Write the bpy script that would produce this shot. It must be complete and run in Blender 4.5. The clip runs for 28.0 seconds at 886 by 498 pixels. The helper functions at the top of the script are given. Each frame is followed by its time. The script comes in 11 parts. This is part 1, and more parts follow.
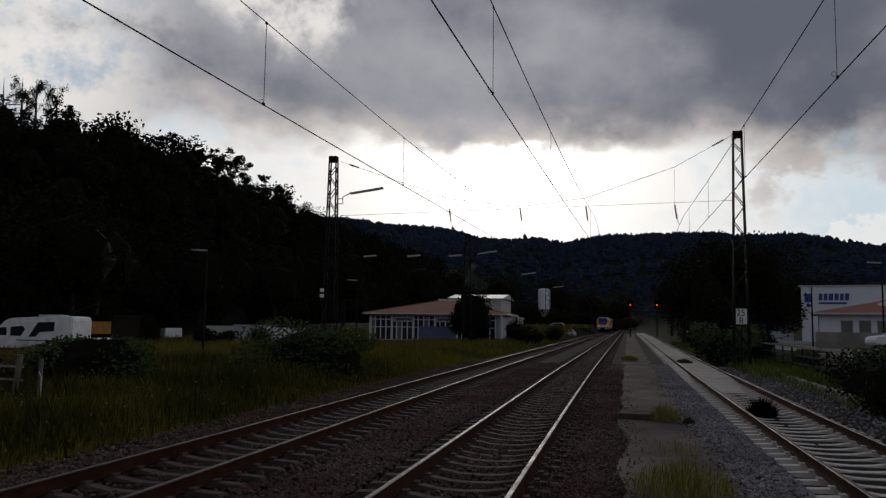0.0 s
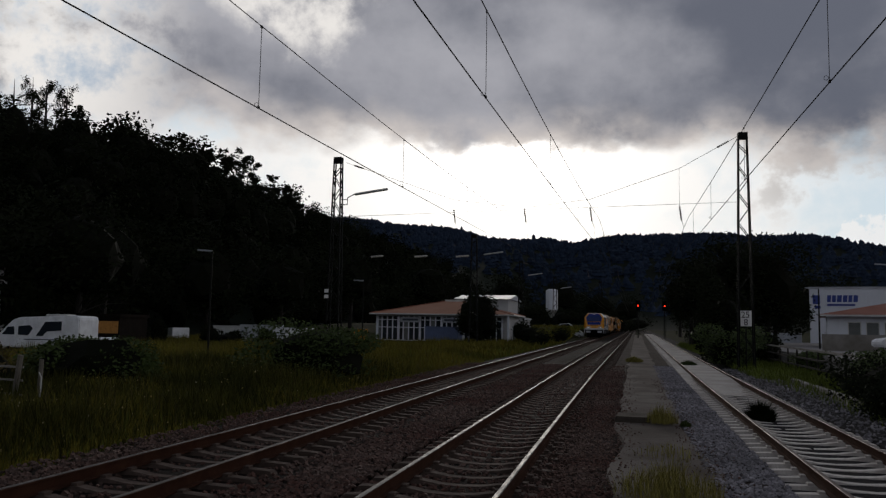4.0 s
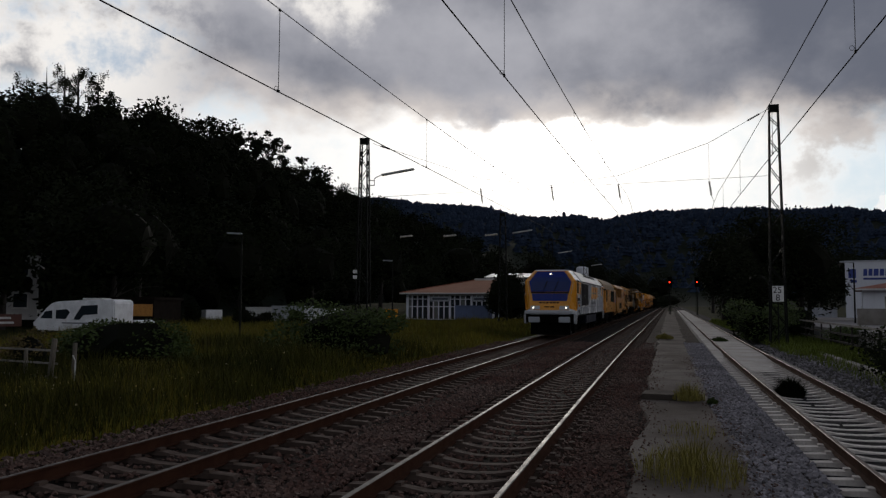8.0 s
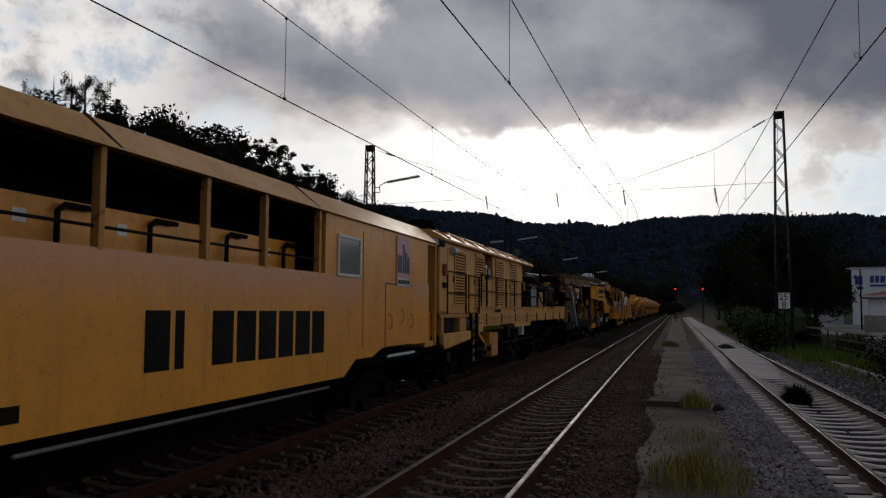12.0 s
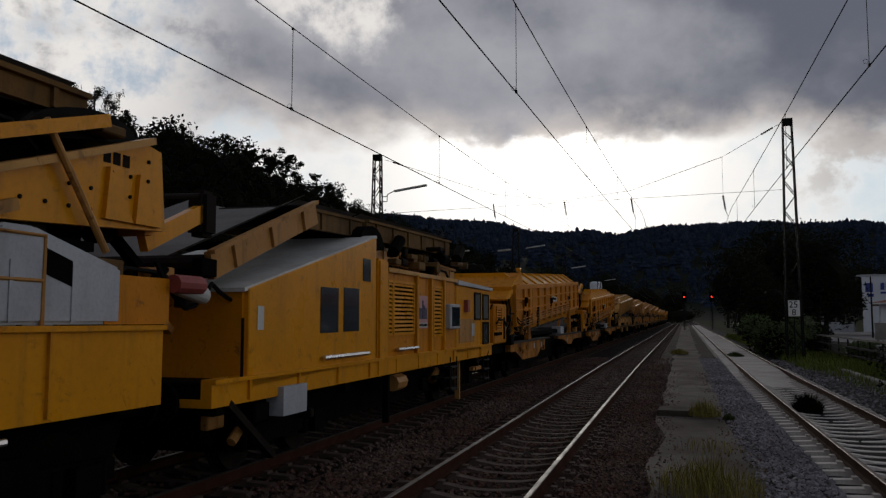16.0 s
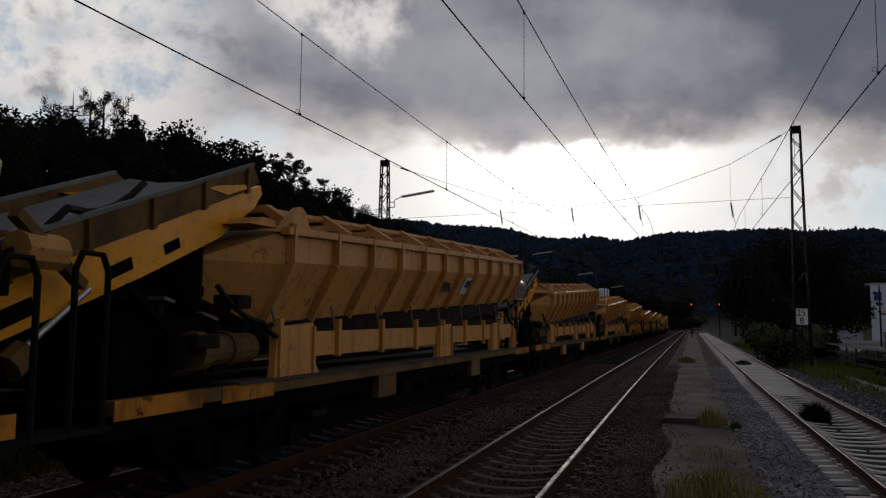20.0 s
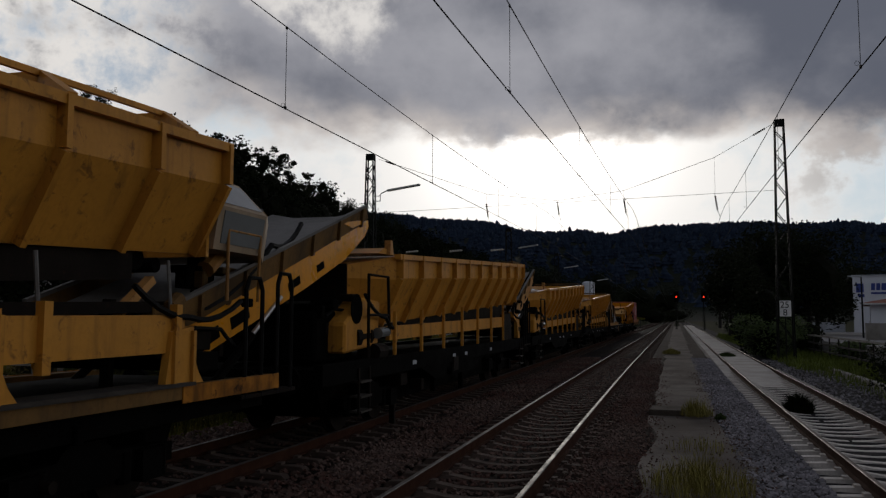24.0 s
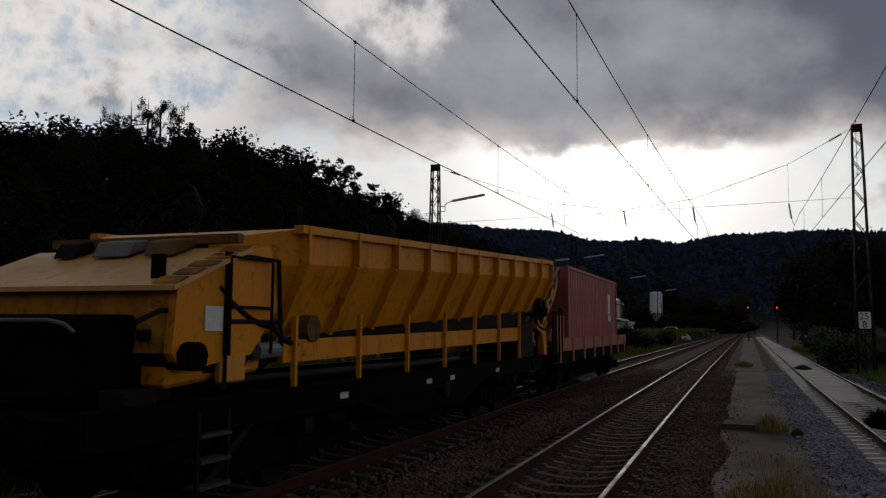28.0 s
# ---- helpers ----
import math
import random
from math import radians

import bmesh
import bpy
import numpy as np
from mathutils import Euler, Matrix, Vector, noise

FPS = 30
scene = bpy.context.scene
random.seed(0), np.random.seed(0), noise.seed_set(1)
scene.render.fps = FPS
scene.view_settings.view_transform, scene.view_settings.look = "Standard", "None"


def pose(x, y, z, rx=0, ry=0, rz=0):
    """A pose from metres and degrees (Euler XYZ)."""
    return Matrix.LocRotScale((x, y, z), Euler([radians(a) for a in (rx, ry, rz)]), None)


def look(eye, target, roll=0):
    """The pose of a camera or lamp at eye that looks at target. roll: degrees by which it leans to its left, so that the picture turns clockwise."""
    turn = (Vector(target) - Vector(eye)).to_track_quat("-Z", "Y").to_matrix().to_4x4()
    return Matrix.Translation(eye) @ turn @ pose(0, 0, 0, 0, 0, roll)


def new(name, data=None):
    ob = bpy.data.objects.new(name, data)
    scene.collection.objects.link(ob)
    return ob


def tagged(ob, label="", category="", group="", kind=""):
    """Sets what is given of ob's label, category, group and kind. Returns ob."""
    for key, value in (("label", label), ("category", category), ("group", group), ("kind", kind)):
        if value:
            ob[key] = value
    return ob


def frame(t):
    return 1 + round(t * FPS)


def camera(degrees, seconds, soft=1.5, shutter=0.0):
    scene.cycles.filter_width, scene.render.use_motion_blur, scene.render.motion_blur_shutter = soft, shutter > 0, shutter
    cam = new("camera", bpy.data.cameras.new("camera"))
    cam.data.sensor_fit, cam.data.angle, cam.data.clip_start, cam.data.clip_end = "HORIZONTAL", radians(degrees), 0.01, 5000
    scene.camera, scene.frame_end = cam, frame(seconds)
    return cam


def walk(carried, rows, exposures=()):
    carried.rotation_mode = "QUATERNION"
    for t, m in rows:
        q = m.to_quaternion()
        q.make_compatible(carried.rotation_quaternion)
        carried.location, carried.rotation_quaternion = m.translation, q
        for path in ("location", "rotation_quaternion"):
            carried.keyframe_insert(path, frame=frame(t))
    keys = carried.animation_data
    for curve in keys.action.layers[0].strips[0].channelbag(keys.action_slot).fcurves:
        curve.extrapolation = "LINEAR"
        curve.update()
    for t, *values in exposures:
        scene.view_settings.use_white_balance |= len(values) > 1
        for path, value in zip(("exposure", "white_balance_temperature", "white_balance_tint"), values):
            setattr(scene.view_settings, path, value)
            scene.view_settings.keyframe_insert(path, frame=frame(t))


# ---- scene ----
cam = camera(57.1, 28.0, soft=1.3)
PATH = [
    (0, (0.028, 0.141, 1.894), (-0.3890, 2.0870, 2.0860), 0.8),
    (0.5, (0.039, 0.126, 1.886), (-0.3780, 2.0720, 2.0810), 0.8),
    (1, (0.033, 0.126, 1.894), (-0.3840, 2.0720, 2.0900), 0.8),
    (1.5, (0.038, 0.148, 1.888), (-0.3780, 2.0940, 2.0850), 0.8),
    (2, (0.042, 0.122, 1.905), (-0.3750, 2.0680, 2.1070), 0.9),
    (2.5, (0.035, 0.113, 1.923), (-0.3770, 2.0600, 2.1260), 0.9),
    (3, (0.089, 0.134, 1.934), (-0.3250, 2.0810, 2.1350), 0.8),
    (3.5, (0.201, 0.158, 1.941), (-0.2250, 2.1020, 2.1380), 0.9),
    (5.5, (0.430, 0.150, 1.955), (-0.0370, 2.0860, 2.1290), 0.9),
    (6, (0.447, 0.185, 1.966), (-0.0320, 2.1200, 2.1330), 0.9),
    (6.5, (0.444, 0.156, 1.969), (-0.0400, 2.0900, 2.1280), 0.8),
    (7, (0.459, 0.138, 1.958), (-0.0340, 2.0700, 2.1130), 0.6),
    (7.5, (0.450, 0.158, 1.972), (-0.0520, 2.0880, 2.1170), 0.4),
    (8, (0.447, 0.176, 1.964), (-0.0640, 2.1050, 2.1040), 0.3),
    (8.5, (0.445, 0.165, 1.968), (-0.0730, 2.0920, 2.1070), 0.4),
    (9, (0.452, 0.154, 1.953), (-0.0750, 2.0780, 2.0940), 0.4),
    (9.5, (0.450, 0.163, 1.965), (-0.0830, 2.0860, 2.1030), 0.5),
    (10, (0.438, 0.174, 1.967), (-0.0950, 2.0960, 2.1060), 0.6),
    (10.5, (0.445, 0.148, 1.971), (-0.0870, 2.0710, 2.1140), 0.6),
    (11, (0.448, 0.148, 1.972), (-0.0800, 2.0710, 2.1190), 0.5),
    (11.5, (0.453, 0.151, 1.962), (-0.0720, 2.0750, 2.1130), 0.4),
    (12, (0.452, 0.140, 1.958), (-0.0710, 2.0640, 2.1150), 0.3),
    (12.5, (0.452, 0.148, 1.969), (-0.0710, 2.0720, 2.1280), 0.2),
    (14.5, (0.447, 0.158, 1.985), (-0.0800, 2.0800, 2.1570), 0.1),
    (15, (0.459, 0.144, 1.974), (-0.0730, 2.0640, 2.1490), 0.1),
    (15.5, (0.448, 0.167, 1.985), (-0.0870, 2.0860, 2.1610), 0.2),
    (16, (0.447, 0.180, 1.973), (-0.0940, 2.0970, 2.1510), 0.1),
    (16.5, (0.446, 0.188, 1.973), (-0.0980, 2.1040, 2.1520), 0.2),
    (17, (0.453, 0.166, 1.976), (-0.0950, 2.0810, 2.1550), 0.3),
    (17.5, (0.452, 0.183, 1.985), (-0.0970, 2.0980, 2.1640), 0.4),
    (18, (0.453, 0.108, 1.982), (-0.0950, 2.0230, 2.1640), 0.3),
    (18.5, (0.449, 0.167, 1.979), (-0.1040, 2.0800, 2.1650), 0.4),
    (19, (0.451, 0.160, 1.983), (-0.1060, 2.0720, 2.1730), 0.5),
    (19.5, (0.452, 0.153, 1.986), (-0.1060, 2.0640, 2.1770), 0.5),
    (20, (0.451, 0.169, 1.974), (-0.1060, 2.0800, 2.1660), 0.5),
    (20.5, (0.447, 0.173, 1.969), (-0.1070, 2.0860, 2.1580), 0.5),
    (21, (0.438, 0.152, 1.978), (-0.1110, 2.0660, 2.1660), 0.6),
    (21.5, (0.445, 0.163, 1.977), (-0.1020, 2.0780, 2.1620), 0.6),
    (23.5, (0.449, 0.180, 1.978), (-0.0800, 2.1010, 2.1550), 0.3),
    (24, (0.443, 0.159, 1.971), (-0.0810, 2.0810, 2.1480), 0.2),
    (24.5, (0.446, 0.155, 1.985), (-0.0790, 2.0760, 2.1630), 0.3),
    (25, (0.455, 0.115, 1.975), (-0.0690, 2.0370, 2.1580), 0.4),
    (25.5, (0.454, 0.139, 1.966), (-0.0690, 2.0600, 2.1520), 0.4),
    (26, (0.444, 0.175, 1.982), (-0.0790, 2.0970, 2.1680), 0.5),
    (26.5, (0.429, 0.158, 1.982), (-0.0970, 2.0780, 2.1750), 0.5),
    (27, (0.433, 0.154, 1.982), (-0.1020, 2.0710, 2.1840), 0.4),
    (27.5, (0.444, 0.147, 1.981), (-0.1080, 2.0590, 2.1840), 0.2),
    (27.7, (0.441, 0.146, 1.981), (-0.1208, 2.0552, 2.1842), 0.2),
    (27.8, (0.437, 0.145, 1.982), (-0.1354, 2.0508, 2.1843), 0.2),
    (27.9, (0.424, 0.143, 1.983), (-0.1810, 2.0370, 2.1849), 0.3),
    (28, (0.399, 0.137, 1.986), (-0.2740, 2.0090, 2.1860), 0.5),
]
walk(cam, [(t, look(e, a, r)) for t, e, a, r in PATH], exposures=[(0, -0.03), (3, 0.0), (6, 0.15), (8, 0.17), (9, 0.10), (10, 0.0), (12.4, 0.06), (16, -0.02), (20, -0.12), (28, -0.12)])


# ---- world, sun ----
SUN_WAY = Vector((-0.14, 1.0, 0.24)).normalized()


class Net:
    """Short hand for building node trees."""

    def __init__(self, tree):
        self.t = tree
        tree.nodes.clear()

    def node(self, kind, *ins, **props):
        n = self.t.nodes.new(kind)
        for k, v in props.items():
            setattr_plain(n, k, v)
        for i, v in enumerate(ins):
            self.put(n.inputs[i], v)
        return n

    def put(self, socket, v):
        if v is None:
            return
        if isinstance(v, bpy.types.NodeSocket):
            self.t.links.new(v, socket)
        elif isinstance(v, bpy.types.Node):
            self.t.links.new(v.outputs[0], socket)
        else:
            socket.default_value = v

    def math(self, op, a, b=None, clamp=False):
        n = self.t.nodes.new("ShaderNodeMath")
        n.operation, n.use_clamp = op, clamp
        self.put(n.inputs[0], a)
        self.put(n.inputs[1], b)
        return n.outputs[0]

    def step(self, v, lo, hi, a=0.0, b=1.0):
        n = self.t.nodes.new("ShaderNodeMapRange")
        n.interpolation_type = "SMOOTHSTEP"
        for s, x in zip(("Value", "From Min", "From Max", "To Min", "To Max"), (v, lo, hi, a, b)):
            self.put(n.inputs[s], x)
        return n.outputs[0]

    def mix(self, f, a, b, blend="MIX"):
        n = self.t.nodes.new("ShaderNodeMix")
        n.data_type, n.blend_type = "RGBA", blend
        self.put(n.inputs[0], f)
        self.put(n.inputs[6], a)
        self.put(n.inputs[7], b)
        return n.outputs[2]

    def noise(self, vec, scale, detail=4.0, rough=0.55, distort=0.0):
        n = self.t.nodes.new("ShaderNodeTexNoise")
        self.put(n.inputs["Vector"], vec)
        n.inputs["Scale"].default_value, n.inputs["Detail"].default_value = scale, detail
        n.inputs["Roughness"].default_value, n.inputs["Distortion"].default_value = rough, distort
        return n.outputs["Fac"]

    def vec(self, op, a, b=None):
        n = self.t.nodes.new("ShaderNodeVectorMath")
        n.operation = op
        self.put(n.inputs[0], a)
        self.put(n.inputs[1], b)
        return n.outputs["Value"] if op in ("DOT_PRODUCT", "LENGTH", "DISTANCE") else n.outputs["Vector"]


def setattr_plain(n, k, v):
    if k == "operation":
        n.operation = v
    elif k == "sky_type":
        n.sky_type = v


def rgb(r, g, b):
    return (r, g, b, 1.0)


def make_world():
    w = bpy.data.worlds.new("overcast_evening")
    scene.world = w
    w.use_nodes = True
    n = Net(w.node_tree)
    co = n.t.nodes.new("ShaderNodeTexCoord").outputs["Generated"]
    d = n.vec("NORMALIZE", co)
    sep = n.t.nodes.new("ShaderNodeSeparateXYZ")
    n.put(sep.inputs[0], d)
    x, y, z = sep.outputs
    # clouds: broader than high, soft at two scales
    wide = n.t.nodes.new("ShaderNodeMapping")
    n.put(wide.inputs[0], d)
    wide.inputs["Scale"].default_value = (1.0, 1.0, 1.7)
    big = n.noise(wide.outputs[0], 3.1, 3.0, 0.45, 0.1)
    fine = n.noise(wide.outputs[0], 8.0, 5.0, 0.5, 0.0)
    lumps = n.noise(wide.outputs[0], 7.0, 6.0, 0.52, 0.0)
    puffs = n.noise(d, 19.0, 7.0, 0.6, 0.0)

    def towards(way, inner, outer):
        return n.step(n.vec("DOT_PRODUCT", d, tuple(Vector(way).normalized())), math.cos(outer), math.cos(inner))
    # sky behind the clouds
    sky = n.t.nodes.new("ShaderNodeTexSky")
    sky.sky_type, sky.sun_disc = "NISHITA", False
    sky.sun_elevation, sky.sun_rotation = math.asin(SUN_WAY.z), math.atan2(SUN_WAY.x, SUN_WAY.y)
    blue = n.mix(1.0, n.mix(0.008, rgb(0.0, 0.0, 0.0), sky.outputs[0]), rgb(0.50, 0.60, 0.68), "ADD")
    # glow round the hidden sun
    c = n.math("MAXIMUM", n.vec("DOT_PRODUCT", d, tuple(SUN_WAY)), 0.0)
    glow = n.math("POWER", c, 38.0)
    halo = n.math("POWER", c, 9.0)
    near_sun = n.math("POWER", c, 20.0)
    core = n.math("POWER", c, 160.0)
    # thin bright cloud low over the hills, broken to pale blue
    wisps = n.math("ADD", n.math("MULTIPLY", lumps, 0.6), n.math("MULTIPLY", puffs, 0.4))
    cumulus = n.step(n.math("ADD", puffs, n.math("MULTIPLY", n.math("SUBTRACT", 0.128, z), 6.0)), 0.50, 0.57)
    low_mask = n.math("ADD", n.step(n.math("ADD", wisps, n.math("MULTIPLY", near_sun, 0.34)), 0.50, 0.78), n.math("MULTIPLY", glow, 0.8), True)
    low_mask = n.math("MAXIMUM", low_mask, n.math("MULTIPLY", cumulus, 0.85))
    low_mask = n.math("MAXIMUM", low_mask, n.math("MULTIPLY", n.step(x, -0.12, -0.32), n.step(wisps, 0.30, 0.55)))
    white = n.mix(halo, rgb(0.70, 0.71, 0.73), rgb(0.98, 0.95, 0.91))
    low = n.mix(low_mask, blue, white)
    scraps = n.math("MULTIPLY", n.step(wisps, 0.52, 0.60), n.math("MULTIPLY", n.step(x, 0.06, 0.20), n.step(z, 0.10, 0.16)))
    low = n.mix(n.math("MULTIPLY", scraps, 0.75), low, rgb(0.42, 0.40, 0.39))
    # dark deck above, its lower edge ragged
    edge = n.math("ADD", z, n.math("MULTIPLY", n.math("SUBTRACT", lumps, 0.5), 0.14))
    edge = n.math("ADD", edge, n.math("MULTIPLY", n.math("SUBTRACT", puffs, 0.5), 0.055))
    edge = n.math("ADD", edge, n.math("MULTIPLY", n.math("SUBTRACT", big, 0.5), 0.05))
    edge = n.math("ADD", edge, n.math("MULTIPLY", n.math("MAXIMUM", x, 0.0), 0.13))
    edge = n.math("ADD", edge, n.math("MULTIPLY", towards((-0.175, 0.948, 0.265), 0.01, 0.13), 0.030))
    deck_mask = n.step(edge, 0.200, 0.250)
    tone = n.math("ADD", n.math("ADD", n.math("MULTIPLY", big, 0.50), n.math("MULTIPLY", fine, 0.34)), n.math("MULTIPLY", puffs, 0.16))
    for way, inner, outer, k in (((0.0, 0.939, 0.345), 0.02, 0.14, 0.11), ((-0.38, 0.87, 0.275), 0.05, 0.2, -0.04), ((0.12, 0.95, 0.275), 0.06, 0.26, -0.13), ((-0.20, 0.94, 0.25), 0.03, 0.13, 0.09), ((-0.40, 0.85, 0.34), 0.03, 0.24, 0.10)):
        tone = n.math("ADD", tone, n.math("MULTIPLY", towards(way, inner, outer), k))
    shade = n.step(tone, 0.33, 0.67)
    deck = n.mix(shade, rgb(0.120, 0.130, 0.165), rgb(0.37, 0.37, 0.405))
    # the deck is thin and pale at its edge and round the sun
    rim = n.math("MULTIPLY", n.step(edge, 0.285, 0.225), n.math("ADD", n.math("MULTIPLY", halo, 0.7), 0.45))
    deck = n.mix(n.math("MULTIPLY", rim, n.step(puffs, 0.25, 0.65), True), deck, rgb(0.62, 0.565, 0.53))
    # breaks in the deck towards the west
    gap = n.step(n.vec("DOT_PRODUCT", d, tuple(Vector((-0.668, 0.685, 0.291)).normalized())), 0.966, 0.997)
    gap = n.math("MULTIPLY", gap, n.step(wisps, 0.36, 0.50))
    gap2 = n.vec("DOT_PRODUCT", d, tuple(Vector((-0.366, 0.834, 0.412)).normalized()))
    gap2 = n.step(n.math("ADD", gap2, n.math("MULTIPLY", n.math("SUBTRACT", wisps, 0.5), 0.02)), 0.9945, 1.0)
    gap2 = n.math("MULTIPLY", gap2, n.step(puffs, 0.30, 0.62))
    holes = n.step(puffs, 0.44, 0.70)
    deck = n.mix(gap, deck, n.mix(holes, rgb(0.82, 0.79, 0.76), rgb(0.40, 0.48, 0.58)))
    deck = n.mix(gap2, deck, rgb(0.80, 0.77, 0.74))
    # beyond the deck's edge the sky is open over the valley to the east, dimmer behind the viewer
    away = n.math("ADD", n.math("MULTIPLY", x, 0.95), n.math("MULTIPLY", y, 0.30))
    east = n.math("MULTIPLY", n.step(away, 0.50, 0.92), n.step(z, 0.50, 0.10))
    behind = n.math("MULTIPLY", n.step(y, 0.0, -0.6), n.step(z, 0.75, 0.35))
    open_sky = n.mix(shade, rgb(0.72, 0.74, 0.80), rgb(1.30, 1.21, 1.12))
    dim_sky = n.mix(shade, rgb(0.17, 0.19, 0.23), rgb(0.38, 0.375, 0.38))
    deck = n.mix(n.step(z, 0.45, 0.80), deck, rgb(0.15, 0.16, 0.19))
    deck = n.mix(behind, deck, dim_sky)
    deck = n.mix(east, deck, open_sky)
    low = n.mix(behind, low, dim_sky)
    low = n.mix(east, low, open_sky)
    col = n.mix(deck_mask, low, deck)
    col = n.mix(n.math("MULTIPLY", core, n.step(deck_mask, 0.9, 0.1)), col, rgb(1.5, 1.4, 1.3), "ADD")
    col = n.mix(n.step(z, -0.02, 0.0), rgb(0.02, 0.02, 0.02), col)
    bg = n.node("ShaderNodeBackground", col, 1.0)
    out = n.t.nodes.new("ShaderNodeOutputWorld")
    n.put(out.inputs[0], bg.outputs[0])
    lamp = new("sun", bpy.data.lights.new("sun", "SUN"))
    lamp.data.energy, lamp.data.angle, lamp.data.color = 0.30, radians(10), (1.0, 0.93, 0.84)
    lamp.matrix_world = look(tuple(SUN_WAY * 100), (0, 0, 0))
    tagged(lamp, "low evening sun behind cloud", "sun", kind="structure")


make_world()


# ---- materials ----
MATS = {}


def mat(name, col, rough=0.7, metal=0.0, col2=None, scale=1.5, amount=0.5, fine=25.0, fine_amount=0.25, bump=0.15, bump_scale=40.0,
        rust=0.0, rust_col=(0.10, 0.045, 0.02), dirt=0.0, dirt_col=(0.05, 0.042, 0.035), emit=None, random_tone=0.0, island=0.0, spec=0.5, fade=None):
    """A procedural material: a base colour broken at two scales, with stains, rust and fine relief."""
    if name in MATS:
        return MATS[name]
    m = bpy.data.materials.new(name)
    m.use_nodes = True
    n = Net(m.node_tree)
    out = n.t.nodes.new("ShaderNodeOutputMaterial")
    b = n.t.nodes.new("ShaderNodeBsdfPrincipled")
    n.put(out.inputs[0], b.outputs[0])
    co = n.t.nodes.new("ShaderNodeTexCoord").outputs["Object"]
    big = n.noise(co, scale, 5.0, 0.6, 0.2)
    small = n.noise(co, fine, 4.0, 0.6)
    c2 = col2 or tuple(v * 0.6 for v in col)
    c = n.mix(n.math("MULTIPLY", n.step(big, 0.35, 0.68), amount), rgb(*col), rgb(*c2))
    c = n.mix(n.math("MULTIPLY", n.step(small, 0.40, 0.72), fine_amount), c, rgb(*(v * 0.45 for v in col)))
    if dirt:
        streak = n.t.nodes.new("ShaderNodeMapping")
        n.put(streak.inputs[0], co)
        streak.inputs["Scale"].default_value = (4.0, 4.0, 0.45)
        run = n.noise(streak.outputs[0], 1.3, 3.0, 0.5, 0.6)
        c = n.mix(n.math("MULTIPLY", n.step(run, 0.48, 0.86), dirt), c, rgb(*dirt_col))
    if fade:
        sp = n.t.nodes.new("ShaderNodeSeparateXYZ")
        n.put(sp.inputs[0], co)
        worn = n.step(n.math("ADD", sp.outputs[2], n.math("MULTIPLY", big, 0.5)), fade[0], fade[1], 0.0, 0.75)
        c = n.mix(worn, c, rgb(*fade[2]))
    if rust:
        spots = n.noise(co, 5.0, 6.0, 0.7, 0.5)
        c = n.mix(n.math("MULTIPLY", n.step(spots, 0.56, 0.68), rust), c, rgb(*rust_col))
    if random_tone:
        r = n.t.nodes.new("ShaderNodeObjectInfo").outputs["Random"]
        c = n.mix(n.math("MULTIPLY", r, random_tone), c, rgb(*(v * 0.4 for v in col)))
    if island:
        r = n.t.nodes.new("ShaderNodeNewGeometry").outputs["Random Per Island"]
        c = n.mix(n.math("MULTIPLY", r, island), c, rgb(*(v * 0.35 for v in col)))
    n.put(b.inputs["Base Color"], c)
    n.put(b.inputs["Metallic"], metal)
    n.put(b.inputs["Roughness"], n.step(big, 0.2, 0.8, max(rough - 0.08, 0.03), min(rough + 0.1, 1.0)))
    b.inputs["Specular IOR Level"].default_value = spec
    if bump:
        bn = n.t.nodes.new("ShaderNodeBump")
        bn.inputs["Strength"].default_value, bn.inputs["Distance"].default_value = bump, 0.02
        n.put(bn.inputs["Height"], n.noise(co, bump_scale, 4.0, 0.6))
        n.put(b.inputs["Normal"], bn.outputs[0])
    if emit:
        b.inputs["Emission Color"].default_value = rgb(*emit[:3])
        b.inputs["Emission Strength"].default_value = emit[3]
    MATS[name] = m
    return m


YEL = dict(scale=0.7, amount=0.35, fine=14, fine_amount=0.18, bump=0.06, bump_scale=18)
m_yellow = mat("yellow_paint", (0.70, 0.295, 0.010), 0.30, rust=0.35, dirt=0.45, dirt_col=(0.20, 0.105, 0.03), spec=0.10, **YEL)
m_orange = mat("worn_orange_yellow_paint", (0.60, 0.225, 0.006), 0.45, rust=0.65, dirt=0.65, dirt_col=(0.13, 0.055, 0.012), spec=0.10, **YEL)
# Rust and stains; the shade on the low frames is in the colour too.
m_orange_worn_dark = mat("rust_stained_dark_orange_paint", (0.46, 0.185, 0.02), 0.6, col2=(0.09, 0.038, 0.012), rust=0.95, rust_col=(0.03, 0.014, 0.007), dirt=0.95, dirt_col=(0.05, 0.022, 0.010), scale=1.5, amount=0.9, fine=14, fine_amount=0.3, bump=0.1, bump_scale=18, spec=0.08)
m_rustbrown = mat("rust_brown_trough_steel", (0.17, 0.070, 0.013), 0.7, col2=(0.07, 0.030, 0.010), rust=0.7, rust_col=(0.03, 0.014, 0.007), dirt=0.8, dirt_col=(0.05, 0.024, 0.012), scale=1.2, amount=0.8, fine=14, fine_amount=0.3, bump=0.1, bump_scale=18, spec=0.08)
m_cream = mat("faded_yellow_paint", (0.58, 0.315, 0.095), 0.40, rust=0.55, dirt=0.6, dirt_col=(0.24, 0.14, 0.05), spec=0.10, **YEL)
m_honey = mat("honey_yellow_paint", (0.57, 0.262, 0.040), 0.40, rust=0.65, dirt=0.65, dirt_col=(0.15, 0.07, 0.02), spec=0.10, **YEL)
m_tan = mat("dusty_yellow_paint", (0.46, 0.232, 0.070), 0.45, rust=0.7, dirt=0.8, dirt_col=(0.13, 0.075, 0.035), spec=0.10, **YEL)
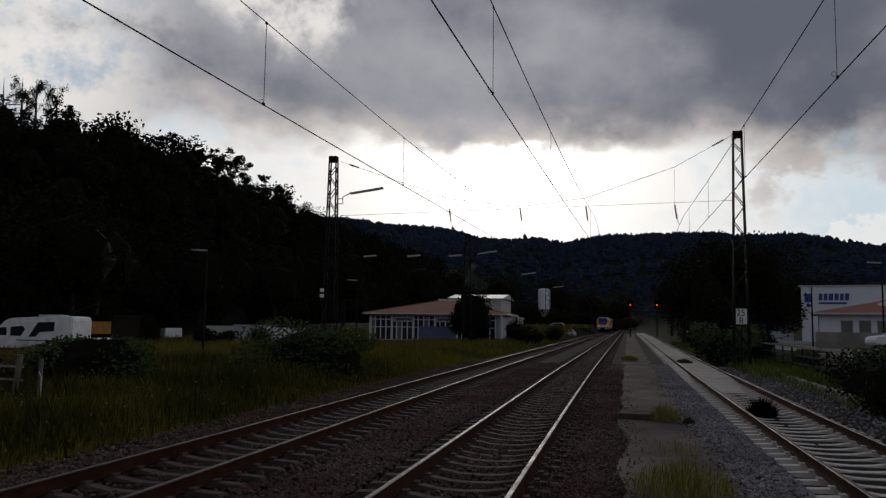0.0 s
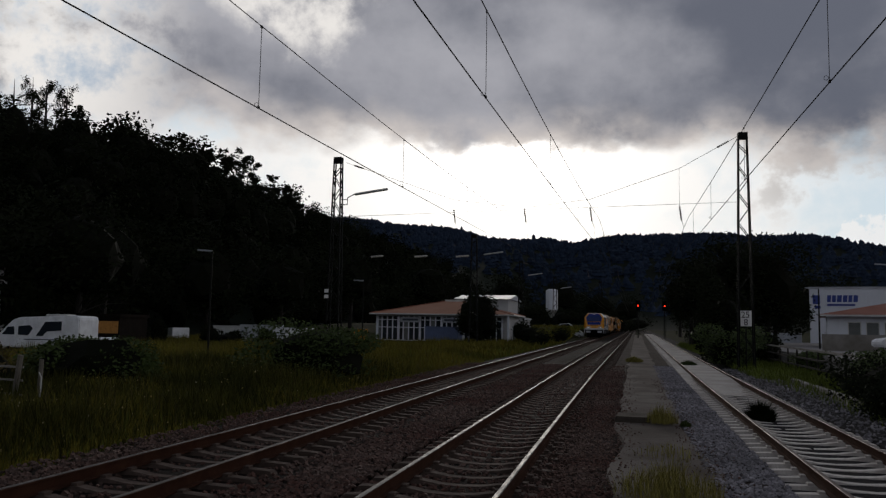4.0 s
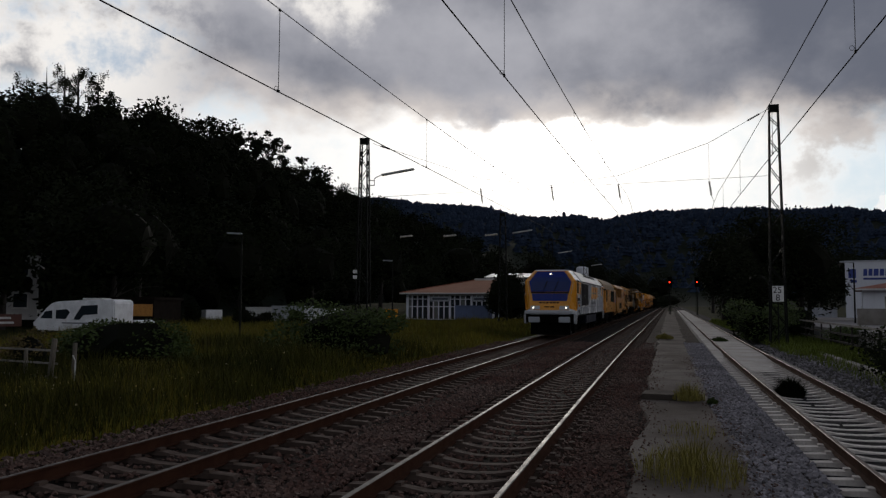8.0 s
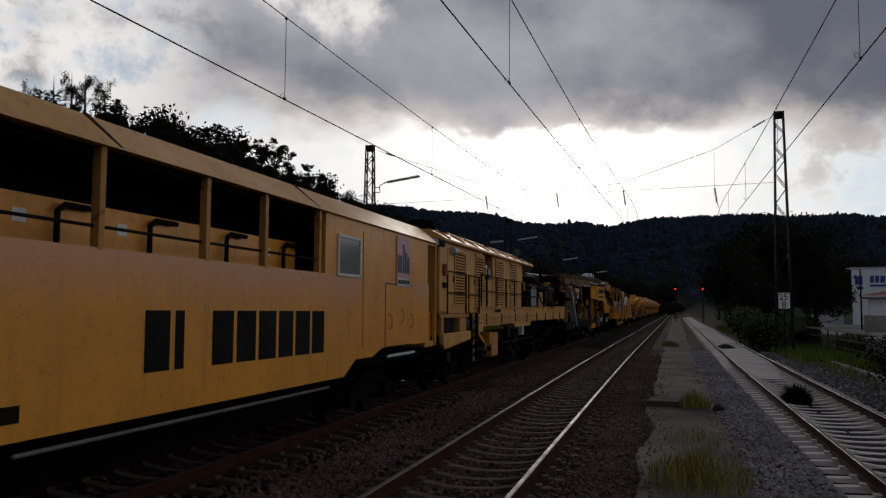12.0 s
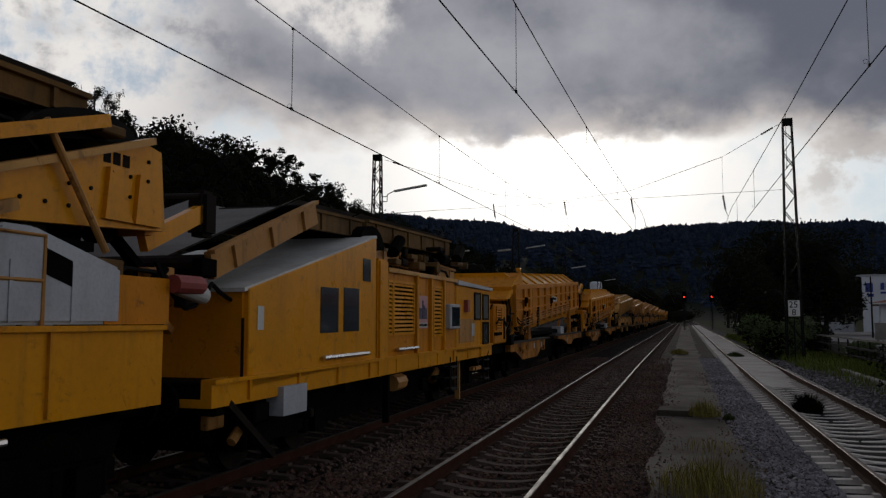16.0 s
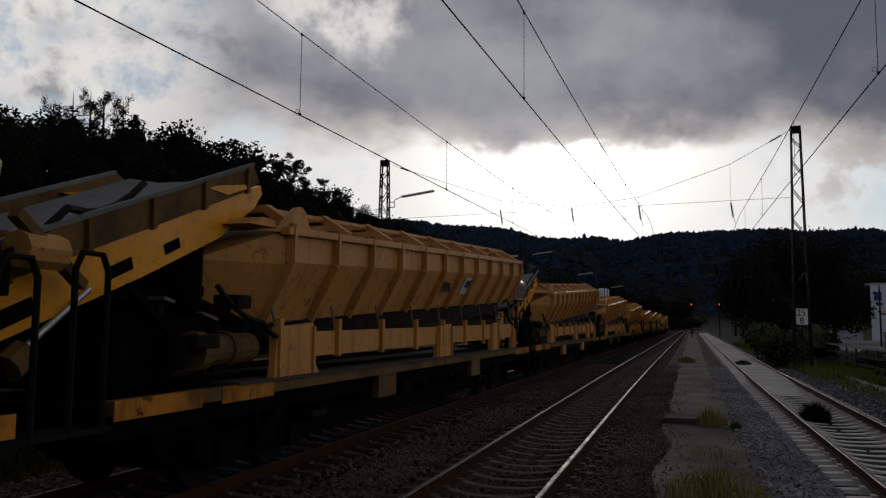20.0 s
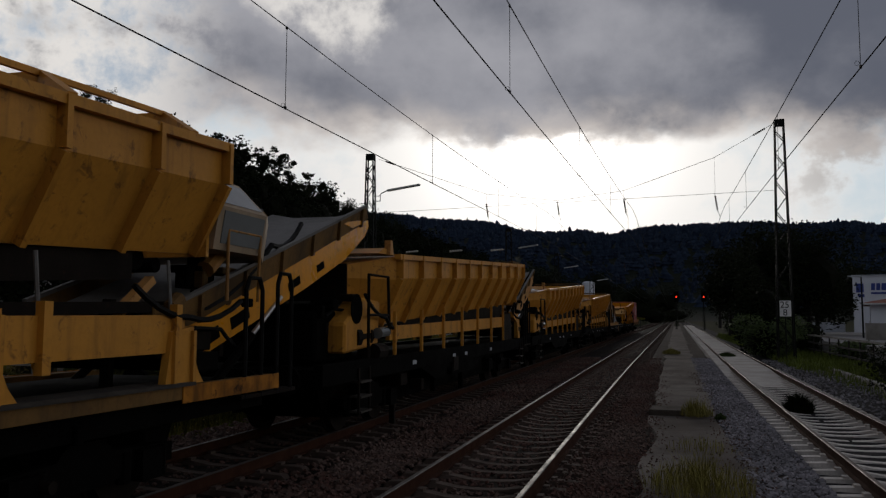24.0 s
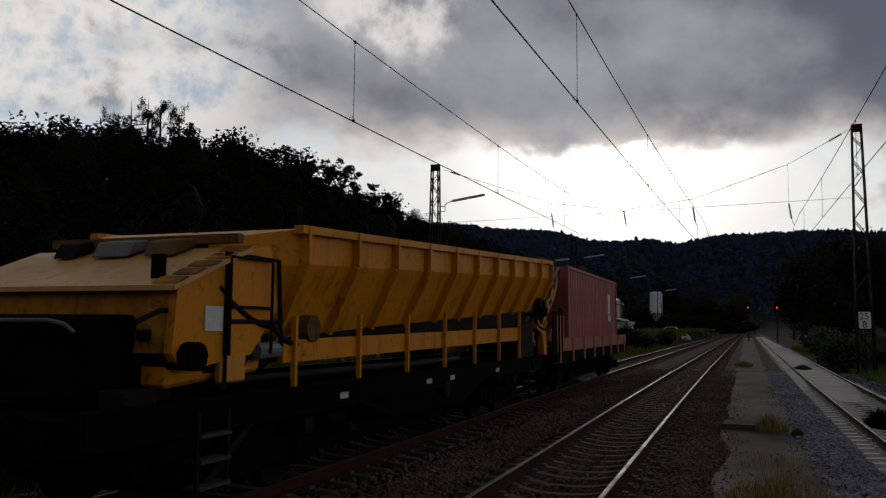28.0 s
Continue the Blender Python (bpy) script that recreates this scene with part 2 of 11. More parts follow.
m_ochre = mat("worn_ochre_paint", (0.54, 0.262, 0.075), 0.40, rust=0.7, dirt=0.6, dirt_col=(0.11, 0.055, 0.02), spec=0.10, **YEL)
m_screen = mat("blue_windscreen_glass", (0.006, 0.022, 0.13), 0.05, spec=0.35, amount=0.2, fine_amount=0.05, bump=0.0)
m_coach = mat("pale_yellow_coach_paint", (0.69, 0.305, 0.040), 0.35, rust=0.35, dirt=0.45, dirt_col=(0.25, 0.14, 0.05), spec=0.3, **YEL)
m_coach_faded = mat("sun_faded_coach_paint", (0.70, 0.305, 0.035), 0.35, rust=0.3, dirt=0.4, dirt_col=(0.25, 0.14, 0.05), spec=0.3, fade=(2.15, 2.75, (0.56, 0.28, 0.17)), **YEL)
m_loco_white = mat("light_grey_paint", (0.51, 0.53, 0.575), 0.25, scale=0.6, amount=0.2, dirt=0.3, dirt_col=(0.25, 0.24, 0.23), bump=0.02)
m_loco_silver = mat("silver_roof_paint", (0.55, 0.54, 0.52), 0.34, 0.3, scale=0.6, amount=0.3, dirt=0.45, dirt_col=(0.22, 0.20, 0.18), bump=0.03)
m_loco_orange = mat("amber_paint", (0.74, 0.31, 0.02), 0.28, scale=0.6, amount=0.2, dirt=0.3, dirt_col=(0.30, 0.16, 0.05), bump=0.02)
m_loco_blue = mat("dark_blue_paint", (0.006, 0.022, 0.20), 0.15, spec=0.25, scale=0.8, amount=0.3, dirt=0.3, dirt_col=(0.08, 0.08, 0.09), bump=0.02)
m_navy = mat("dark_navy_paint", (0.014, 0.017, 0.032), 0.55, dirt=0.4, bump=0.04, spec=0.15)
m_slate = mat("slate_grey_paint", (0.06, 0.075, 0.11), 0.5, dirt=0.4, bump=0.04)
# Sooty steel; the shade under and inside the vehicles is put into it too.
m_black = mat("sooty_steel_and_shade", (0.0035, 0.0033, 0.003), 0.85, scale=2.0, dirt=0.4, dirt_col=(0.006, 0.005, 0.004), bump=0.1, spec=0.03)
m_dark = mat("dark_brown_steel", (0.012, 0.009, 0.007), 0.8, scale=2.0, dirt=0.5, dirt_col=(0.02, 0.014, 0.01), rust=0.5, rust_col=(0.035, 0.016, 0.008), bump=0.12, spec=0.08)
m_grime = mat("grimy_yellow_brown_steel", (0.17, 0.095, 0.030), 0.75, scale=1.2, col2=(0.06, 0.040, 0.022), amount=0.85, dirt=0.7, dirt_col=(0.03, 0.022, 0.014), rust=0.6, bump=0.15, spec=0.12)
m_rail_worn = mat("dull_rail_head", (0.060, 0.048, 0.042), 0.55, 0.4, scale=3.0, amount=0.4, bump=0.02, spec=0.25)
m_grate = mat("black_grille", (0.005, 0.005, 0.006), 0.7, bump=0.3, bump_scale=90, spec=0.06)
m_glass = mat("tinted_glass", (0.02, 0.026, 0.034), 0.06, amount=0.15, fine_amount=0.05, bump=0.0)
m_pane = mat("dusty_window_glass", (0.16, 0.17, 0.17), 0.10, amount=0.4, fine_amount=0.05, bump=0.0)
m_rubber = mat("black_rubber", (0.006, 0.006, 0.006), 0.75, spec=0.1)
m_rooftan = mat("weathered_brown_roof", (0.30, 0.215, 0.13), 0.62, scale=0.9, amount=0.5, dirt=0.6, dirt_col=(0.16, 0.11, 0.07), bump=0.08)
m_belt = mat("grey_conveyor_belt", (0.16, 0.155, 0.15), 0.75, dirt=0.5, dirt_col=(0.10, 0.085, 0.07), bump=0.1, spec=0.15)
m_tread = mat("dark_worn_tread_plate", (0.055, 0.048, 0.042), 0.8, dirt=0.7, dirt_col=(0.02, 0.015, 0.012), bump=0.2, spec=0.15)
m_white = mat("white_paint", (0.84, 0.86, 0.90), 0.45, dirt=0.12, dirt_col=(0.4, 0.38, 0.35), bump=0.03)
m_offwhite = mat("off_white_plate", (0.60, 0.61, 0.60), 0.5, dirt=0.5, dirt_col=(0.32, 0.29, 0.25), bump=0.03)
m_greybox = mat("pale_grey_cover", (0.42, 0.45, 0.50), 0.5, dirt=0.4, dirt_col=(0.22, 0.21, 0.2), bump=0.03)
m_ink = mat("black_lettering", (0.006, 0.006, 0.007), 0.7, bump=0.0, spec=0.08)
m_greyink = mat("grey_lettering", (0.16, 0.17, 0.19), 0.6, bump=0.0)
m_logo_pink = mat("faded_pink_panel", (0.55, 0.30, 0.32), 0.5, dirt=0.3, bump=0.0)
m_logo_navy = mat("navy_panel", (0.03, 0.035, 0.10), 0.5, bump=0.0)
m_red = mat("faded_red_paint", (0.30, 0.055, 0.05), 0.55, scale=0.8, dirt=0.5, dirt_col=(0.14, 0.04, 0.035), bump=0.05)
m_chrome = mat("bright_worn_steel", (0.6, 0.6, 0.6), 0.28, 0.9, bump=0.02)
m_hazard = mat("black_stripe", (0.015, 0.015, 0.015), 0.6, bump=0.0)
m_headlamp = mat("lit_headlamp", (0.9, 0.88, 0.8), 0.3, emit=(1.0, 0.93, 0.78, 1.6), bump=0.0)
m_lampglass = mat("lamp_lens", (0.5, 0.52, 0.55), 0.12, bump=0.0)
m_redlight = mat("red_signal_light", (0.6, 0.02, 0.01), 0.3, emit=(1.0, 0.03, 0.01, 2.5), bump=0.0)
m_rail_top = mat("polished_rail_head", (0.062, 0.055, 0.05), 0.52, 0.3, scale=3.0, amount=0.25, bump=0.01, spec=0.3)
m_rail_rust = mat("rusty_rail_head", (0.085, 0.050, 0.036), 0.55, 0.4, scale=3.0, amount=0.5, bump=0.03)
m_rail = mat("rusty_rail_web", (0.048, 0.020, 0.012), 0.9, scale=3.0, col2=(0.020, 0.009, 0.006), bump=0.2, spec=0.05)
m_sleeper = mat("stained_sleeper", (0.115, 0.085, 0.072), 0.85, scale=3.0, col2=(0.03, 0.021, 0.016), amount=0.7, random_tone=0.35, bump=0.3, spec=0.06)
m_sleeper_pale = mat("pale_concrete_sleeper", (0.70, 0.66, 0.62), 0.85, scale=3.0, col2=(0.34, 0.29, 0.26), amount=0.7, random_tone=0.35, bump=0.25, spec=0.2)
# Rusty ballast, near black: the shade of the gaps is in its colour.
m_ballast = mat("rusty_ballast_gap_shade", (0.007, 0.005, 0.004), 0.9, scale=0.5, col2=(0.020, 0.011, 0.008), amount=0.8, fine=24, fine_amount=0.7, bump=1.0, bump_scale=26, spec=0.06)
m_stone = mat("ballast_stone", (0.155, 0.105, 0.088), 0.85, scale=0.35, col2=(0.085, 0.028, 0.020), amount=0.8, island=1.0, bump=0.3, spec=0.15)
m_stone_blue = mat("blue_grey_stone", (0.36, 0.345, 0.375), 0.85, scale=0.4, col2=(0.10, 0.095, 0.10), amount=0.7, island=1.0, bump=0.3, spec=0.06)
m_edge_gravel = mat("brown_grey_gravel", (0.040, 0.030, 0.025), 0.9, scale=0.6, col2=(0.020, 0.013, 0.010), amount=0.8, fine=22, fine_amount=0.75, bump=1.0, bump_scale=26, spec=0.06)
# Gravel darkened to hold the shade between stones and sleepers.
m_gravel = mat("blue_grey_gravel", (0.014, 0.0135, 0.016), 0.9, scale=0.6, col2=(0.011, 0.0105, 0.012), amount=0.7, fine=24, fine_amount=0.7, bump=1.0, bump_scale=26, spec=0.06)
m_path = mat("old_concrete_path", (0.150, 0.132, 0.118), 0.9, scale=0.45, col2=(0.075, 0.062, 0.053), amount=0.9, fine=9, fine_amount=0.35, bump=0.5, bump_scale=30, spec=0.04)
# Slab concrete darkened: the shade on its front edge is in this colour.
m_slab = mat("darkened_concrete", (0.085, 0.072, 0.062), 0.9, scale=1.5, col2=(0.04, 0.034, 0.028), amount=0.8, bump=0.5, bump_scale=30, spec=0.04)
m_fill = mat("pale_sandy_infill", (0.40, 0.375, 0.35), 0.9, scale=0.5, col2=(0.2, 0.18, 0.16), amount=0.7, fine=12, fine_amount=0.3, bump=0.5, bump_scale=30)
m_soil = mat("grassy_soil", (0.024, 0.027, 0.008), 0.95, scale=0.12, col2=(0.010, 0.012, 0.004), amount=0.9, fine=3, fine_amount=0.6, bump=0.8, bump_scale=8, spec=0.02)
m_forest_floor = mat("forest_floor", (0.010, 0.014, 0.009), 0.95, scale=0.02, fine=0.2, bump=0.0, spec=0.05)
m_grass = mat("dry_green_grass", (0.21, 0.175, 0.024), 0.85, scale=0.15, col2=(0.036, 0.045, 0.008), amount=0.9, island=0.6, bump=0.0, spec=0.1)
m_greengrass = mat("fresh_grass", (0.15, 0.19, 0.032), 0.85, scale=0.3, col2=(0.055, 0.075, 0.014), island=0.6, bump=0.0, spec=0.1)
# Made-up dark plant: the near grass's shade is put into its colour.
m_near_dark = mat("near_grass_darkness", (0.070, 0.070, 0.014), 0.85, scale=0.4, col2=(0.022, 0.028, 0.007), amount=0.9, island=0.7, bump=0.0, spec=0.05)
m_petal = mat("pale_yellow_petals", (0.55, 0.40, 0.12), 0.8, col2=(0.55, 0.50, 0.38), scale=2.0, amount=0.9, bump=0.0, spec=0.1)
m_weed = mat("yellowish_weeds", (0.26, 0.23, 0.06), 0.85, scale=0.5, island=0.6, bump=0.0, spec=0.1)
m_drygrass = mat("seeding_dry_grass", (0.12, 0.092, 0.04), 0.85, scale=0.3, island=0.6, bump=0.0, spec=0.1)
m_leaf = mat("bush_leaves", (0.052, 0.080, 0.016), 0.7, scale=0.4, col2=(0.016, 0.026, 0.008), island=0.7, bump=0.0, spec=0.2)
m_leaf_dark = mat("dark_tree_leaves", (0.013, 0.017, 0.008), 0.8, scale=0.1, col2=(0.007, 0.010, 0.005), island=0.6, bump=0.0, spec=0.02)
# Haze over the far ridge is put into this paler, bluer colour.
m_conifer_haze = mat("hazy_distant_conifers", (0.024, 0.038, 0.068), 0.9, scale=0.01, col2=(0.014, 0.022, 0.042), island=0.6, bump=0.0, spec=0.05)
# Near black: stands in for the shade inside crowns and bushes.
m_inner_shade = mat("inner_shade", (0.006, 0.007, 0.004), 0.95, bump=0.0, spec=0.05)
m_bark = mat("dark_bark", (0.014, 0.011, 0.009), 0.9, bump=0.4, bump_scale=20)
m_mast = mat("galvanised_lattice_steel", (0.009, 0.010, 0.009), 0.7, scale=1.0, rust=0.4, rust_col=(0.03, 0.018, 0.012), bump=0.05, spec=0.12)
m_wire = mat("dark_copper_wire", (0.012, 0.012, 0.012), 0.7, 0.0, bump=0.0, spec=0.1)
m_insul = mat("brown_insulator", (0.05, 0.03, 0.025), 0.3, bump=0.0)
m_insul_w = mat("pale_insulator", (0.55, 0.52, 0.45), 0.3, bump=0.0)
m_concrete = mat("weathered_concrete", (0.26, 0.245, 0.225), 0.9, scale=0.8, col2=(0.14, 0.125, 0.105), amount=0.8, bump=0.4)
m_wall = mat("white_render", (0.70, 0.73, 0.80), 0.85, scale=0.3, amount=0.15, dirt=0.2, dirt_col=(0.34, 0.34, 0.36), bump=0.1)
m_wall2 = mat("cream_render", (0.46, 0.46, 0.47), 0.85, scale=0.4, amount=0.2, dirt=0.25, dirt_col=(0.3, 0.29, 0.27), bump=0.1)
m_tile_roof = mat("red_roof_tiles", (0.27, 0.095, 0.06), 0.75, scale=0.5, amount=0.4, dirt=0.3, bump=0.4, bump_scale=5)
m_brown_roof = mat("orange_brown_roof_tiles", (0.33, 0.165, 0.10), 0.75, scale=0.4, amount=0.4, dirt=0.25, bump=0.4, bump_scale=5)
m_wood = mat("weathered_grey_wood", (0.14, 0.125, 0.105), 0.9, scale=2.0, amount=0.6, bump=0.4, bump_scale=30)
m_sign = mat("white_enamel", (0.80, 0.80, 0.80), 0.4, scale=3, amount=0.15, bump=0.0)
m_brown_sign = mat("brown_sign_face", (0.09, 0.03, 0.02), 0.5, bump=0.0)
m_bluesign = mat("blue_lettering", (0.03, 0.06, 0.30), 0.5, bump=0.0)
m_carblue = mat("blue_grey_tarp", (0.10, 0.14, 0.26), 0.6, bump=0.05)
m_asphalt = mat("grey_yard_paving", (0.22, 0.21, 0.21), 0.9, scale=0.3, bump=0.2)


# ---- mesh helpers ----
def box(bm, x0, x1, y0, y1, z0, z1):
    return prism(bm, "z", [(x0, y0), (x1, y0), (x1, y1), (x0, y1)], z0, z1)


def prism(bm, axis, pts, a, b, pts2=None):
    """A polygon drawn across an axis and drawn out from a to b. x: points (y, z); y: points (x, z); z: points (x, y)."""
    def at(p, h):
        return (h, p[0], p[1]) if axis == "x" else (p[0], h, p[1]) if axis == "y" else (p[0], p[1], h)
    lo = [bm.verts.new(at(p, a)) for p in pts]
    hi = [bm.verts.new(at(p, b)) for p in (pts2 or pts)]
    k = len(pts)
    bm.faces.new(lo)
    bm.faces.new(hi[::-1])
    for i in range(k):
        bm.faces.new((lo[i], hi[i], hi[(i + 1) % k], lo[(i + 1) % k]))
    return lo + hi


def rod(bm, p, q, r, n=6, r2=None):
    p, q = Vector(p), Vector(q)
    way = (q - p).normalized()
    side = way.orthogonal().normalized()
    over = way.cross(side)
    r2 = r if r2 is None else r2
    a = [bm.verts.new(p + (side * math.cos(i * math.tau / n) + over * math.sin(i * math.tau / n)) * r) for i in range(n)]
    b = [bm.verts.new(q + (side * math.cos(i * math.tau / n) + over * math.sin(i * math.tau / n)) * r2) for i in range(n)]
    bm.faces.new(a[::-1])
    bm.faces.new(b)
    for i in range(n):
        bm.faces.new((a[i], a[(i + 1) % n], b[(i + 1) % n], b[i]))


def bar(bm, p, q, w, h, up=(0, 0, 1)):
    """A rectangular beam from p to q: w across, h along up."""
    p, q, up = Vector(p), Vector(q), Vector(up)
    way = (q - p).normalized()
    side = way.cross(up)
    if side.length < 1e-4:
        side = way.cross(Vector((1, 0, 0)))
    side.normalize()
    over = side.cross(way).normalized()
    vs = []
    for c in (p, q):
        vs.append([bm.verts.new(c + side * (sx * w / 2) + over * (sz * h / 2)) for sx, sz in ((-1, -1), (1, -1), (1, 1), (-1, 1))])
    a, b = vs
    bm.faces.new(a[::-1])
    bm.faces.new(b)
    for i in range(4):
        bm.faces.new((a[i], a[(i + 1) % 4], b[(i + 1) % 4], b[i]))


def pipe(bm, pts, r, n=6):
    """One bent tube through the points."""
    pts = [Vector(p) for p in pts]
    rings, side = [], None
    for i, p in enumerate(pts):
        a = (p - pts[i - 1]).normalized() if i else (pts[1] - p).normalized()
        b = (pts[i + 1] - p).normalized() if i + 1 < len(pts) else a
        way = (a + b).normalized() if (a + b).length > 1e-3 else a
        side = way.orthogonal() if side is None else side - way * side.dot(way)
        if side.length < 1e-4:
            side = way.orthogonal()
        side.normalize()
        over = way.cross(side)
        rings.append([bm.verts.new(p + (side * math.cos(j * math.tau / n) + over * math.sin(j * math.tau / n)) * r) for j in range(n)])
    for u, w in zip(rings, rings[1:]):
        for j in range(n):
            bm.faces.new((u[j], u[(j + 1) % n], w[(j + 1) % n], w[j]))
    bm.faces.new(rings[0][::-1])
    bm.faces.new(rings[-1])


def soften(bm, amount=0.02, seg=2):
    bmesh.ops.bevel(bm, geom=list(bm.edges), offset=amount, segments=seg, affect="EDGES", clamp_overlap=True)


def mesh_of(name, bm, material, smooth=False):
    bmesh.ops.recalc_face_normals(bm, faces=list(bm.faces))
    me = bpy.data.meshes.new(name)
    bm.to_mesh(me)
    bm.free()
    for m in (material if isinstance(material, (list, tuple)) else [material]):
        me.materials.append(m)
    if smooth:
        me.polygons.foreach_set("use_smooth", [True] * len(me.polygons))
    return me


SPLIT = {"side_rib", "girder_rib", "roller", "hazard_stripe", "data_plate", "end_drum", "louvre_slat", "railing_bar", "spring_strut", "frame_lug",
         "corner_post", "lattice_brace", "roof_rib", "rib", "roof_seam", "trough_stay", "guard_grid", "corrugation", "stanchion", "corner_frame",
         "tail_lamp", "plate", "rung", "gear_housing", "hoop_rail", "cross_member", "panel_edge", "stand", "chain_arm", "slab_piece", "glazing_bar", "cover_sheet", "front_gusset", "walkway", "step_pocket", "seam", "roof_fan", "roof_grille", "speed_stripe", "guard_rail", "emblem_block", "name_sign", "pipe_run"}


def islands(bm):
    """The separate lumps of a bmesh, each as a bmesh of its own."""
    bm.verts.index_update()
    seen, out = set(), []
    for v in bm.verts:
        if v.index in seen:
            continue
        heap, group = [v], []
        seen.add(v.index)
        while heap:
            w = heap.pop()
            group.append(w)
            for e in w.link_edges:
                o = e.other_vert(w)
                if o.index not in seen:
                    seen.add(o.index)
                    heap.append(o)
        nb = bmesh.new()
        copy = {w.index: nb.verts.new(w.co) for w in group}
        for f in {f for w in group for f in w.link_faces}:
            nb.faces.new([copy[w.index] for w in f.verts])
        out.append(nb)
    return out


def part(name, bm, material, parent, label="", smooth=False):
    if name in SPLIT:
        for nb in islands(bm):
            ob = new(name, mesh_of(name, nb, material, smooth))
            ob.parent = parent
            tagged(ob, label)
        bm.free()
        return ob
    ob = new(name, mesh_of(name, bm, material, smooth))
    ob.parent = parent
    return tagged(ob, label)


def piece(name, me, parent, m):
    ob = new(name, me)
    ob.parent = parent
    ob.matrix_basis = m
    return ob


def thing(name, label, category, m=None, group="", kind=""):
    ob = new(name)
    if m is not None:
        ob.matrix_basis = m
    ob.empty_display_size = 0.2
    return tagged(ob, label, category, group, kind)


def solid(name, bm, material, label, category="", kind="", group="", smooth=False):
    return tagged(new(name, mesh_of(name, bm, material, smooth)), label, category, group, kind)


def raw_mesh(name, verts, faces, material):
    me = bpy.data.meshes.new(name)
    me.from_pydata(verts, [], faces)
    me.materials.append(material)
    return me


def letters(name, words, size, material, parent, m, label="", extrude=0.004, squeeze=1.0, length=None):
    cu = bpy.data.curves.new(name, "FONT")
    cu.body, cu.size, cu.extrude = words, size, extrude
    tmp = bpy.data.objects.new(name, cu)
    scene.collection.objects.link(tmp)
    bpy.context.view_layer.update()
    me = bpy.data.meshes.new_from_object(tmp.evaluated_get(bpy.context.evaluated_depsgraph_get()))
    bpy.data.objects.remove(tmp)
    me.materials.clear()
    me.materials.append(material)
    if length:
        squeeze = length / max(v.co.x for v in me.vertices)
    me.transform(Matrix.Diagonal((squeeze, 1, 1, 1)))
    me.name = name
    ob = new(name, me)
    ob.parent = parent
    ob.matrix_basis = m
    return tagged(ob, label)


def on_side(x, y, z):
    """The pose of lettering on a vehicle's flank that faces +x, read towards +y."""
    return Matrix(((0, 0, 1, x), (1, 0, 0, y), (0, 1, 0, z), (0, 0, 0, 1)))


def facing(x, y, z, turn=0.0):
    """The pose of lettering that faces -y, read towards +x."""
    return pose(x, y, z, 90, 0, turn)


# ---- the lie of the line ----
BEND = 7500.0
X_LEFT, X_MID, X_RIGHT = -6.0, -1.95, 3.65


BEND_END = 47.0
GRADE = 0.0059


def bend(y):
    """Sideways drift of the line: a slight curve, then straight."""
    if y <= 0:
        return 0.0
    return y * y / BEND if y < BEND_END else (BEND_END * BEND_END + 2 * BEND_END * (y - BEND_END)) / BEND


def heading(y):
    return -math.degrees(math.atan(2 * min(max(y, 0.0), BEND_END) / BEND))


def rise(y):
    """The line climbs gently away from the viewer."""
    y = min(y, 420.0) - 11.0
    return GRADE * (y + math.sqrt(y * y + 36.0)) / 2


# ---- ground ----
def ease(a, b, v):
    f = min(max((v - a) / (b - a), 0.0), 1.0)
    return f * f * (3 - 2 * f)


RIDGE = ((-900, 106), (-296, 98), (-143, 93), (55, 116), (162, 110), (366, 83), (900, 74))


def ridge(x):
    for (a, ha), (b, hb) in zip(RIDGE, RIDGE[1:]):
        if x <= b:
            return ha + (hb - ha) * ease(a, b, x)
    return RIDGE[-1][1]


def lie(x, y):
    """Height of the land: a flat valley floor, a wooded slope along the west side, a ridge across the head of the valley."""
    z = -0.34 + rise(y)
    west = ease(-54, -112, x) * (12 + 18 * ease(60, 150, y) + 3.0 * ease(120, 220, y) * ease(400, 260, y) + 4.4 * ease(60, 100, y) * ease(225, 150, y))
    west += ease(-112, -330, x) * 26
    west += ease(-54, -80, x) * 2.0 * noise.noise((x * 0.02, y * 0.02, 0.3))
    z += west
    z += ease(420, 1080, y) * (ridge(x) - 0.5 * min(west, 40) + 7 * noise.noise((x * 0.012, y * 0.006, 4.0)))
    z += 36 * ease(120, 520, x) * (1 - .7 * ease(150, 420, y))
    z += 60 * ease(-60, -380, y)
    z += 2.0 * ease(95, 140, y) * ease(-9, -13, x - bend(y)) * ease(-56, -50, x)
    z += 0.12 * noise.noise((x * 0.2, y * 0.2, 1.7)) * ease(-9.5, -14, x)
    return z


def steps_between(stops):
    out = []
    for a, b, s in stops:
        out += [a + s * i for i in range(int(round((b - a) / s)))]
    return out + [stops[-1][1]]


def make_ground():
    xs = steps_between([(-1400, -400, 100), (-400, -140, 20), (-140, -40, 5), (-40, -8, 2), (-8, 10, 3), (10, 40, 5), (40, 200, 20), (200, 1400, 100)])
    ys = steps_between([(-400, -20, 40), (-20, 60, 4), (60, 160, 10), (160, 460, 20), (460, 1400, 40), (1400, 2600, 200)])
    verts = [(x, y, lie(x, y)) for y in ys for x in xs]
    w = len(xs)
    faces = [(j * w + i, j * w + i + 1, (j + 1) * w + i + 1, (j + 1) * w + i) for j in range(len(ys) - 1) for i in range(w - 1)]
    me = raw_mesh("ground", verts, faces, m_soil)
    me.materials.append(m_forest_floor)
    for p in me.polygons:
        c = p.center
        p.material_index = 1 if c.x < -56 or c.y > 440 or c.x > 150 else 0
        p.use_smooth = True
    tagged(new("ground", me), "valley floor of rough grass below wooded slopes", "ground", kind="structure")


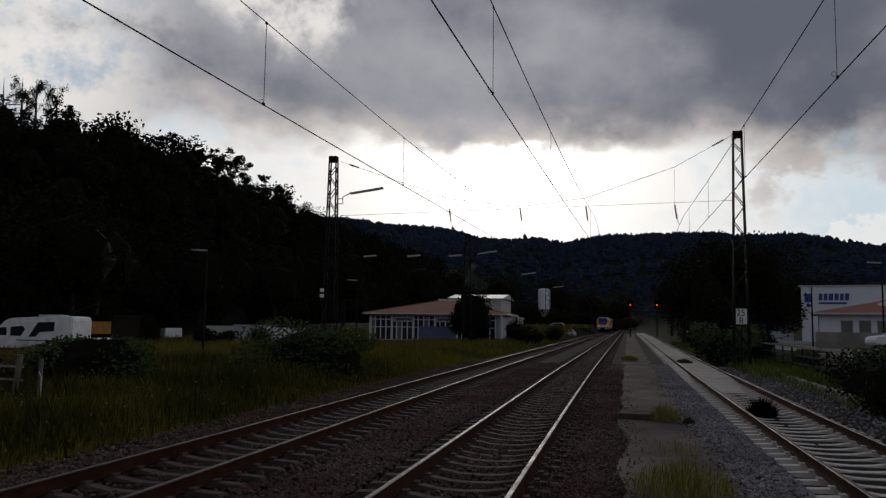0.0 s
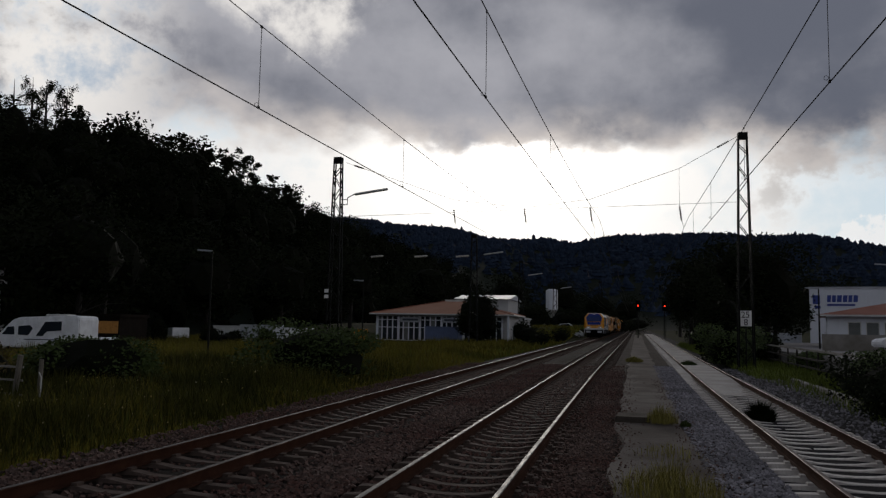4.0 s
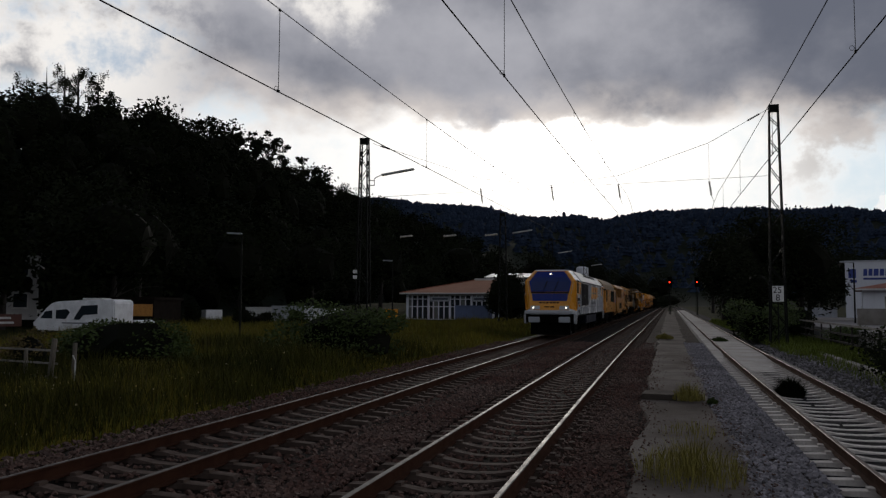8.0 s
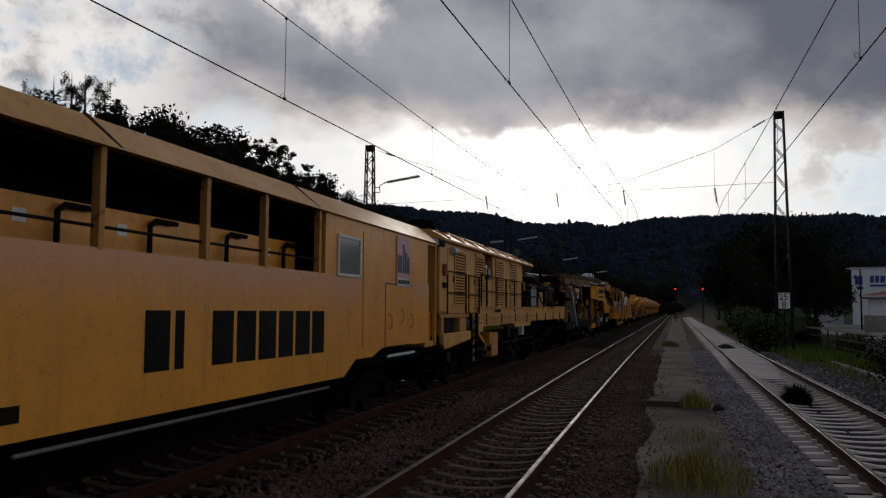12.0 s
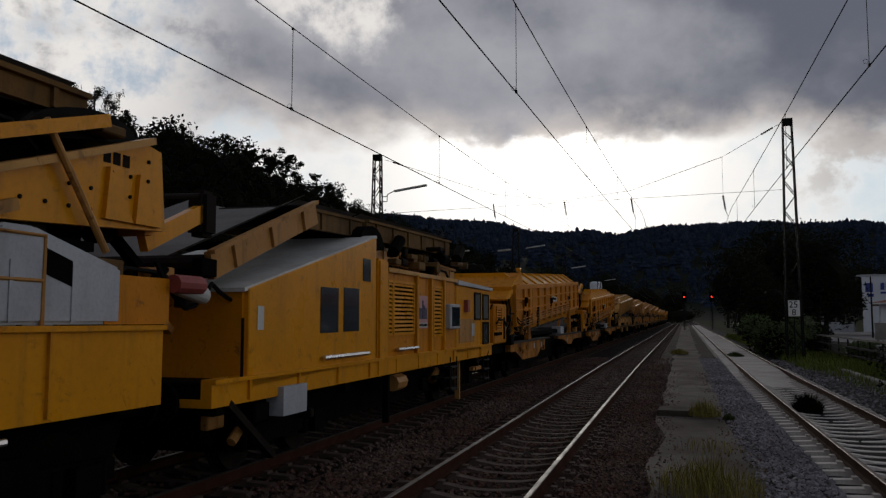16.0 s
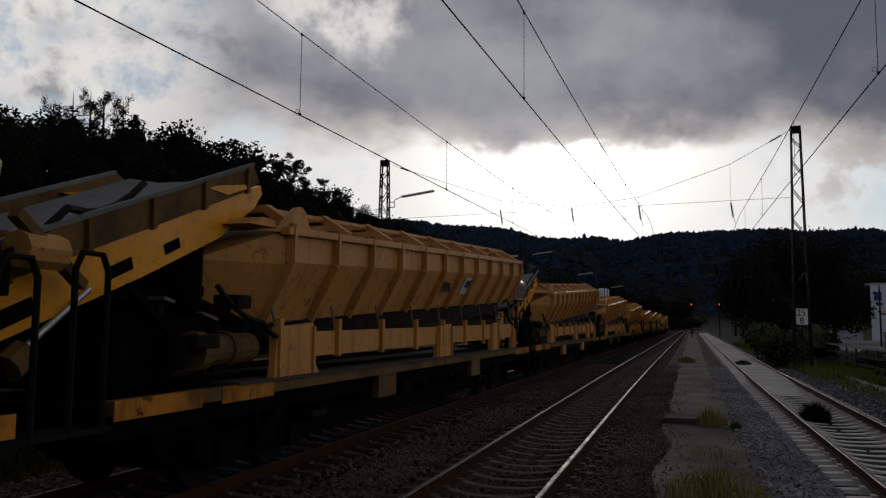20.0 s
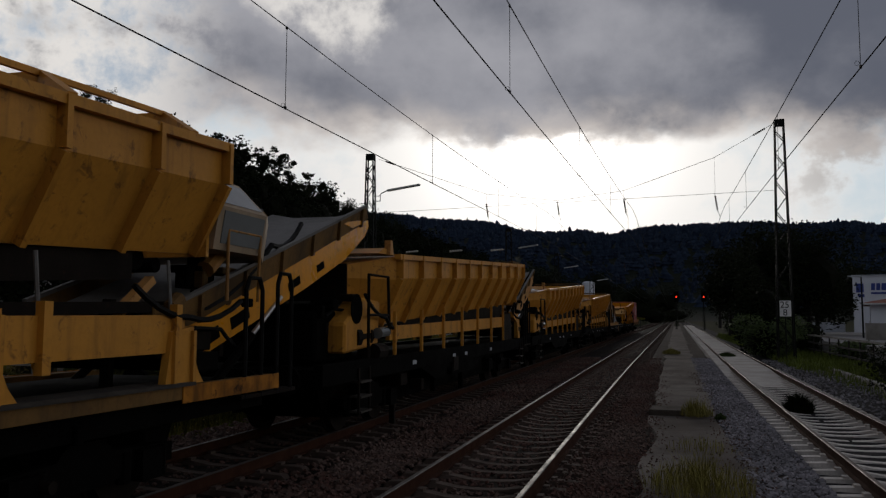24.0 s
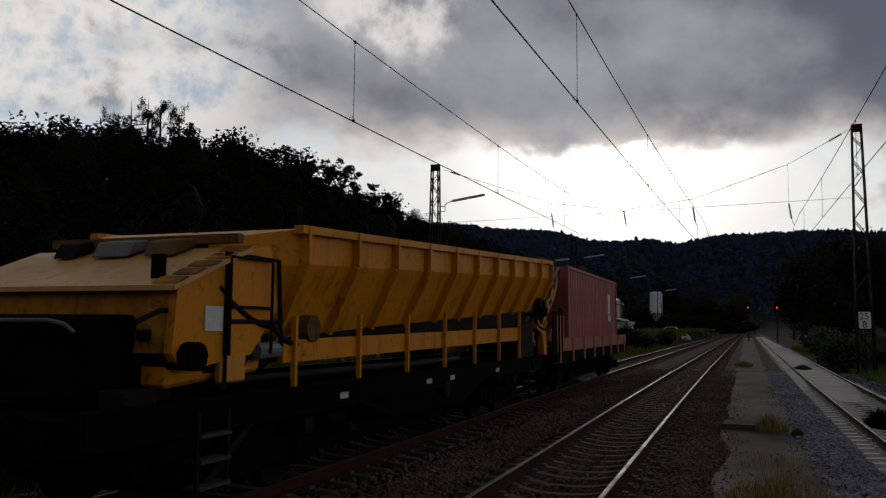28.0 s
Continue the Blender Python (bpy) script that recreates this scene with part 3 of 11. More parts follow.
def strip(name, x0, x1, z0, z1, material, label, y0=-40.0, y1=420.0, step=4.0, slope=0.35, wobble=0.0, kind="structure", ramp=0.0):
    """A long low bank that follows the bend of the line; with a ramp it rises over its first metres."""
    verts, faces = [], []
    k = int((y1 - y0) / step)
    flat0, flat1 = z0, z1
    for j in range(k + 1):
        y = y0 + step * j
        b = bend(y)
        z0, z1 = flat0 + rise(y), flat1 + rise(y) - ramp * ease(y0 + 9, y0, y)
        a = wobble * noise.noise((x0, y * 0.35, 0.0))
        c = wobble * noise.noise((x1, y * 0.35, 9.0))
        verts += [(x0 - slope + b + a, y, z0), (x0 + b + a, y, z1), ((x0 + x1) / 2 + b, y, z1), (x1 + b + c, y, z1), (x1 + slope + b + c, y, z0)]
    for j in range(k):
        for i in range(4):
            faces.append((j * 5 + i, j * 5 + i + 1, j * 5 + i + 6, j * 5 + i + 5))
    return tagged(new(name, raw_mesh(name, verts, faces, material)), label, "ground", kind=kind)


make_ground()
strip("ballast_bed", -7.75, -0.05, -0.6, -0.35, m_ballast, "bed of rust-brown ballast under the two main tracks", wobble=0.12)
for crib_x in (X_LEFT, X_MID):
    strip("ballast_crib", crib_x - 1.2, crib_x + 1.2, -0.4, -0.235, m_ballast, "near-black ballast with the shade between sleepers in its colour", slope=.2, wobble=0.05)
strip("ballast_crib", X_RIGHT - 1.2, X_RIGHT + 1.2, -0.4, -0.235, m_gravel, "gravel between the pale sleepers, gap shade in its dark colour", slope=.2, wobble=0.05)
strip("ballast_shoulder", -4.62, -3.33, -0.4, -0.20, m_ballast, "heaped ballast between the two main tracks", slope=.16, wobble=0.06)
strip("ballast_shoulder", -0.55, 0.05, -0.4, -0.17, m_edge_gravel, "heaped ballast along the path", slope=.16, wobble=0.06)
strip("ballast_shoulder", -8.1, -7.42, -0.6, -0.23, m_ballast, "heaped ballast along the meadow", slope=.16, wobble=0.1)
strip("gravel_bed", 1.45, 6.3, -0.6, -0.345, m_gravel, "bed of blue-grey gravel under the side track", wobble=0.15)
strip("gravel_shoulder", 1.5, 2.28, -0.5, -0.16, m_edge_gravel, "heaped blue-grey gravel beside the path", slope=.14, wobble=0.06)
strip("gravel_shoulder", 5.05, 6.3, -0.5, -0.22, m_gravel, "heaped blue-grey gravel along the bank", slope=.2, wobble=0.1)
strip("path", 0.10, 1.50, -0.45, -0.135, m_path, "worn grey concrete path between the tracks", y1=200, slope=0.22, wobble=0.22, step=0.7)


def rail_ring(x, y, top):
    """The rail's outline at one place: foot, web and head."""
    f, w, h = 0.07, 0.012, 0.036
    return [(x - f, y, -0.172), (x - f, y, -0.16), (x - w, y, -0.145), (x - w, y, -0.045), (x - h, y, -0.035), (x - h, y, -0.008),
            (x - h + 0.01, y, top), (x + h - 0.01, y, top), (x + h, y, -0.008), (x + h, y, -0.035), (x + w, y, -0.045), (x + w, y, -0.145), (x + f, y, -0.16), (x + f, y, -0.172)]


def rail(parent, x, head):
    verts, faces, mats = [], [], []
    ys = steps_between([(-40, 60, 2), (60, 640, 8)])
    for y in ys:
        verts += [(a, b, c + rise(y)) for a, b, c in rail_ring(x + bend(y), y, 0.0)]
    for j in range(len(ys) - 1):
        for i in range(14):
            a, b = j * 14 + i, j * 14 + (i + 1) % 14
            faces.append((a, b, b + 14, a + 14))
            mats.append(1 if i in (5, 6, 7) else 0)
    me = raw_mesh("rail", verts, faces, m_rail)
    me.materials.append(head)
    me.polygons.foreach_set("material_index", mats)
    ob = new("rail", me)
    ob.parent = parent
    return ob


def sleeper_mesh(material, name="sleeper"):
    """A concrete sleeper, dished in the middle, with the fastenings' shoulders."""
    bm = bmesh.new()
    ring = [(-1.3, 0.0), (-1.25, 0.05), (-0.95, 0.065), (-0.55, 0.06), (-0.3, 0.02), (0, 0.005), (0.3, 0.02), (0.55, 0.06), (0.95, 0.065), (1.25, 0.05), (1.3, 0.0)]
    last = None
    for x, z in ring:
        q = [bm.verts.new(v) for v in ((x, -0.125, -0.14), (x, -0.085, z), (x, 0.085, z), (x, 0.125, -0.14))]
        if last:
            for i in range(3):
                bm.faces.new((last[i], last[i + 1], q[i + 1], q[i]))
        else:
            bm.faces.new(q)
        last = q
    bm.faces.new(last[::-1])
    for s in (-1, 1):
        for d in (-0.125, 0.125):
            box(bm, s * 0.75 + d - 0.04, s * 0.75 + d + 0.04, -0.07, 0.07, 0.055, 0.10)
    return mesh_of(name, bm, material)


def track(xc, label, head, material, near_to=96.0, buried_from=None):
    t = thing("track", label, "railway track", kind="structure")
    rail(t, xc - 0.75, head)
    rail(t, xc + 0.75, head)
    me = sleeper_mesh(material)
    y = -3.0
    while y < (buried_from or near_to):
        piece("sleeper", me, t, pose(xc + bend(y) + random.uniform(-0.02, 0.02), y, -0.235 + rise(y) + random.uniform(-0.008, 0.008), 0, 0, heading(y) + random.uniform(-0.5, 0.5)))
        y += 0.6
    if not buried_from:
        bm = bmesh.new()
        while y < 260:
            box(bm, xc + bend(y) - 1.3, xc + bend(y) + 1.3, y - 0.11, y + 0.11, -0.3 + rise(y), -0.185 + rise(y))
            y += 0.6
        tagged(part("sleeper", bm, material, t), kind="stuff")
    return t


track(X_LEFT, "main track with worn steel rails on stained sleepers", m_rail_worn, m_sleeper)
track(X_MID, "main track with bright steel rails on stained sleepers", m_rail_top, m_sleeper)
track(X_RIGHT, "side track with rusty rails on pale concrete sleepers", m_rail_rust, m_sleeper_pale, buried_from=38.0)
strip("side_track_infill", X_RIGHT - 0.69, X_RIGHT + 0.69, -0.3, -0.06, m_fill, "pale sandy infill between the side track's rails", y0=28.0, y1=220, slope=0.02, ramp=0.19)
strip("side_track_shoulder", X_RIGHT - 1.22, X_RIGHT - 0.84, -0.3, -0.085, m_fill, "pale infill beside the side track", y0=30, y1=220, slope=0.05, wobble=0.06, ramp=0.16)


# ---- loose stones ----
def stones(name, n, place, size, material, label):
    """Angular stones scattered by place(), as one mesh."""
    verts, faces = [], []
    rng = random.Random(7)
    base = [Vector(v).normalized() for v in ((1, 0, -.4), (-.5, .87, -.4), (-.5, -.87, -.4), (.5, .87, .45), (-1, 0, .45), (.5, -.87, .45), (0, 0, 1))]
    tri = ((0, 1, 3), (1, 4, 3), (1, 2, 4), (2, 5, 4), (2, 0, 5), (0, 3, 5), (3, 4, 6), (4, 5, 6), (5, 3, 6))
    for _ in range(n):
        x, y, z = place(rng)
        z += rise(y)
        s = rng.uniform(0.55, 1.25) * size
        m = Euler((rng.uniform(-.6, .6), rng.uniform(-.6, .6), rng.uniform(0, 6.28))).to_matrix()
        k = len(verts)
        for v in base:
            w = m @ Vector((v.x * rng.uniform(.7, 1.25), v.y * rng.uniform(.6, 1.1), v.z * rng.uniform(.5, .95))) * s
            verts.append((x + w.x, y + w.y, z + w.z))
        faces += [tuple(k + i for i in f) for f in tri]
    tagged(new(name, raw_mesh(name, verts, faces, material)), label, "ballast", kind="stuff")


def near_y(r, a=5.0, b=46.0):
    return a + (b - a) * r.random() ** 1.9


def on_main(r):
    while True:
        y = near_y(r)
        x = r.uniform(-7.9, -0.05)
        d = min(abs(x - X_LEFT), abs(x - X_MID))
        if x < X_LEFT + 1.7 and r.random() < .6:
            continue
        if d < 1.32:
            ph = ((y + 3.0) / 0.6) % 1.0
            if 0.25 > ph or ph > 0.75 or r.random() < .55:
                continue
            return x + bend(y), y, -0.245 + 0.03 * r.random()
        return x + bend(y), y, -0.215 + 0.04 * r.random()


def on_side_bed(r):
    y = near_y(r)
    x = r.choice((r.uniform(1.42, 2.4), r.uniform(1.42, 2.4), r.uniform(1.42, 2.4), r.uniform(4.9, 6.6)))
    return x + bend(y), y, (-0.17 if x < 3 else -.22) + 0.03 * r.random()


stones("ballast_stones", 30000, on_main, 0.048, m_stone, "loose rust-stained ballast stones between the rails")
stones("gravel_stones", 15000, on_side_bed, 0.045, m_stone_blue, "loose blue-grey stones beside the side track")
stones("shoulder_stones", 9000, lambda r: (min(r.gauss(-.35, .33), .75), near_y(r, 5, 40), -0.165 + .025 * r.random()), 0.034, m_stone, "rust-brown stones heaped along the path")
stones("path_grit", 1500, lambda r: (r.choice((r.gauss(.1, .25), r.gauss(1.5, .2))), near_y(r, 6, 34), -0.122), 0.02, m_stone, "grit and small stones strewn on the path")
stones("edge_stones", 4200, lambda r: (r.uniform(-8.5, -7.5), near_y(r), -0.25 + 0.05 * r.random()), 0.045, m_stone, "pale stones along the edge of the ballast")


# ---- grass and leaves ----
def blades(name, n, place, height, material, label, width=0.012, lean=0.35, category="grass"):
    verts, faces = [], []
    rng = random.Random(len(name) * 31 + n)
    for _ in range(n):
        x, y, z, k = place(rng)
        h = height * k * rng.uniform(0.5, 1.2)
        a, l = rng.uniform(0, 6.28), rng.uniform(0.1, 1.0) * lean * h
        w = width * rng.uniform(0.7, 1.4) * (1 + y / 45.0)
        dx, dy = math.cos(a) * l, math.sin(a) * l
        px, py = -math.sin(a) * w, math.cos(a) * w
        i = len(verts)
        verts += [(x - px, y - py, z), (x + px, y + py, z), (x + dx * .4 + px * .8, y + dy * .4 + py * .8, z + h * .6), (x + dx * .4 - px * .8, y + dy * .4 - py * .8, z + h * .6), (x + dx, y + dy, z + h)]
        faces += [(i, i + 1, i + 2, i + 3), (i + 3, i + 2, i + 4)]
    return tagged(new(name, raw_mesh(name, verts, faces, material)), label, category, kind="stuff")


def meadow(r):
    y = 6 + 80 * r.random() ** 1.5
    x = -8.6 - (8 + y * 0.42) * r.random() ** 1.1
    x += 0.5 * noise.noise((y * 0.5, 0, 0))
    k = 0.35 + 0.65 * ease(-8.6, -10.5, x)
    k *= 0.75 + 0.6 * noise.noise((x * 0.35, y * 0.25, 2.0))
    return x + bend(y), y, lie(x, y) - 0.02, max(k, 0.25)


def near_meadow(r):
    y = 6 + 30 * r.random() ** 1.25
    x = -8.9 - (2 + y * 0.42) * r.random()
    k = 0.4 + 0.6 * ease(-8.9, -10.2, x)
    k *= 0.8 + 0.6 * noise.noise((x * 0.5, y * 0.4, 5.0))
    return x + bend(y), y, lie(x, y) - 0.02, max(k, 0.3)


def verge(r):
    y = 38 + 70 * r.random() ** 1.4
    x = r.uniform(5.6, 9.5) + bend(y)
    return x, y, -0.34 + rise(y), r.uniform(0.4, 1.0)


def tuft(cx, cy, rad, z=0.0):
    def place(r):
        a, d = r.uniform(0, 6.28), rad * r.random() ** 0.7
        return cx + math.cos(a) * d * 0.9, cy + math.sin(a) * d * 1.4, z + rise(cy), 1.2 - 0.7 * d / rad
    return place


blades("meadow_grass", 120000, meadow, 0.85, m_grass, "tall unmown yellow-green grass beside the line", width=.0055, lean=.6)
blades("meadow_herbs", 52000, near_meadow, 0.95, m_near_dark, "dark blades carrying the near meadow's shade in their colour", width=.009, lean=.7)
blades("green_grass", 26000, meadow, 0.6, m_greengrass, "fresh green grass among the tall stalks", width=.008, lean=.8)
blades("seed_stalks", 6000, meadow, 1.15, m_drygrass, "dry seeding stalks in the unmown grass", width=0.004, lean=0.3)
blades("verge_grass", 16000, verge, 0.5, m_greengrass, "short green grass on the verge", width=.007, lean=.8)
blades("path_weeds", 800, tuft(0.80, 10.9, 0.75, -.12), 0.42, m_weed, "thin yellowish weeds growing through the concrete path", width=.0035, lean=.8)
blades("path_weeds", 150, tuft(0.95, 14.2, 0.6, -.12), 0.22, m_weed, "sparse thin weeds on the concrete path", width=.003, lean=.8)
blades("path_weeds", 420, tuft(1.05, 19.0, 0.38, -.10), 0.36, m_weed, "thin yellowish weeds growing at the broken slab", width=.004, lean=.7)
blades("path_weeds", 500, tuft(0.75, 50, 0.6, -.1), 0.3, m_weed, "weeds growing on the concrete path", width=.006)
blades("path_weeds", 160, tuft(1.52, 18.6, 0.12, -.12), 0.12, m_leaf, "low dark weeds at the path's edge")
blades("track_weed", 2600, tuft(3.5, 21.6, 0.34, -0.28), 0.42, m_leaf_dark, "dark bushy weed between the rails", width=0.008, lean=1.0)
blades("track_weed", 1200, tuft(3.6, 47, 0.5, -0.1), 0.24, m_leaf, "low weed between the rails", width=0.008, lean=0.9)
def lineside(r):
    y = 56 + 190 * r.random() ** 1.2
    return bend(y) - r.uniform(8.2, 21), y, lie(bend(y) - 12, y) - 0.02, r.uniform(0.4, 1.0)


blades("lineside_grass", 16000, lineside, 0.7, m_grass, "rough yellow-green grass along the line", width=.02, lean=.7)
blades("lineside_grass", 9000, lineside, 0.5, m_greengrass, "fresh green grass along the line", width=.02, lean=.8)
def bank(r):
    y = 16 + 84 * r.random()
    return r.uniform(6.0, 10.5), y, -0.34 + rise(y), r.uniform(0.3, 1.0)


blades("bank_grass", 12000, bank, 0.6, m_greengrass, "rough green grass on the bank", width=.007, lean=.8)


def flower_heads(n):
    """Small pale flower heads scattered through the near meadow."""
    rng = random.Random(77)
    verts, faces = [], []
    for _ in range(n):
        x, y, z, k = near_meadow(rng)
        z += rng.uniform(.45, .95) * k
        r = rng.uniform(.008, .02)
        i = len(verts)
        for j in range(5):
            a = j * math.tau / 5
            verts.append((x + math.cos(a) * r, y - r * .4, z + math.sin(a) * r))
        verts.append((x, y - r, z))
        faces += [(i + j, i + (j + 1) % 5, i + 5) for j in range(5)]
    tagged(new("meadow_flowers", raw_mesh("meadow_flowers", verts, faces, m_petal)), "small pale yellow flower heads in the meadow", "flowers", kind="stuff")


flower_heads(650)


def leaf_verts(rng, n, centre, radii, leaf, shell=0.55, droop=0.0):
    """Leaf faces spread unevenly through a crown made of several lobes."""
    verts, faces = [], []
    lobes = [(Vector((rng.uniform(-.55, .55) * radii[0], rng.uniform(-.55, .55) * radii[1], rng.uniform(-.45, .6) * radii[2])), rng.uniform(.4, .65)) for _ in range(9)]
    for _ in range(n):
        c, s = rng.choice(lobes)
        v = Vector((rng.gauss(0, 1), rng.gauss(0, 1), rng.gauss(0, 1))).normalized() * (shell + (1 - shell) * rng.random())
        p = Vector(centre) + c + Vector((v.x * radii[0], v.y * radii[1], v.z * radii[2])) * s
        p.z -= droop * rng.random() ** 2
        u = Vector((rng.gauss(0, 1), rng.gauss(0, 1), rng.gauss(0, .6))).normalized() * leaf * rng.uniform(.6, 1.3)
        w = u.orthogonal().normalized() * leaf * rng.uniform(.35, .7)
        i = len(verts)
        verts += [tuple(p - u), tuple(p + w), tuple(p + u), tuple(p - w)]
        faces.append((i, i + 1, i + 2, i + 3))
    return verts, faces


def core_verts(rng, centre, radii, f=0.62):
    """A rough made-up blob behind the outer leaves that carries the crown's inner shade."""
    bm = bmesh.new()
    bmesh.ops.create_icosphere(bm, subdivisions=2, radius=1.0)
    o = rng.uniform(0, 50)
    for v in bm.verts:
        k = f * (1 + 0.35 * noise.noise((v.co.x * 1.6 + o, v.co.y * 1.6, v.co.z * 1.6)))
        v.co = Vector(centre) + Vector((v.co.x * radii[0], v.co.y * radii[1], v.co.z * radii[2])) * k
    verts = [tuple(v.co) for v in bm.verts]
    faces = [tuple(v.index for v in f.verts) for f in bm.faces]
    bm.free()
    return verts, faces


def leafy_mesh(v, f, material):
    """Leaves are four-sided, the blob within them three-sided and coloured as inner shade."""
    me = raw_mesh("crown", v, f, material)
    me.materials.append(m_inner_shade)
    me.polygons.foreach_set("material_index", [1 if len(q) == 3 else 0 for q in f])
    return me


def join(lists):
    verts, faces = [], []
    for v, f in lists:
        k = len(verts)
        verts += v
        faces += [tuple(i + k for i in q) for q in f]
    return verts, faces


def bush(x, y, r, h, material, label, leaf=0.07, n=2600, wide=1.0, seed=1, z=None, core=0.66):
    rng = random.Random(seed)
    t = thing("bush", label, "bush", pose(x, y, lie(x, y) if z is None else z), kind="")
    radii, c = (r * wide, r, h * 0.55), (0, 0, h * 0.48)
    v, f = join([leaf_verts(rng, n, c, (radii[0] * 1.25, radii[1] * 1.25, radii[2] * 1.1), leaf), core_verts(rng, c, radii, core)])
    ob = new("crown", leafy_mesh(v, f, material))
    ob.parent = t
    bm = bmesh.new()
    for i in range(6):
        a = i * 1.05
        rod(bm, (math.cos(a) * .12, math.sin(a) * .12, -.1), (math.cos(a) * r * .5, math.sin(a) * r * .5, h * .5), .03, 5, .012)
    part("stem", bm, m_bark, t)
    return t


def tree(x, y, h, spread, material, label, seed=1, leaf=0.22, n=3500, trunk=0.62, airy=0.0, droop=0.0, z=None, core=0.62):
    rng = random.Random(seed)
    t = thing("tree", label, "tree", pose(x, y, lie(x, y) - 0.1 if z is None else z))
    bm = bmesh.new()
    rod(bm, (0, 0, 0), (spread * .05, 0, h * .45), h * .022 + .06, 8, h * .014 + .03)
    rod(bm, (spread * .05, 0, h * .45), (-spread * .03, spread * .03, h * .92), h * .014 + .03, 7, .02)
    ends = []
    for i in range(14):
        a, k = rng.uniform(0, 6.28), rng.uniform(1 - trunk, .85)
        p = Vector((spread * .03, 0, h * k * .9))
        l = spread * rng.uniform(.45, .95) * (1.05 - k * .5)
        q = p + Vector((math.cos(a) * l, math.sin(a) * l, h * rng.uniform(.05, .2)))
        mid = p.lerp(q, .5) + Vector((0, 0, h * .03))
        rod(bm, p, mid, .035 + h * .004, 5, .03)
        rod(bm, mid, q, .03, 5, .012)
        ends += [mid, q]
        for _ in range(3):
            e = q + Vector((rng.uniform(-1, 1), rng.uniform(-1, 1), rng.uniform(-.3, .8))) * spread * .22
            rod(bm, mid.lerp(q, rng.uniform(.2, 1)), e, .014, 4, .006)
            ends.append(e)
    part("trunk", bm, m_bark, t)
    lists = []
    if airy:
        per = max(n // len(ends), 1)
        for e in ends:
            lists.append(leaf_verts(rng, int(per * rng.uniform(.4, 1.6)), e, (spread * .2 * airy, spread * .2 * airy, h * .045), leaf, .1, droop))
    else:
        c = (0, 0, h * (1 - trunk * .5))
        radii = (spread, spread, h * trunk * .5)
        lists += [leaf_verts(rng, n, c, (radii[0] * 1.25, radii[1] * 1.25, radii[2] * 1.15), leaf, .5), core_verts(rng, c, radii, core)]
        per = max(n // 3 // len(ends), 1)
        for e in ends:
            lists.append(leaf_verts(rng, per, e, (spread * .2,) * 3, leaf, .1))
    v, f = join(lists)
    ob = new("crown", leafy_mesh(v, f, material))
    ob.parent = t
    return t


def woods():
    """Broad-leaved wood on the west slope and conifers on the ridge across the valley."""
    rng = random.Random(3)
    kinds = []
    for k in range(5):
        r = (3.0 + .5 * k, 3.0 + .4 * k, 4.6 + .5 * (k % 3))
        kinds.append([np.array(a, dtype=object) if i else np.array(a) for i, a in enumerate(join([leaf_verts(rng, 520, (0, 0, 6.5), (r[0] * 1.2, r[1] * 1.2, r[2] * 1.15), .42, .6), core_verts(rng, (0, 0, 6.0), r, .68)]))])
    verts, faces, base = [], [], 0
    spots = []
    y = 60.0
    while y < 470:
        x = -56.0
        while x > -150:
            spots.append((x + rng.uniform(-2.5, 2.5), y + rng.uniform(-2.5, 2.5)))
            x -= 5.5 + y * 0.012
        y += 5.5 + y * 0.02
    for x, y in spots:
        v, f = kinds[rng.randrange(5)]
        s = rng.uniform(.75, 1.2)
        if x > -64:
            s *= .8
        a = rng.uniform(0, 6.28)
        rot = np.array(((math.cos(a), -math.sin(a), 0), (math.sin(a), math.cos(a), 0), (0, 0, 1)))
        verts.append(v @ rot.T * s + np.array((x, y, lie(x, y) - 1.0)))
        faces += [tuple(i + base for i in q) for q in f]
        base += len(v)
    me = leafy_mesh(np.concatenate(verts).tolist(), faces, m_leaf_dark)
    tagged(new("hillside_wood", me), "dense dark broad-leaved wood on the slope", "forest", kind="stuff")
    verts, faces = [], []

    def conifer(x, y, h, w):
        z = lie(x, y) - 1
        k = 6
        for lo, hi, r in ((0.06, 0.62, 1.0), (0.38, 0.88, 0.85), (0.68, 1.0, 0.6)):
            i = len(verts)
            o = rng.uniform(0, 1)
            for j in range(k):
                a = o + j * math.tau / k
                q = w * r * rng.uniform(.75, 1.2)
                verts.append((x + math.cos(a) * q, y + math.sin(a) * q, z + h * (lo + rng.uniform(-.03, .03))))
            verts.append((x, y, z + h * hi))
            for j in range(k):
                faces.append((i + j, i + (j + 1) % k, i + k))
    for _ in range(5200):
        y = 520 + 600 * rng.random() ** .55
        x = rng.uniform(-0.48, 0.62) * y
        conifer(x, y, rng.uniform(6, 10), rng.uniform(3.0, 5.5))
    for _ in range(2400):
        y = rng.uniform(1030, 1130)
        x = rng.uniform(-0.48, 0.62) * y
        conifer(x, y, rng.uniform(4, 11) + (3 if rng.random() < .06 else 0), rng.uniform(2.6, 5.0))
    tagged(new("ridge_forest", raw_mesh("ridge_forest", verts, faces, m_conifer_haze)), "conifer forest on the distant ridge, blue haze in its colour", "forest", kind="stuff")


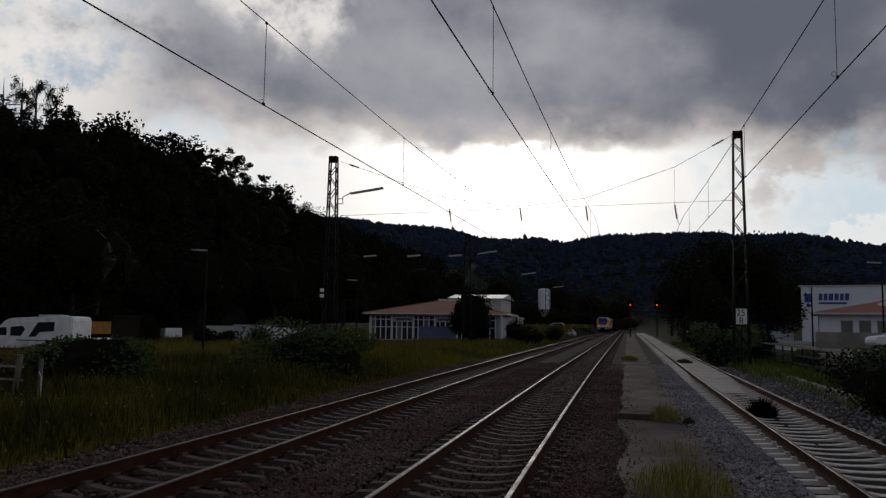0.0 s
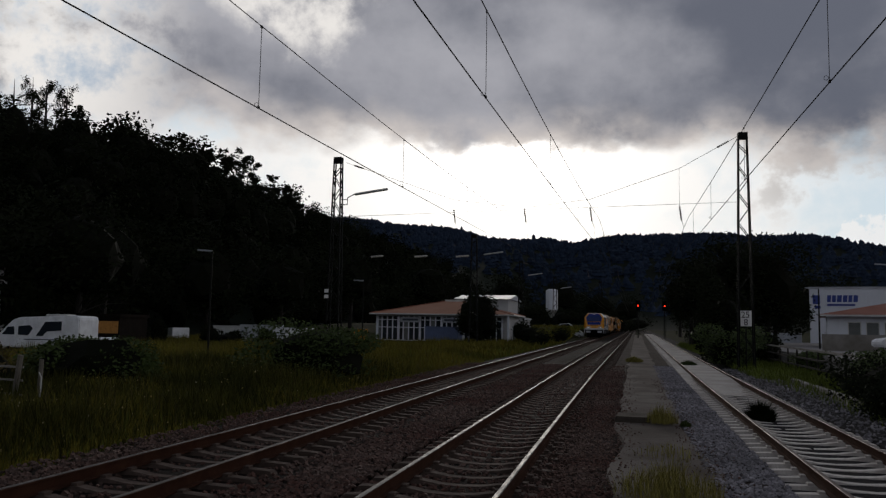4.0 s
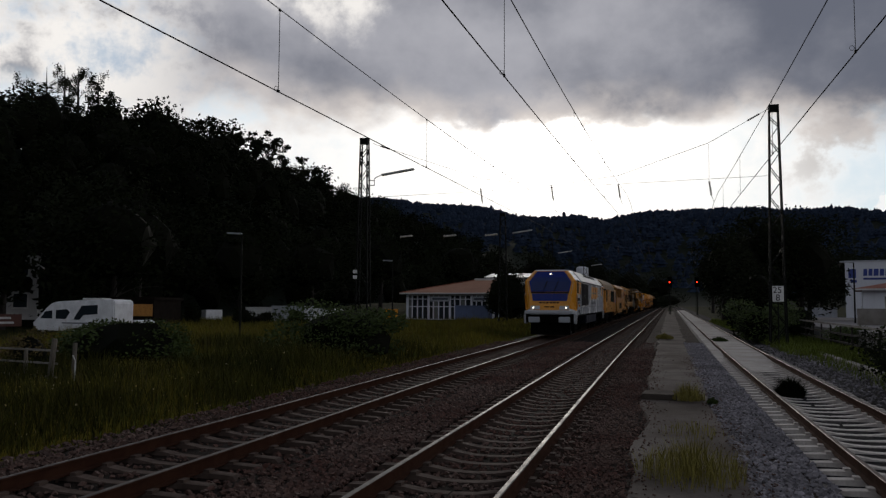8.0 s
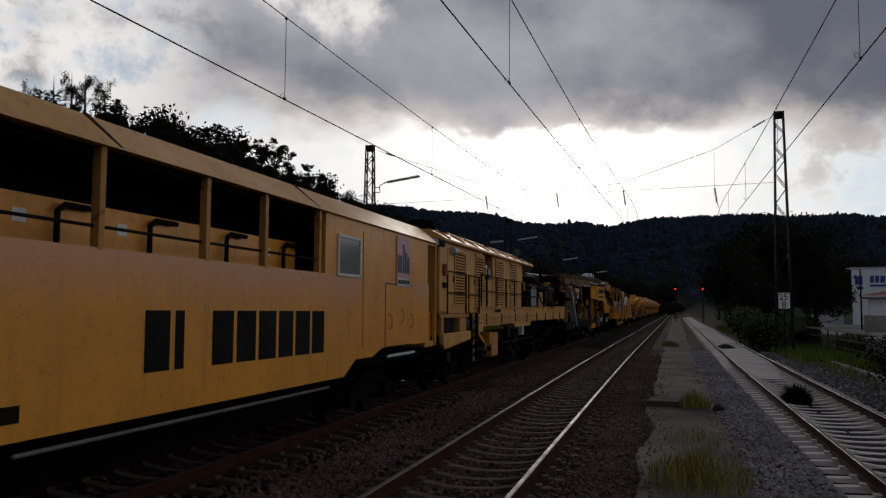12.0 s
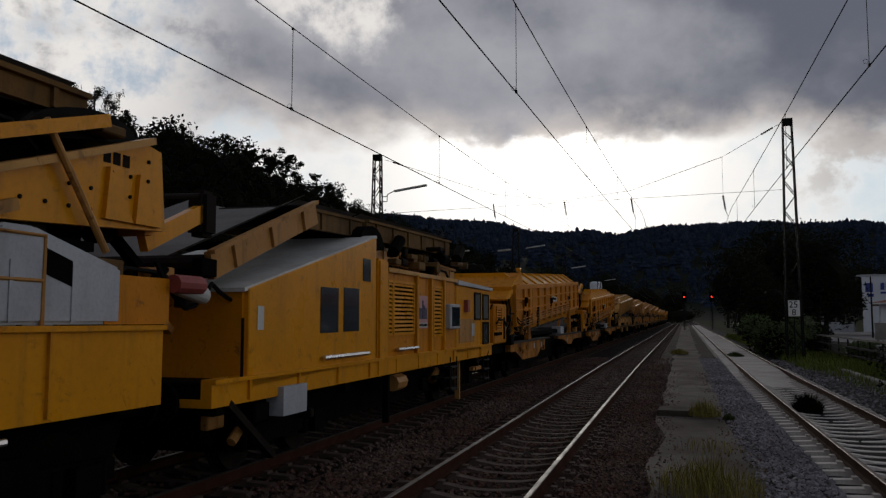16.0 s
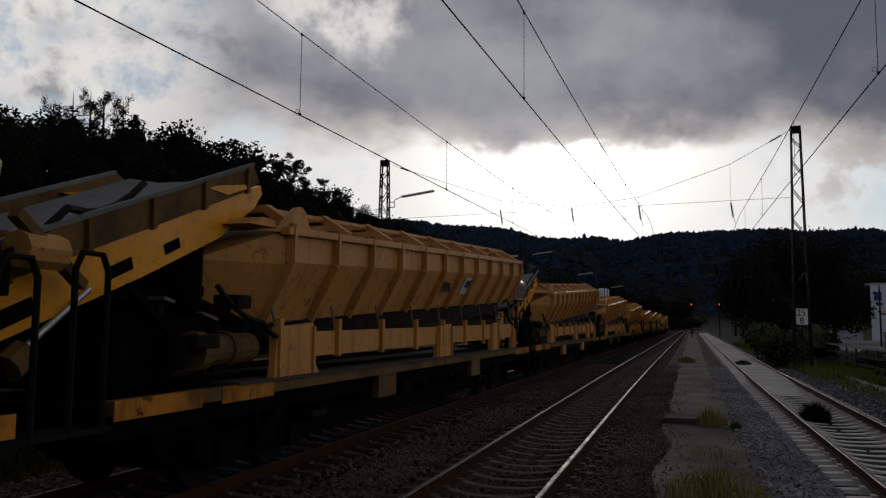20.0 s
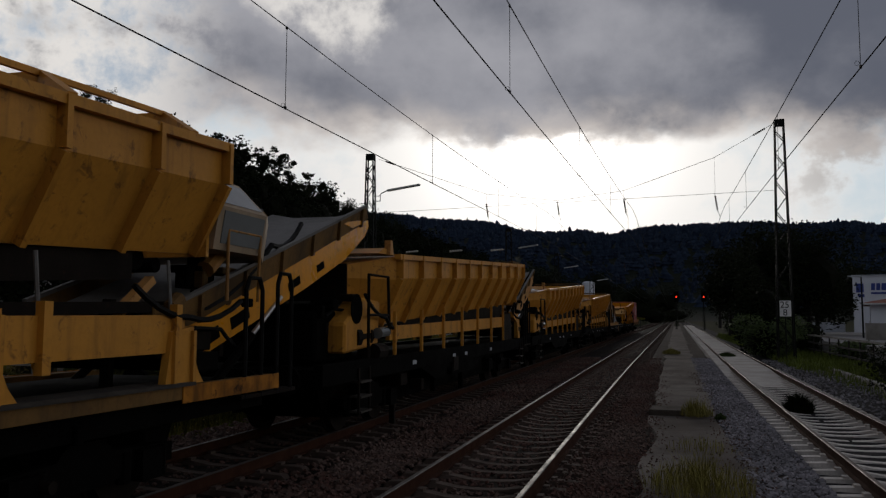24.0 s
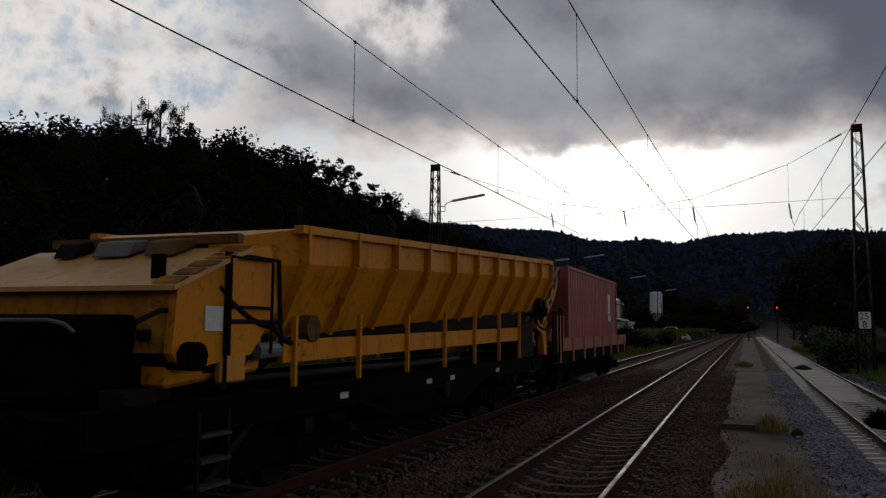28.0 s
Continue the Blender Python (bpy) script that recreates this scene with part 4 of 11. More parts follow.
woods()
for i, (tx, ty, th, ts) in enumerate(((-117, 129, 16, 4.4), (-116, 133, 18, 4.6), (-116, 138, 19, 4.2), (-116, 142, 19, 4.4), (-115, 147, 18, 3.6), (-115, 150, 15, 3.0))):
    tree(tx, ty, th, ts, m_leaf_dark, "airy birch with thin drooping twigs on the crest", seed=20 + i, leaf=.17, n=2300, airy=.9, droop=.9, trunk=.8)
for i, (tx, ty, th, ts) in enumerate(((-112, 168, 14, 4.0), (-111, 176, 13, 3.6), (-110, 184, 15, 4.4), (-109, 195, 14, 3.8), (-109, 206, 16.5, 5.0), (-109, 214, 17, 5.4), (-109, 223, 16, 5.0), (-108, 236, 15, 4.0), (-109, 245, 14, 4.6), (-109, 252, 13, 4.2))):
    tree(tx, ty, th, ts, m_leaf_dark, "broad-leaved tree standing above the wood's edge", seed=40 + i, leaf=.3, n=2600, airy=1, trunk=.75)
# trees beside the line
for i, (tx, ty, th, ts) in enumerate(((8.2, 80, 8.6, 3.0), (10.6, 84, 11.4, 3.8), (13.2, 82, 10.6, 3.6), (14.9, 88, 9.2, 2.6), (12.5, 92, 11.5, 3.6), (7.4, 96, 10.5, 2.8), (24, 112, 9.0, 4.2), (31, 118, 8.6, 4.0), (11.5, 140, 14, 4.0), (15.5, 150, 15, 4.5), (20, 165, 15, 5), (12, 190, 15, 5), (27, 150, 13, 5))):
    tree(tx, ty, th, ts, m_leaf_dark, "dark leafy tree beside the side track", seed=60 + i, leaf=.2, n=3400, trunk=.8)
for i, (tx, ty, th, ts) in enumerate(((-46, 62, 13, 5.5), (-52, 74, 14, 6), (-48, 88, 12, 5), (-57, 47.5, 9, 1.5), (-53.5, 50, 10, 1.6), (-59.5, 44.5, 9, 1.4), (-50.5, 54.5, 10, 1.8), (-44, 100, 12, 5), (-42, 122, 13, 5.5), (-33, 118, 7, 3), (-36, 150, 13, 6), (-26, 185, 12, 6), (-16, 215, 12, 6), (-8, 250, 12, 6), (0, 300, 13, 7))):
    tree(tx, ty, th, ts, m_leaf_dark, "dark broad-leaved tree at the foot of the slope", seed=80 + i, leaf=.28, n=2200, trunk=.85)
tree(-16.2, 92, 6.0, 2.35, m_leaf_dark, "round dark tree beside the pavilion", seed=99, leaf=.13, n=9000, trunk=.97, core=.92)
bush(-11.3, 29.6, 1.95, 2.05, m_leaf, "dense green bush in the tall grass", n=9500, leaf=.075, wide=1.12, seed=5, core=.86)
bush(-15.0, 21.5, 1.4, 1.75, m_leaf, "green bramble bush beside the fence", n=8000, leaf=.065, wide=1.3, seed=6, core=.86)
bush(-15.9, 18.6, .7, 1.55, m_drygrass, "dry brownish flowering shrub behind the fence", n=1500, leaf=.05, seed=7)
bush(6.3, 52, 1.8, 4.9, m_leaf_dark, "tall dark bush beside the kilometre post", n=5200, leaf=.12, wide=.95, seed=8)
bush(5.9, 49, 1.5, 2.4, m_leaf, "green bush below the kilometre post", n=4200, leaf=.09, wide=1.1, seed=10)
bush(7.6, 22.4, 1.25, 1.25, m_leaf_dark, "dark bramble bush on the bank", n=5200, leaf=.06, wide=1.2, seed=31, core=.84)
bush(8.4, 26.6, 1.5, 1.5, m_leaf_dark, "dark leafy bush on the bank", n=5600, leaf=.065, wide=1.2, seed=32, core=.84)
bush(9.6, 31.5, 1.5, 1.6, m_leaf_dark, "dark leafy bush below the railing", n=5200, leaf=.07, wide=1.2, seed=33, core=.84)
bush(8.9, 56, 1.4, 2.2, m_leaf_dark, "dark bush beside the mast", n=2600, leaf=.11, seed=9)
for i, (bx, by, br, bh) in enumerate(((8.9, 22.0, 1.5, 1.7), (8.7, 26.5, 1.7, 2.2), (8.9, 30, 1.3, 1.5), (10.8, 27, 2.0, 2.3), (9.6, 34, 1.1, 1.2), (10.6, 39, 1.3, 1.3), (9.8, 46, 1.2, 1.3))):
    bush(bx, by, br, bh, m_leaf, "green shrub growing along the bank", n=3000, leaf=.075, seed=110 + i)
for i, (bx, by, br, bh) in enumerate(((-19, 160, 3.0, 3.4), (-14, 185, 3.2, 3.6), (-21, 205, 4.0, 5.0), (-10, 225, 3.6, 4.2), (-14, 250, 5.0, 6.0), (-4, 275, 4.5, 5.4), (-9, 310, 6.0, 7.5), (3, 330, 5.0, 6.0), (20, 215, 4.0, 6.0), (24, 250, 5.0, 7.0), (31, 290, 6.0, 8.0))):
    bush(bx, by, br, bh, m_leaf_dark, "dark thicket beside the distant line", n=1800, leaf=.3, wide=1.5, seed=150 + i)
for i, (bx, by, br, bh) in enumerate(((-10.5, 92, 1.6, 2.4), (-8.2, 84, 1.1, 1.7), (-7.5, 100, 1.2, 1.8), (-13, 105, 1.8, 2.4), (8.5, 100, 1.5, 2.0))):
    bush(bx, by, br, bh, m_leaf_dark, "low dark bush beside the track", n=1200, leaf=.1, seed=130 + i)


# ---- overhead line ----
def lattice_mast(x, y, top, wide, narrow, label, base=-0.3):
    """Four corner angles, zig-zag braces on each face and a solid head."""
    t = thing("lattice_mast", label, "mast", pose(x, y, base), group="overhead line masts")
    h = top - base
    bm = bmesh.new()

    def corner(sx, sy, k):
        w = (wide + (narrow - wide) * k) / 2
        return Vector((sx * w, sy * w * .8, h * k))
    for sx in (-1, 1):
        for sy in (-1, 1):
            bar(bm, corner(sx, sy, 0), corner(sx, sy, 1), .07, .07, (0, 1, 0))
    part("corner_post", bm, m_mast, t)
    bm = bmesh.new()
    k, flip = 0.02, 1
    while k < .93:
        step = (.62 + .5 * (1 - k)) / h
        for sy in (-1, 1):
            bar(bm, corner(-flip, sy, k), corner(flip, sy, min(k + step, .95)), .04, .04, (0, 1, 0))
        for sx in (-1, 1):
            bar(bm, corner(sx, -flip, k), corner(sx, flip, min(k + step, .95)), .04, .04, (1, 0, 0))
        k += step
        flip = -flip
    part("lattice_brace", bm, m_mast, t)
    bm = bmesh.new()
    n = narrow / 2 + .03
    box(bm, -n, n, -n * .8, n * .8, h - .34, h)
    part("mast_head", bm, m_mast, t)
    bm = bmesh.new()
    box(bm, -wide * .75, wide * .75, -wide * .75, wide * .75, -.3, .25)
    part("footing", bm, m_concrete, t)
    return t


def lamp_arm(mast, h, reach):
    bm = bmesh.new()
    pipe(bm, [(.2, 0, h - .75), (.62, 0, h - .75), (.62, 0, h - .35), (.75, 0, h - .28), (reach - 1.9, 0, h - .1)], .028)
    rod(bm, (.2, 0, h - .45), (.62, 0, h - .45), .022)
    part("lamp_arm", bm, m_mast, mast)
    bm = bmesh.new()
    bar(bm, (reach - 2.0, 0, h - .16), (reach, 0, h + .12), .22, .12)
    soften(bm, .03)
    part("lamp_head", bm, m_offwhite, mast, "long pale fluorescent lamp head")


mast_l = lattice_mast(-16.1, 44.6, 11.75, .78, .40, "tall lattice steel mast with a lamp arm")
lamp_arm(mast_l, 10.0, 3.05)
for z in (3.8, 4.12):
    bm = bmesh.new()
    box(bm, -.42, -.18, -.55, -.52, z, z + .2)
    part("number_plate", bm, m_sign, mast_l, "small blank white plate")
lattice_mast(6.4, 45.4, 12.6, .82, .42, "tall lattice steel mast beside the side track")
for mx, my, mt in ((-14.9, 82, 11.5), (-14.1, 114, 11.5), (-12.4, 150, 11.5)):
    lamp_arm(lattice_mast(mx, my, mt, .9, .5, "distant lattice steel mast with a lamp arm"), 9.9, 3.0)
lattice_mast(-5.05, 175, 12.2, .9, .55, "distant lattice steel mast")
lattice_mast(13.2, 130, 12.5, .9, .45, "distant lattice steel mast")



def wire_height(y):
    """The contact wire comes down towards the viewer."""
    return 5.66 + .022 * (min(max(y, 0.0), 45.0) - 12.7)



def sag(y):
    """Height of the carrying wire over the rails."""
    k = ((y + 34) % 80) / 80
    return 7.1 + 0.9 * (2 * k - 1) ** 2


def overhead(xc, label, drift=0.0):
    t = thing("overhead_wire", label, "overhead line", group="overhead lines")
    ys = steps_between([(-24, 200, 4)])
    for name, high, r in (("contact_wire", wire_height, .011), ("carrying_wire", sag, .010)):
        bm = bmesh.new()
        rings = []
        for y in ys:
            rr = r * (1 + max(y, 0) * .006)
            rings.append([bm.verts.new((xc + bend(y) + drift * min(max(y, 0.0), 45.0) + math.cos(a) * rr, y, high(y) + math.sin(a) * rr)) for a in (0, 1.57, 3.14, 4.71)])
        for p, q in zip(rings, rings[1:]):
            for i in range(4):
                bm.faces.new((p[i], p[(i + 1) % 4], q[(i + 1) % 4], q[i]))
        part(name, bm, m_wire, t)
    y = 12.9 - 27.6
    while y < 120:
        b, zw = bend(y) + drift * min(max(y, 0.0), 45.0), wire_height(y)
        bm = bmesh.new()
        rod(bm, (xc + b, y, zw), (xc + b, y, sag(y)), .005 + max(y, 0) * .00008, 4)
        box(bm, xc + b - .014, xc + b + .014, y - .03, y + .03, zw - .01, zw + .035)
        box(bm, xc + b - .012, xc + b + .012, y - .03, y + .03, sag(y) - .03, sag(y) + .012)
        n = 8
        for i in range(n):
            a0, a1 = i * math.tau / n, (i + 1) * math.tau / n
            rod(bm, (xc + b - .045 + .035 * math.cos(a0), y, zw + .07 + .035 * math.sin(a0)), (xc + b - .045 + .035 * math.cos(a1), y, zw + .07 + .035 * math.sin(a1)), .004, 3)
        part("dropper", bm, m_wire, t)
        y += 9.2
    return t


overhead(X_LEFT + .08, "contact wire and carrying wire over the far track")
overhead(X_MID - .22, "contact wire and carrying wire over the middle track", .018)
overhead(X_RIGHT - .42, "contact wire and carrying wire over the side track")


def insulator(bm, p, q, r, n=7):
    p, q = Vector(p), Vector(q)
    rod(bm, p, q, r * .4)
    for i in range(n):
        a, b = p.lerp(q, (i + .15) / n), p.lerp(q, (i + .6) / n)
        rod(bm, a, b, r, 8, r * .8)


def head_span(y, x0, z0, x1, z1, low, tracks):
    """The span of wires between two masts that carries the lines."""
    t = thing("head_span", "sagging cross-span wires between two masts with insulators", "overhead line", group="cross spans")
    knots = [(x0, z0)] + [(x + bend(y), z) for x, z in tracks] + [(x1, z1)]
    thick = .012 * (1 + y * .006)
    bm = bmesh.new()
    for (a, za), (b, zb) in zip(knots, knots[1:]):
        rod(bm, (a, y, za), (b, y, zb), thick, 4)
    part("span_cable", bm, m_wire, t)
    bm = bmesh.new()
    rod(bm, (x0, y, low - .25), (x1, y, low + .25), thick * .8, 4)
    part("cross_wire", bm, m_wire, t)
    for x, z in knots[1:-1]:
        bm = bmesh.new()
        rod(bm, (x, y, z), (x, y, low - .1), thick * .6, 4)
        insulator(bm, (x, y, low + .05), (x + .1, y, low - .72), .065)
        rod(bm, (x + .1, y, low - .72), (x + .22, y, low - 1.05), thick, 4)
        part("hanger", bm, m_insul, t)
    for x, z, e, ze in ((x0, z0, knots[1][0], knots[1][1]), (x1, z1, knots[-2][0], knots[-2][1])):
        bm = bmesh.new()
        f = 1.0 / abs(e - x)
        insulator(bm, (x + (e - x) * f * .5, y, z + (ze - z) * f * .5), (x + (e - x) * f * 1.1, y, z + (ze - z) * f * 1.1), .06)
        part("strain_insulator", bm, m_insul, t)
    return t


head_span(45.4, -15.9, 11.6, 6.2, 12.45, 8.62, ((-9.6, 9.25), (-5.55, 8.72), (-1.9, 9.15), (2.85, 10.75)))
far_span = head_span(114, -14.2, 11.2, 11.5, 12.0, 10.0, ((-6, 10.3), (-1.95, 10.25), (3.65, 10.6)))
for ix in (-35.6, -29.1, -23.1):
    bm = bmesh.new()
    insulator(bm, (ix, 112, 11.9), (ix + 1.9, 112, 12.05), .16, 5)
    part("pale_insulator", bm, m_insul_w, far_span, "pale ribbed insulator string")
bm = bmesh.new()
rod(bm, (-40, 112, 11.75), (-14.2, 112, 12.2), .02, 4)
part("feeder_wire", bm, m_wire, far_span)


# ---- kilometre sign, signals, lamps ----
def km_sign():
    t = thing("kilometre_sign", "white kilometre sign with black figures on a post", "sign", pose(6.33, 44.75, -1.05))
    bm = bmesh.new()
    rod(bm, (0, .06, .6), (0, .06, 4.1), .03, 8)
    part("post", bm, m_mast, t)
    bm = bmesh.new()
    box(bm, -.27, .27, -.015, .015, 3.33, 4.13)
    soften(bm, .01, 1)
    part("plate", bm, m_sign, t)
    letters("figures", "25", .46, m_ink, t, facing(-.25, -.02, 3.77), squeeze=.95)
    letters("figures", "8", .46, m_ink, t, facing(-.125, -.02, 3.38), squeeze=.95)


km_sign()


def signal(x, y, z):
    t = thing("railway_signal", "tall railway signal showing a red light", "signal", pose(x, y, -.3), group="signals")
    bm = bmesh.new()
    rod(bm, (0, 0, 0), (0, 0, z + 1.3), .09, 8)
    part("post", bm, m_mast, t)
    bm = bmesh.new()
    box(bm, -.38, .38, -.2, -.1, z - .55, z + 1.25)
    soften(bm, .04)
    part("signal_board", bm, m_black, t)
    for dx, dz, m in ((0, .3, m_redlight), (-.17, .8, m_black), (.17, .8, m_black), (0, -.15, m_black)):
        bm = bmesh.new()
        rod(bm, (dx, -.1, z + dz), (dx, -.26, z + dz), .13, 10)
        part("signal_light", bm, m, t, "glowing red lens" if m is m_redlight else "unlit dark lens")
    bm = bmesh.new()
    for s in (-.22, .22):
        rod(bm, (s, .25, 0), (s, .25, z), .02, 4)
    for i in range(int(z / .4)):
        rod(bm, (-.22, .25, .3 + i * .4), (.22, .25, .3 + i * .4), .015, 4)
    part("ladder", bm, m_mast, t)


signal(2.34, 150, 6.4)
signal(6.95, 150, 6.4)


def street_lamp(x, y, h, way=-1):
    z = lie(x, y)
    t = thing("street_lamp", "slim grey street lamp with a short arm", "street lamp", pose(x, y, z), group="street lamps")
    bm = bmesh.new()
    rod(bm, (0, 0, 0), (0, 0, h), .075, 8, .05)
    part("pole", bm, m_mast, t)
    bm = bmesh.new()
    bar(bm, (0, 0, h), (way * .95, 0, h + .06), .2, .09)
    soften(bm, .02)
    part("lamp_head", bm, m_greybox, t)


street_lamp(-23.6, 44, 6.35)
street_lamp(-23.4, 72, 6.1)
street_lamp(14.6, 67, 5.4)
street_lamp(18.7, 64, 7.0)


# ---- fences, walls and banks ----
def pasture_fence():
    t = thing("fence", "weathered wooden fence with white rails in tall grass", "fence", pose(0, 0, -.35))
    for x, y, h, r, lean in ((-13.35, 16.4, 1.5, .07, .1), (-12.95, 16.7, 1.4, .055, .02), (-14.4, 16.8, 1.25, .05, 0), (-16.2, 17.3, 1.3, .055, 0), (-18.2, 17.8, 1.3, .055, 0), (-20.4, 18.4, 1.3, .055, 0)):
        bm = bmesh.new()
        rod(bm, (x - lean, y, -.3), (x + lean, y, h), r, 7, r * .9)
        part("post", bm, m_wood, t)
    for z in (1.22, .92, .60):
        bm = bmesh.new()
        bar(bm, (-13.2, 16.45, z), (-22.5, 18.8, z + .03), .03, .045)
        part("rail", bm, m_concrete, t, "pale weathered rail")
    bm = bmesh.new()
    rod(bm, (-12.75, 16.5, -.2), (-12.75, 16.5, 1.0), .013, 6)
    rod(bm, (-12.75, 16.5, 1.0), (-12.82, 16.5, 1.12), .013, 6)
    part("marker_post", bm, m_offwhite, t, "thin white marker post")


pasture_fence()


def bank_fence():
    t = thing("railing", "pale pipe railing on dark posts along the bank", "railing", pose(8.9, 0, -.10))
    y = 24.0
    while y < 55:
        bm = bmesh.new()
        bar(bm, (0, y, -.4), (0, y, 1.24), .07, .07, (0, 1, 0))
        part("post", bm, m_bark, t)
        y += 2.4
    for z, m in ((1.28, m_concrete), (.85, m_bark), (.45, m_bark)):
        bm = bmesh.new()
        bar(bm, (0, 23.5, z - .12), (0, 55.5, z + .05), .07, .09)
        part("rail", bm, m, t, "pale top rail" if m is m_concrete else "")


bank_fence()
bm = bmesh.new()
prism(bm, "z", [(6.9, 26), (7.15, 26), (7.75, 49), (7.45, 49)], -.4, .02)
soften(bm, .03, 1)
solid("retaining_kerb", bm, m_concrete, "low mossy concrete kerb along the bank", "kerb", "structure")
bm = bmesh.new()
prism(bm, "z", [(10.6, 30), (70, 30), (70, 110), (9.5, 110), (9.5, 60)], -.5, .85)
solid("yard", bm, m_asphalt, "pale paved yard in front of the works building", "yard", "structure")


def broken_slab():
    t = thing("concrete_slab", "broken dark concrete slab lying across the path", "slab")
    for pts, top in ((((.04, 19.0), (.80, 18.95), (.78, 19.9), (.10, 20.0)), -.01), (((.86, 19.1), (1.30, 19.05), (1.38, 19.7), (.84, 19.85)), -.05)):
        bm = bmesh.new()
        prism(bm, "z", list(pts), -.2 + rise(19), top + rise(19))
        soften(bm, .02, 2)
        part("slab_piece", bm, m_slab, t)


broken_slab()


# ---- buildings ----
def windows_on(t, y, xs, z0, z1, w, frame_mat, glass, depth=.06):
    for x in xs:
        bm = bmesh.new()
        for a, b, c, d in ((x, x + .07, z0, z1), (x + w - .07, x + w, z0, z1), (x + .07, x + w - .07, z0, z0 + .07), (x + .07, x + w - .07, z1 - .07, z1)):
            box(bm, a, b, y - depth, y + .02, c, d)
        win = part("window", bm, frame_mat, t)
        bm = bmesh.new()
        box(bm, x + .07, x + w - .07, y - .02, y + .01, z0 + .07, z1 - .07)
        part("pane", bm, glass, win)
        bm = bmesh.new()
        box(bm, x - .05, x + w + .05, y - .12, y, z0 - .07, z0 - .01)
        part("sill", bm, frame_mat, win)


def works_hall():
    t = thing("works_hall", "white flat-roofed works hall with blue lettering high up", "building", pose(21.7, 105, -.2, 0, 0, -12))
    bm = bmesh.new()
    box(bm, 0, 34, 0, 22, 0, 7.6)
    part("wall", bm, m_wall, t)
    bm = bmesh.new()
    box(bm, -.12, 34.1, -.12, 22.1, 7.6, 7.75)
    part("roof_edge", bm, m_greybox, t)
    bm = bmesh.new()
    for a, b, c, d in ((.35, 1.15, 5.7, 6.75), (.55, 1.2, 5.15, 5.5)):
        box(bm, a, b, -.05, 0, c, d)
    part("emblem", bm, m_bluesign, t, "dark blue square emblem")
    bm = bmesh.new()
    x = 1.9
    for w in (.45, .45, .55, .5, .45, .5):
        prism(bm, "y", [(x, 5.95), (x + w * .9, 5.95), (x + w, 6.75), (x + w * .1, 6.75)], -.05, 0)
        x += w + .08
    box(bm, 1.9, 4.9, -.05, 0, 5.5, 5.72)
    part("name_sign", bm, m_bluesign, t, "blue sign lettering as plain blocks")
    bm = bmesh.new()
    box(bm, 1.6, 2.7, -.06, .02, 0, 2.4)
    part("door", bm, m_offwhite, t)
    bm = bmesh.new()
    box(bm, 1.8, 2.5, -.09, -.05, 1.3, 2.1)
    part("door_sign", bm, m_bluesign, t)
    bm = bmesh.new()
    box(bm, -4.5, -1.0, 1.5, 3.5, 0, 2.2)
    part("waste_bay", bm, m_greybox, t)


works_hall()


def office():
    t = thing("office_building", "low pale office building with a red tiled hip roof", "building", pose(16.9, 75, .85, 0, 0, -12))
    bm = bmesh.new()
    box(bm, 0, 30, 0, 9, 0, 2.65)
    part("wall", bm, m_wall, t)
    bm = bmesh.new()
    eave = [(-.6, -.6), (30.6, -.6), (30.6, 9.6), (-.6, 9.6)]
    prism(bm, "z", eave, 2.65, 2.77)
    prism(bm, "z", eave, 2.77, 4.1, [(6, 4.4), (25, 4.4), (25, 4.6), (6, 4.6)])
    part("roof", bm, m_tile_roof, t)
    bm = bmesh.new()
    bar(bm, (-.66, -.66, 2.68), (30.6, -.66, 2.68), .1, .14)
    part("gutter", bm, m_offwhite, t, "pale gutter along the eaves")
    windows_on(t, 0, [1.6 + 1.35 * i for i in range(20)], .75, 2.15, 1.0, m_offwhite, m_pane)
    bm = bmesh.new()
    bmesh.ops.create_icosphere(bm, subdivisions=2, radius=.55)
    for v in bm.verts:
        v.co = Vector((5.2 + v.co.x * 1.2, 2.2 + v.co.y, 3.4 + max(v.co.z, -.1) * .7))
    part("roof_light", bm, m_offwhite, t)


office()
bm = bmesh.new()
prism(bm, "z", [(13.3, 60), (40, 52), (40, 52.3), (13.3, 60.3)], -.3, 1.95)
solid("yard_wall", bm, m_concrete, "grey concrete retaining wall of the yard", "wall", "structure")


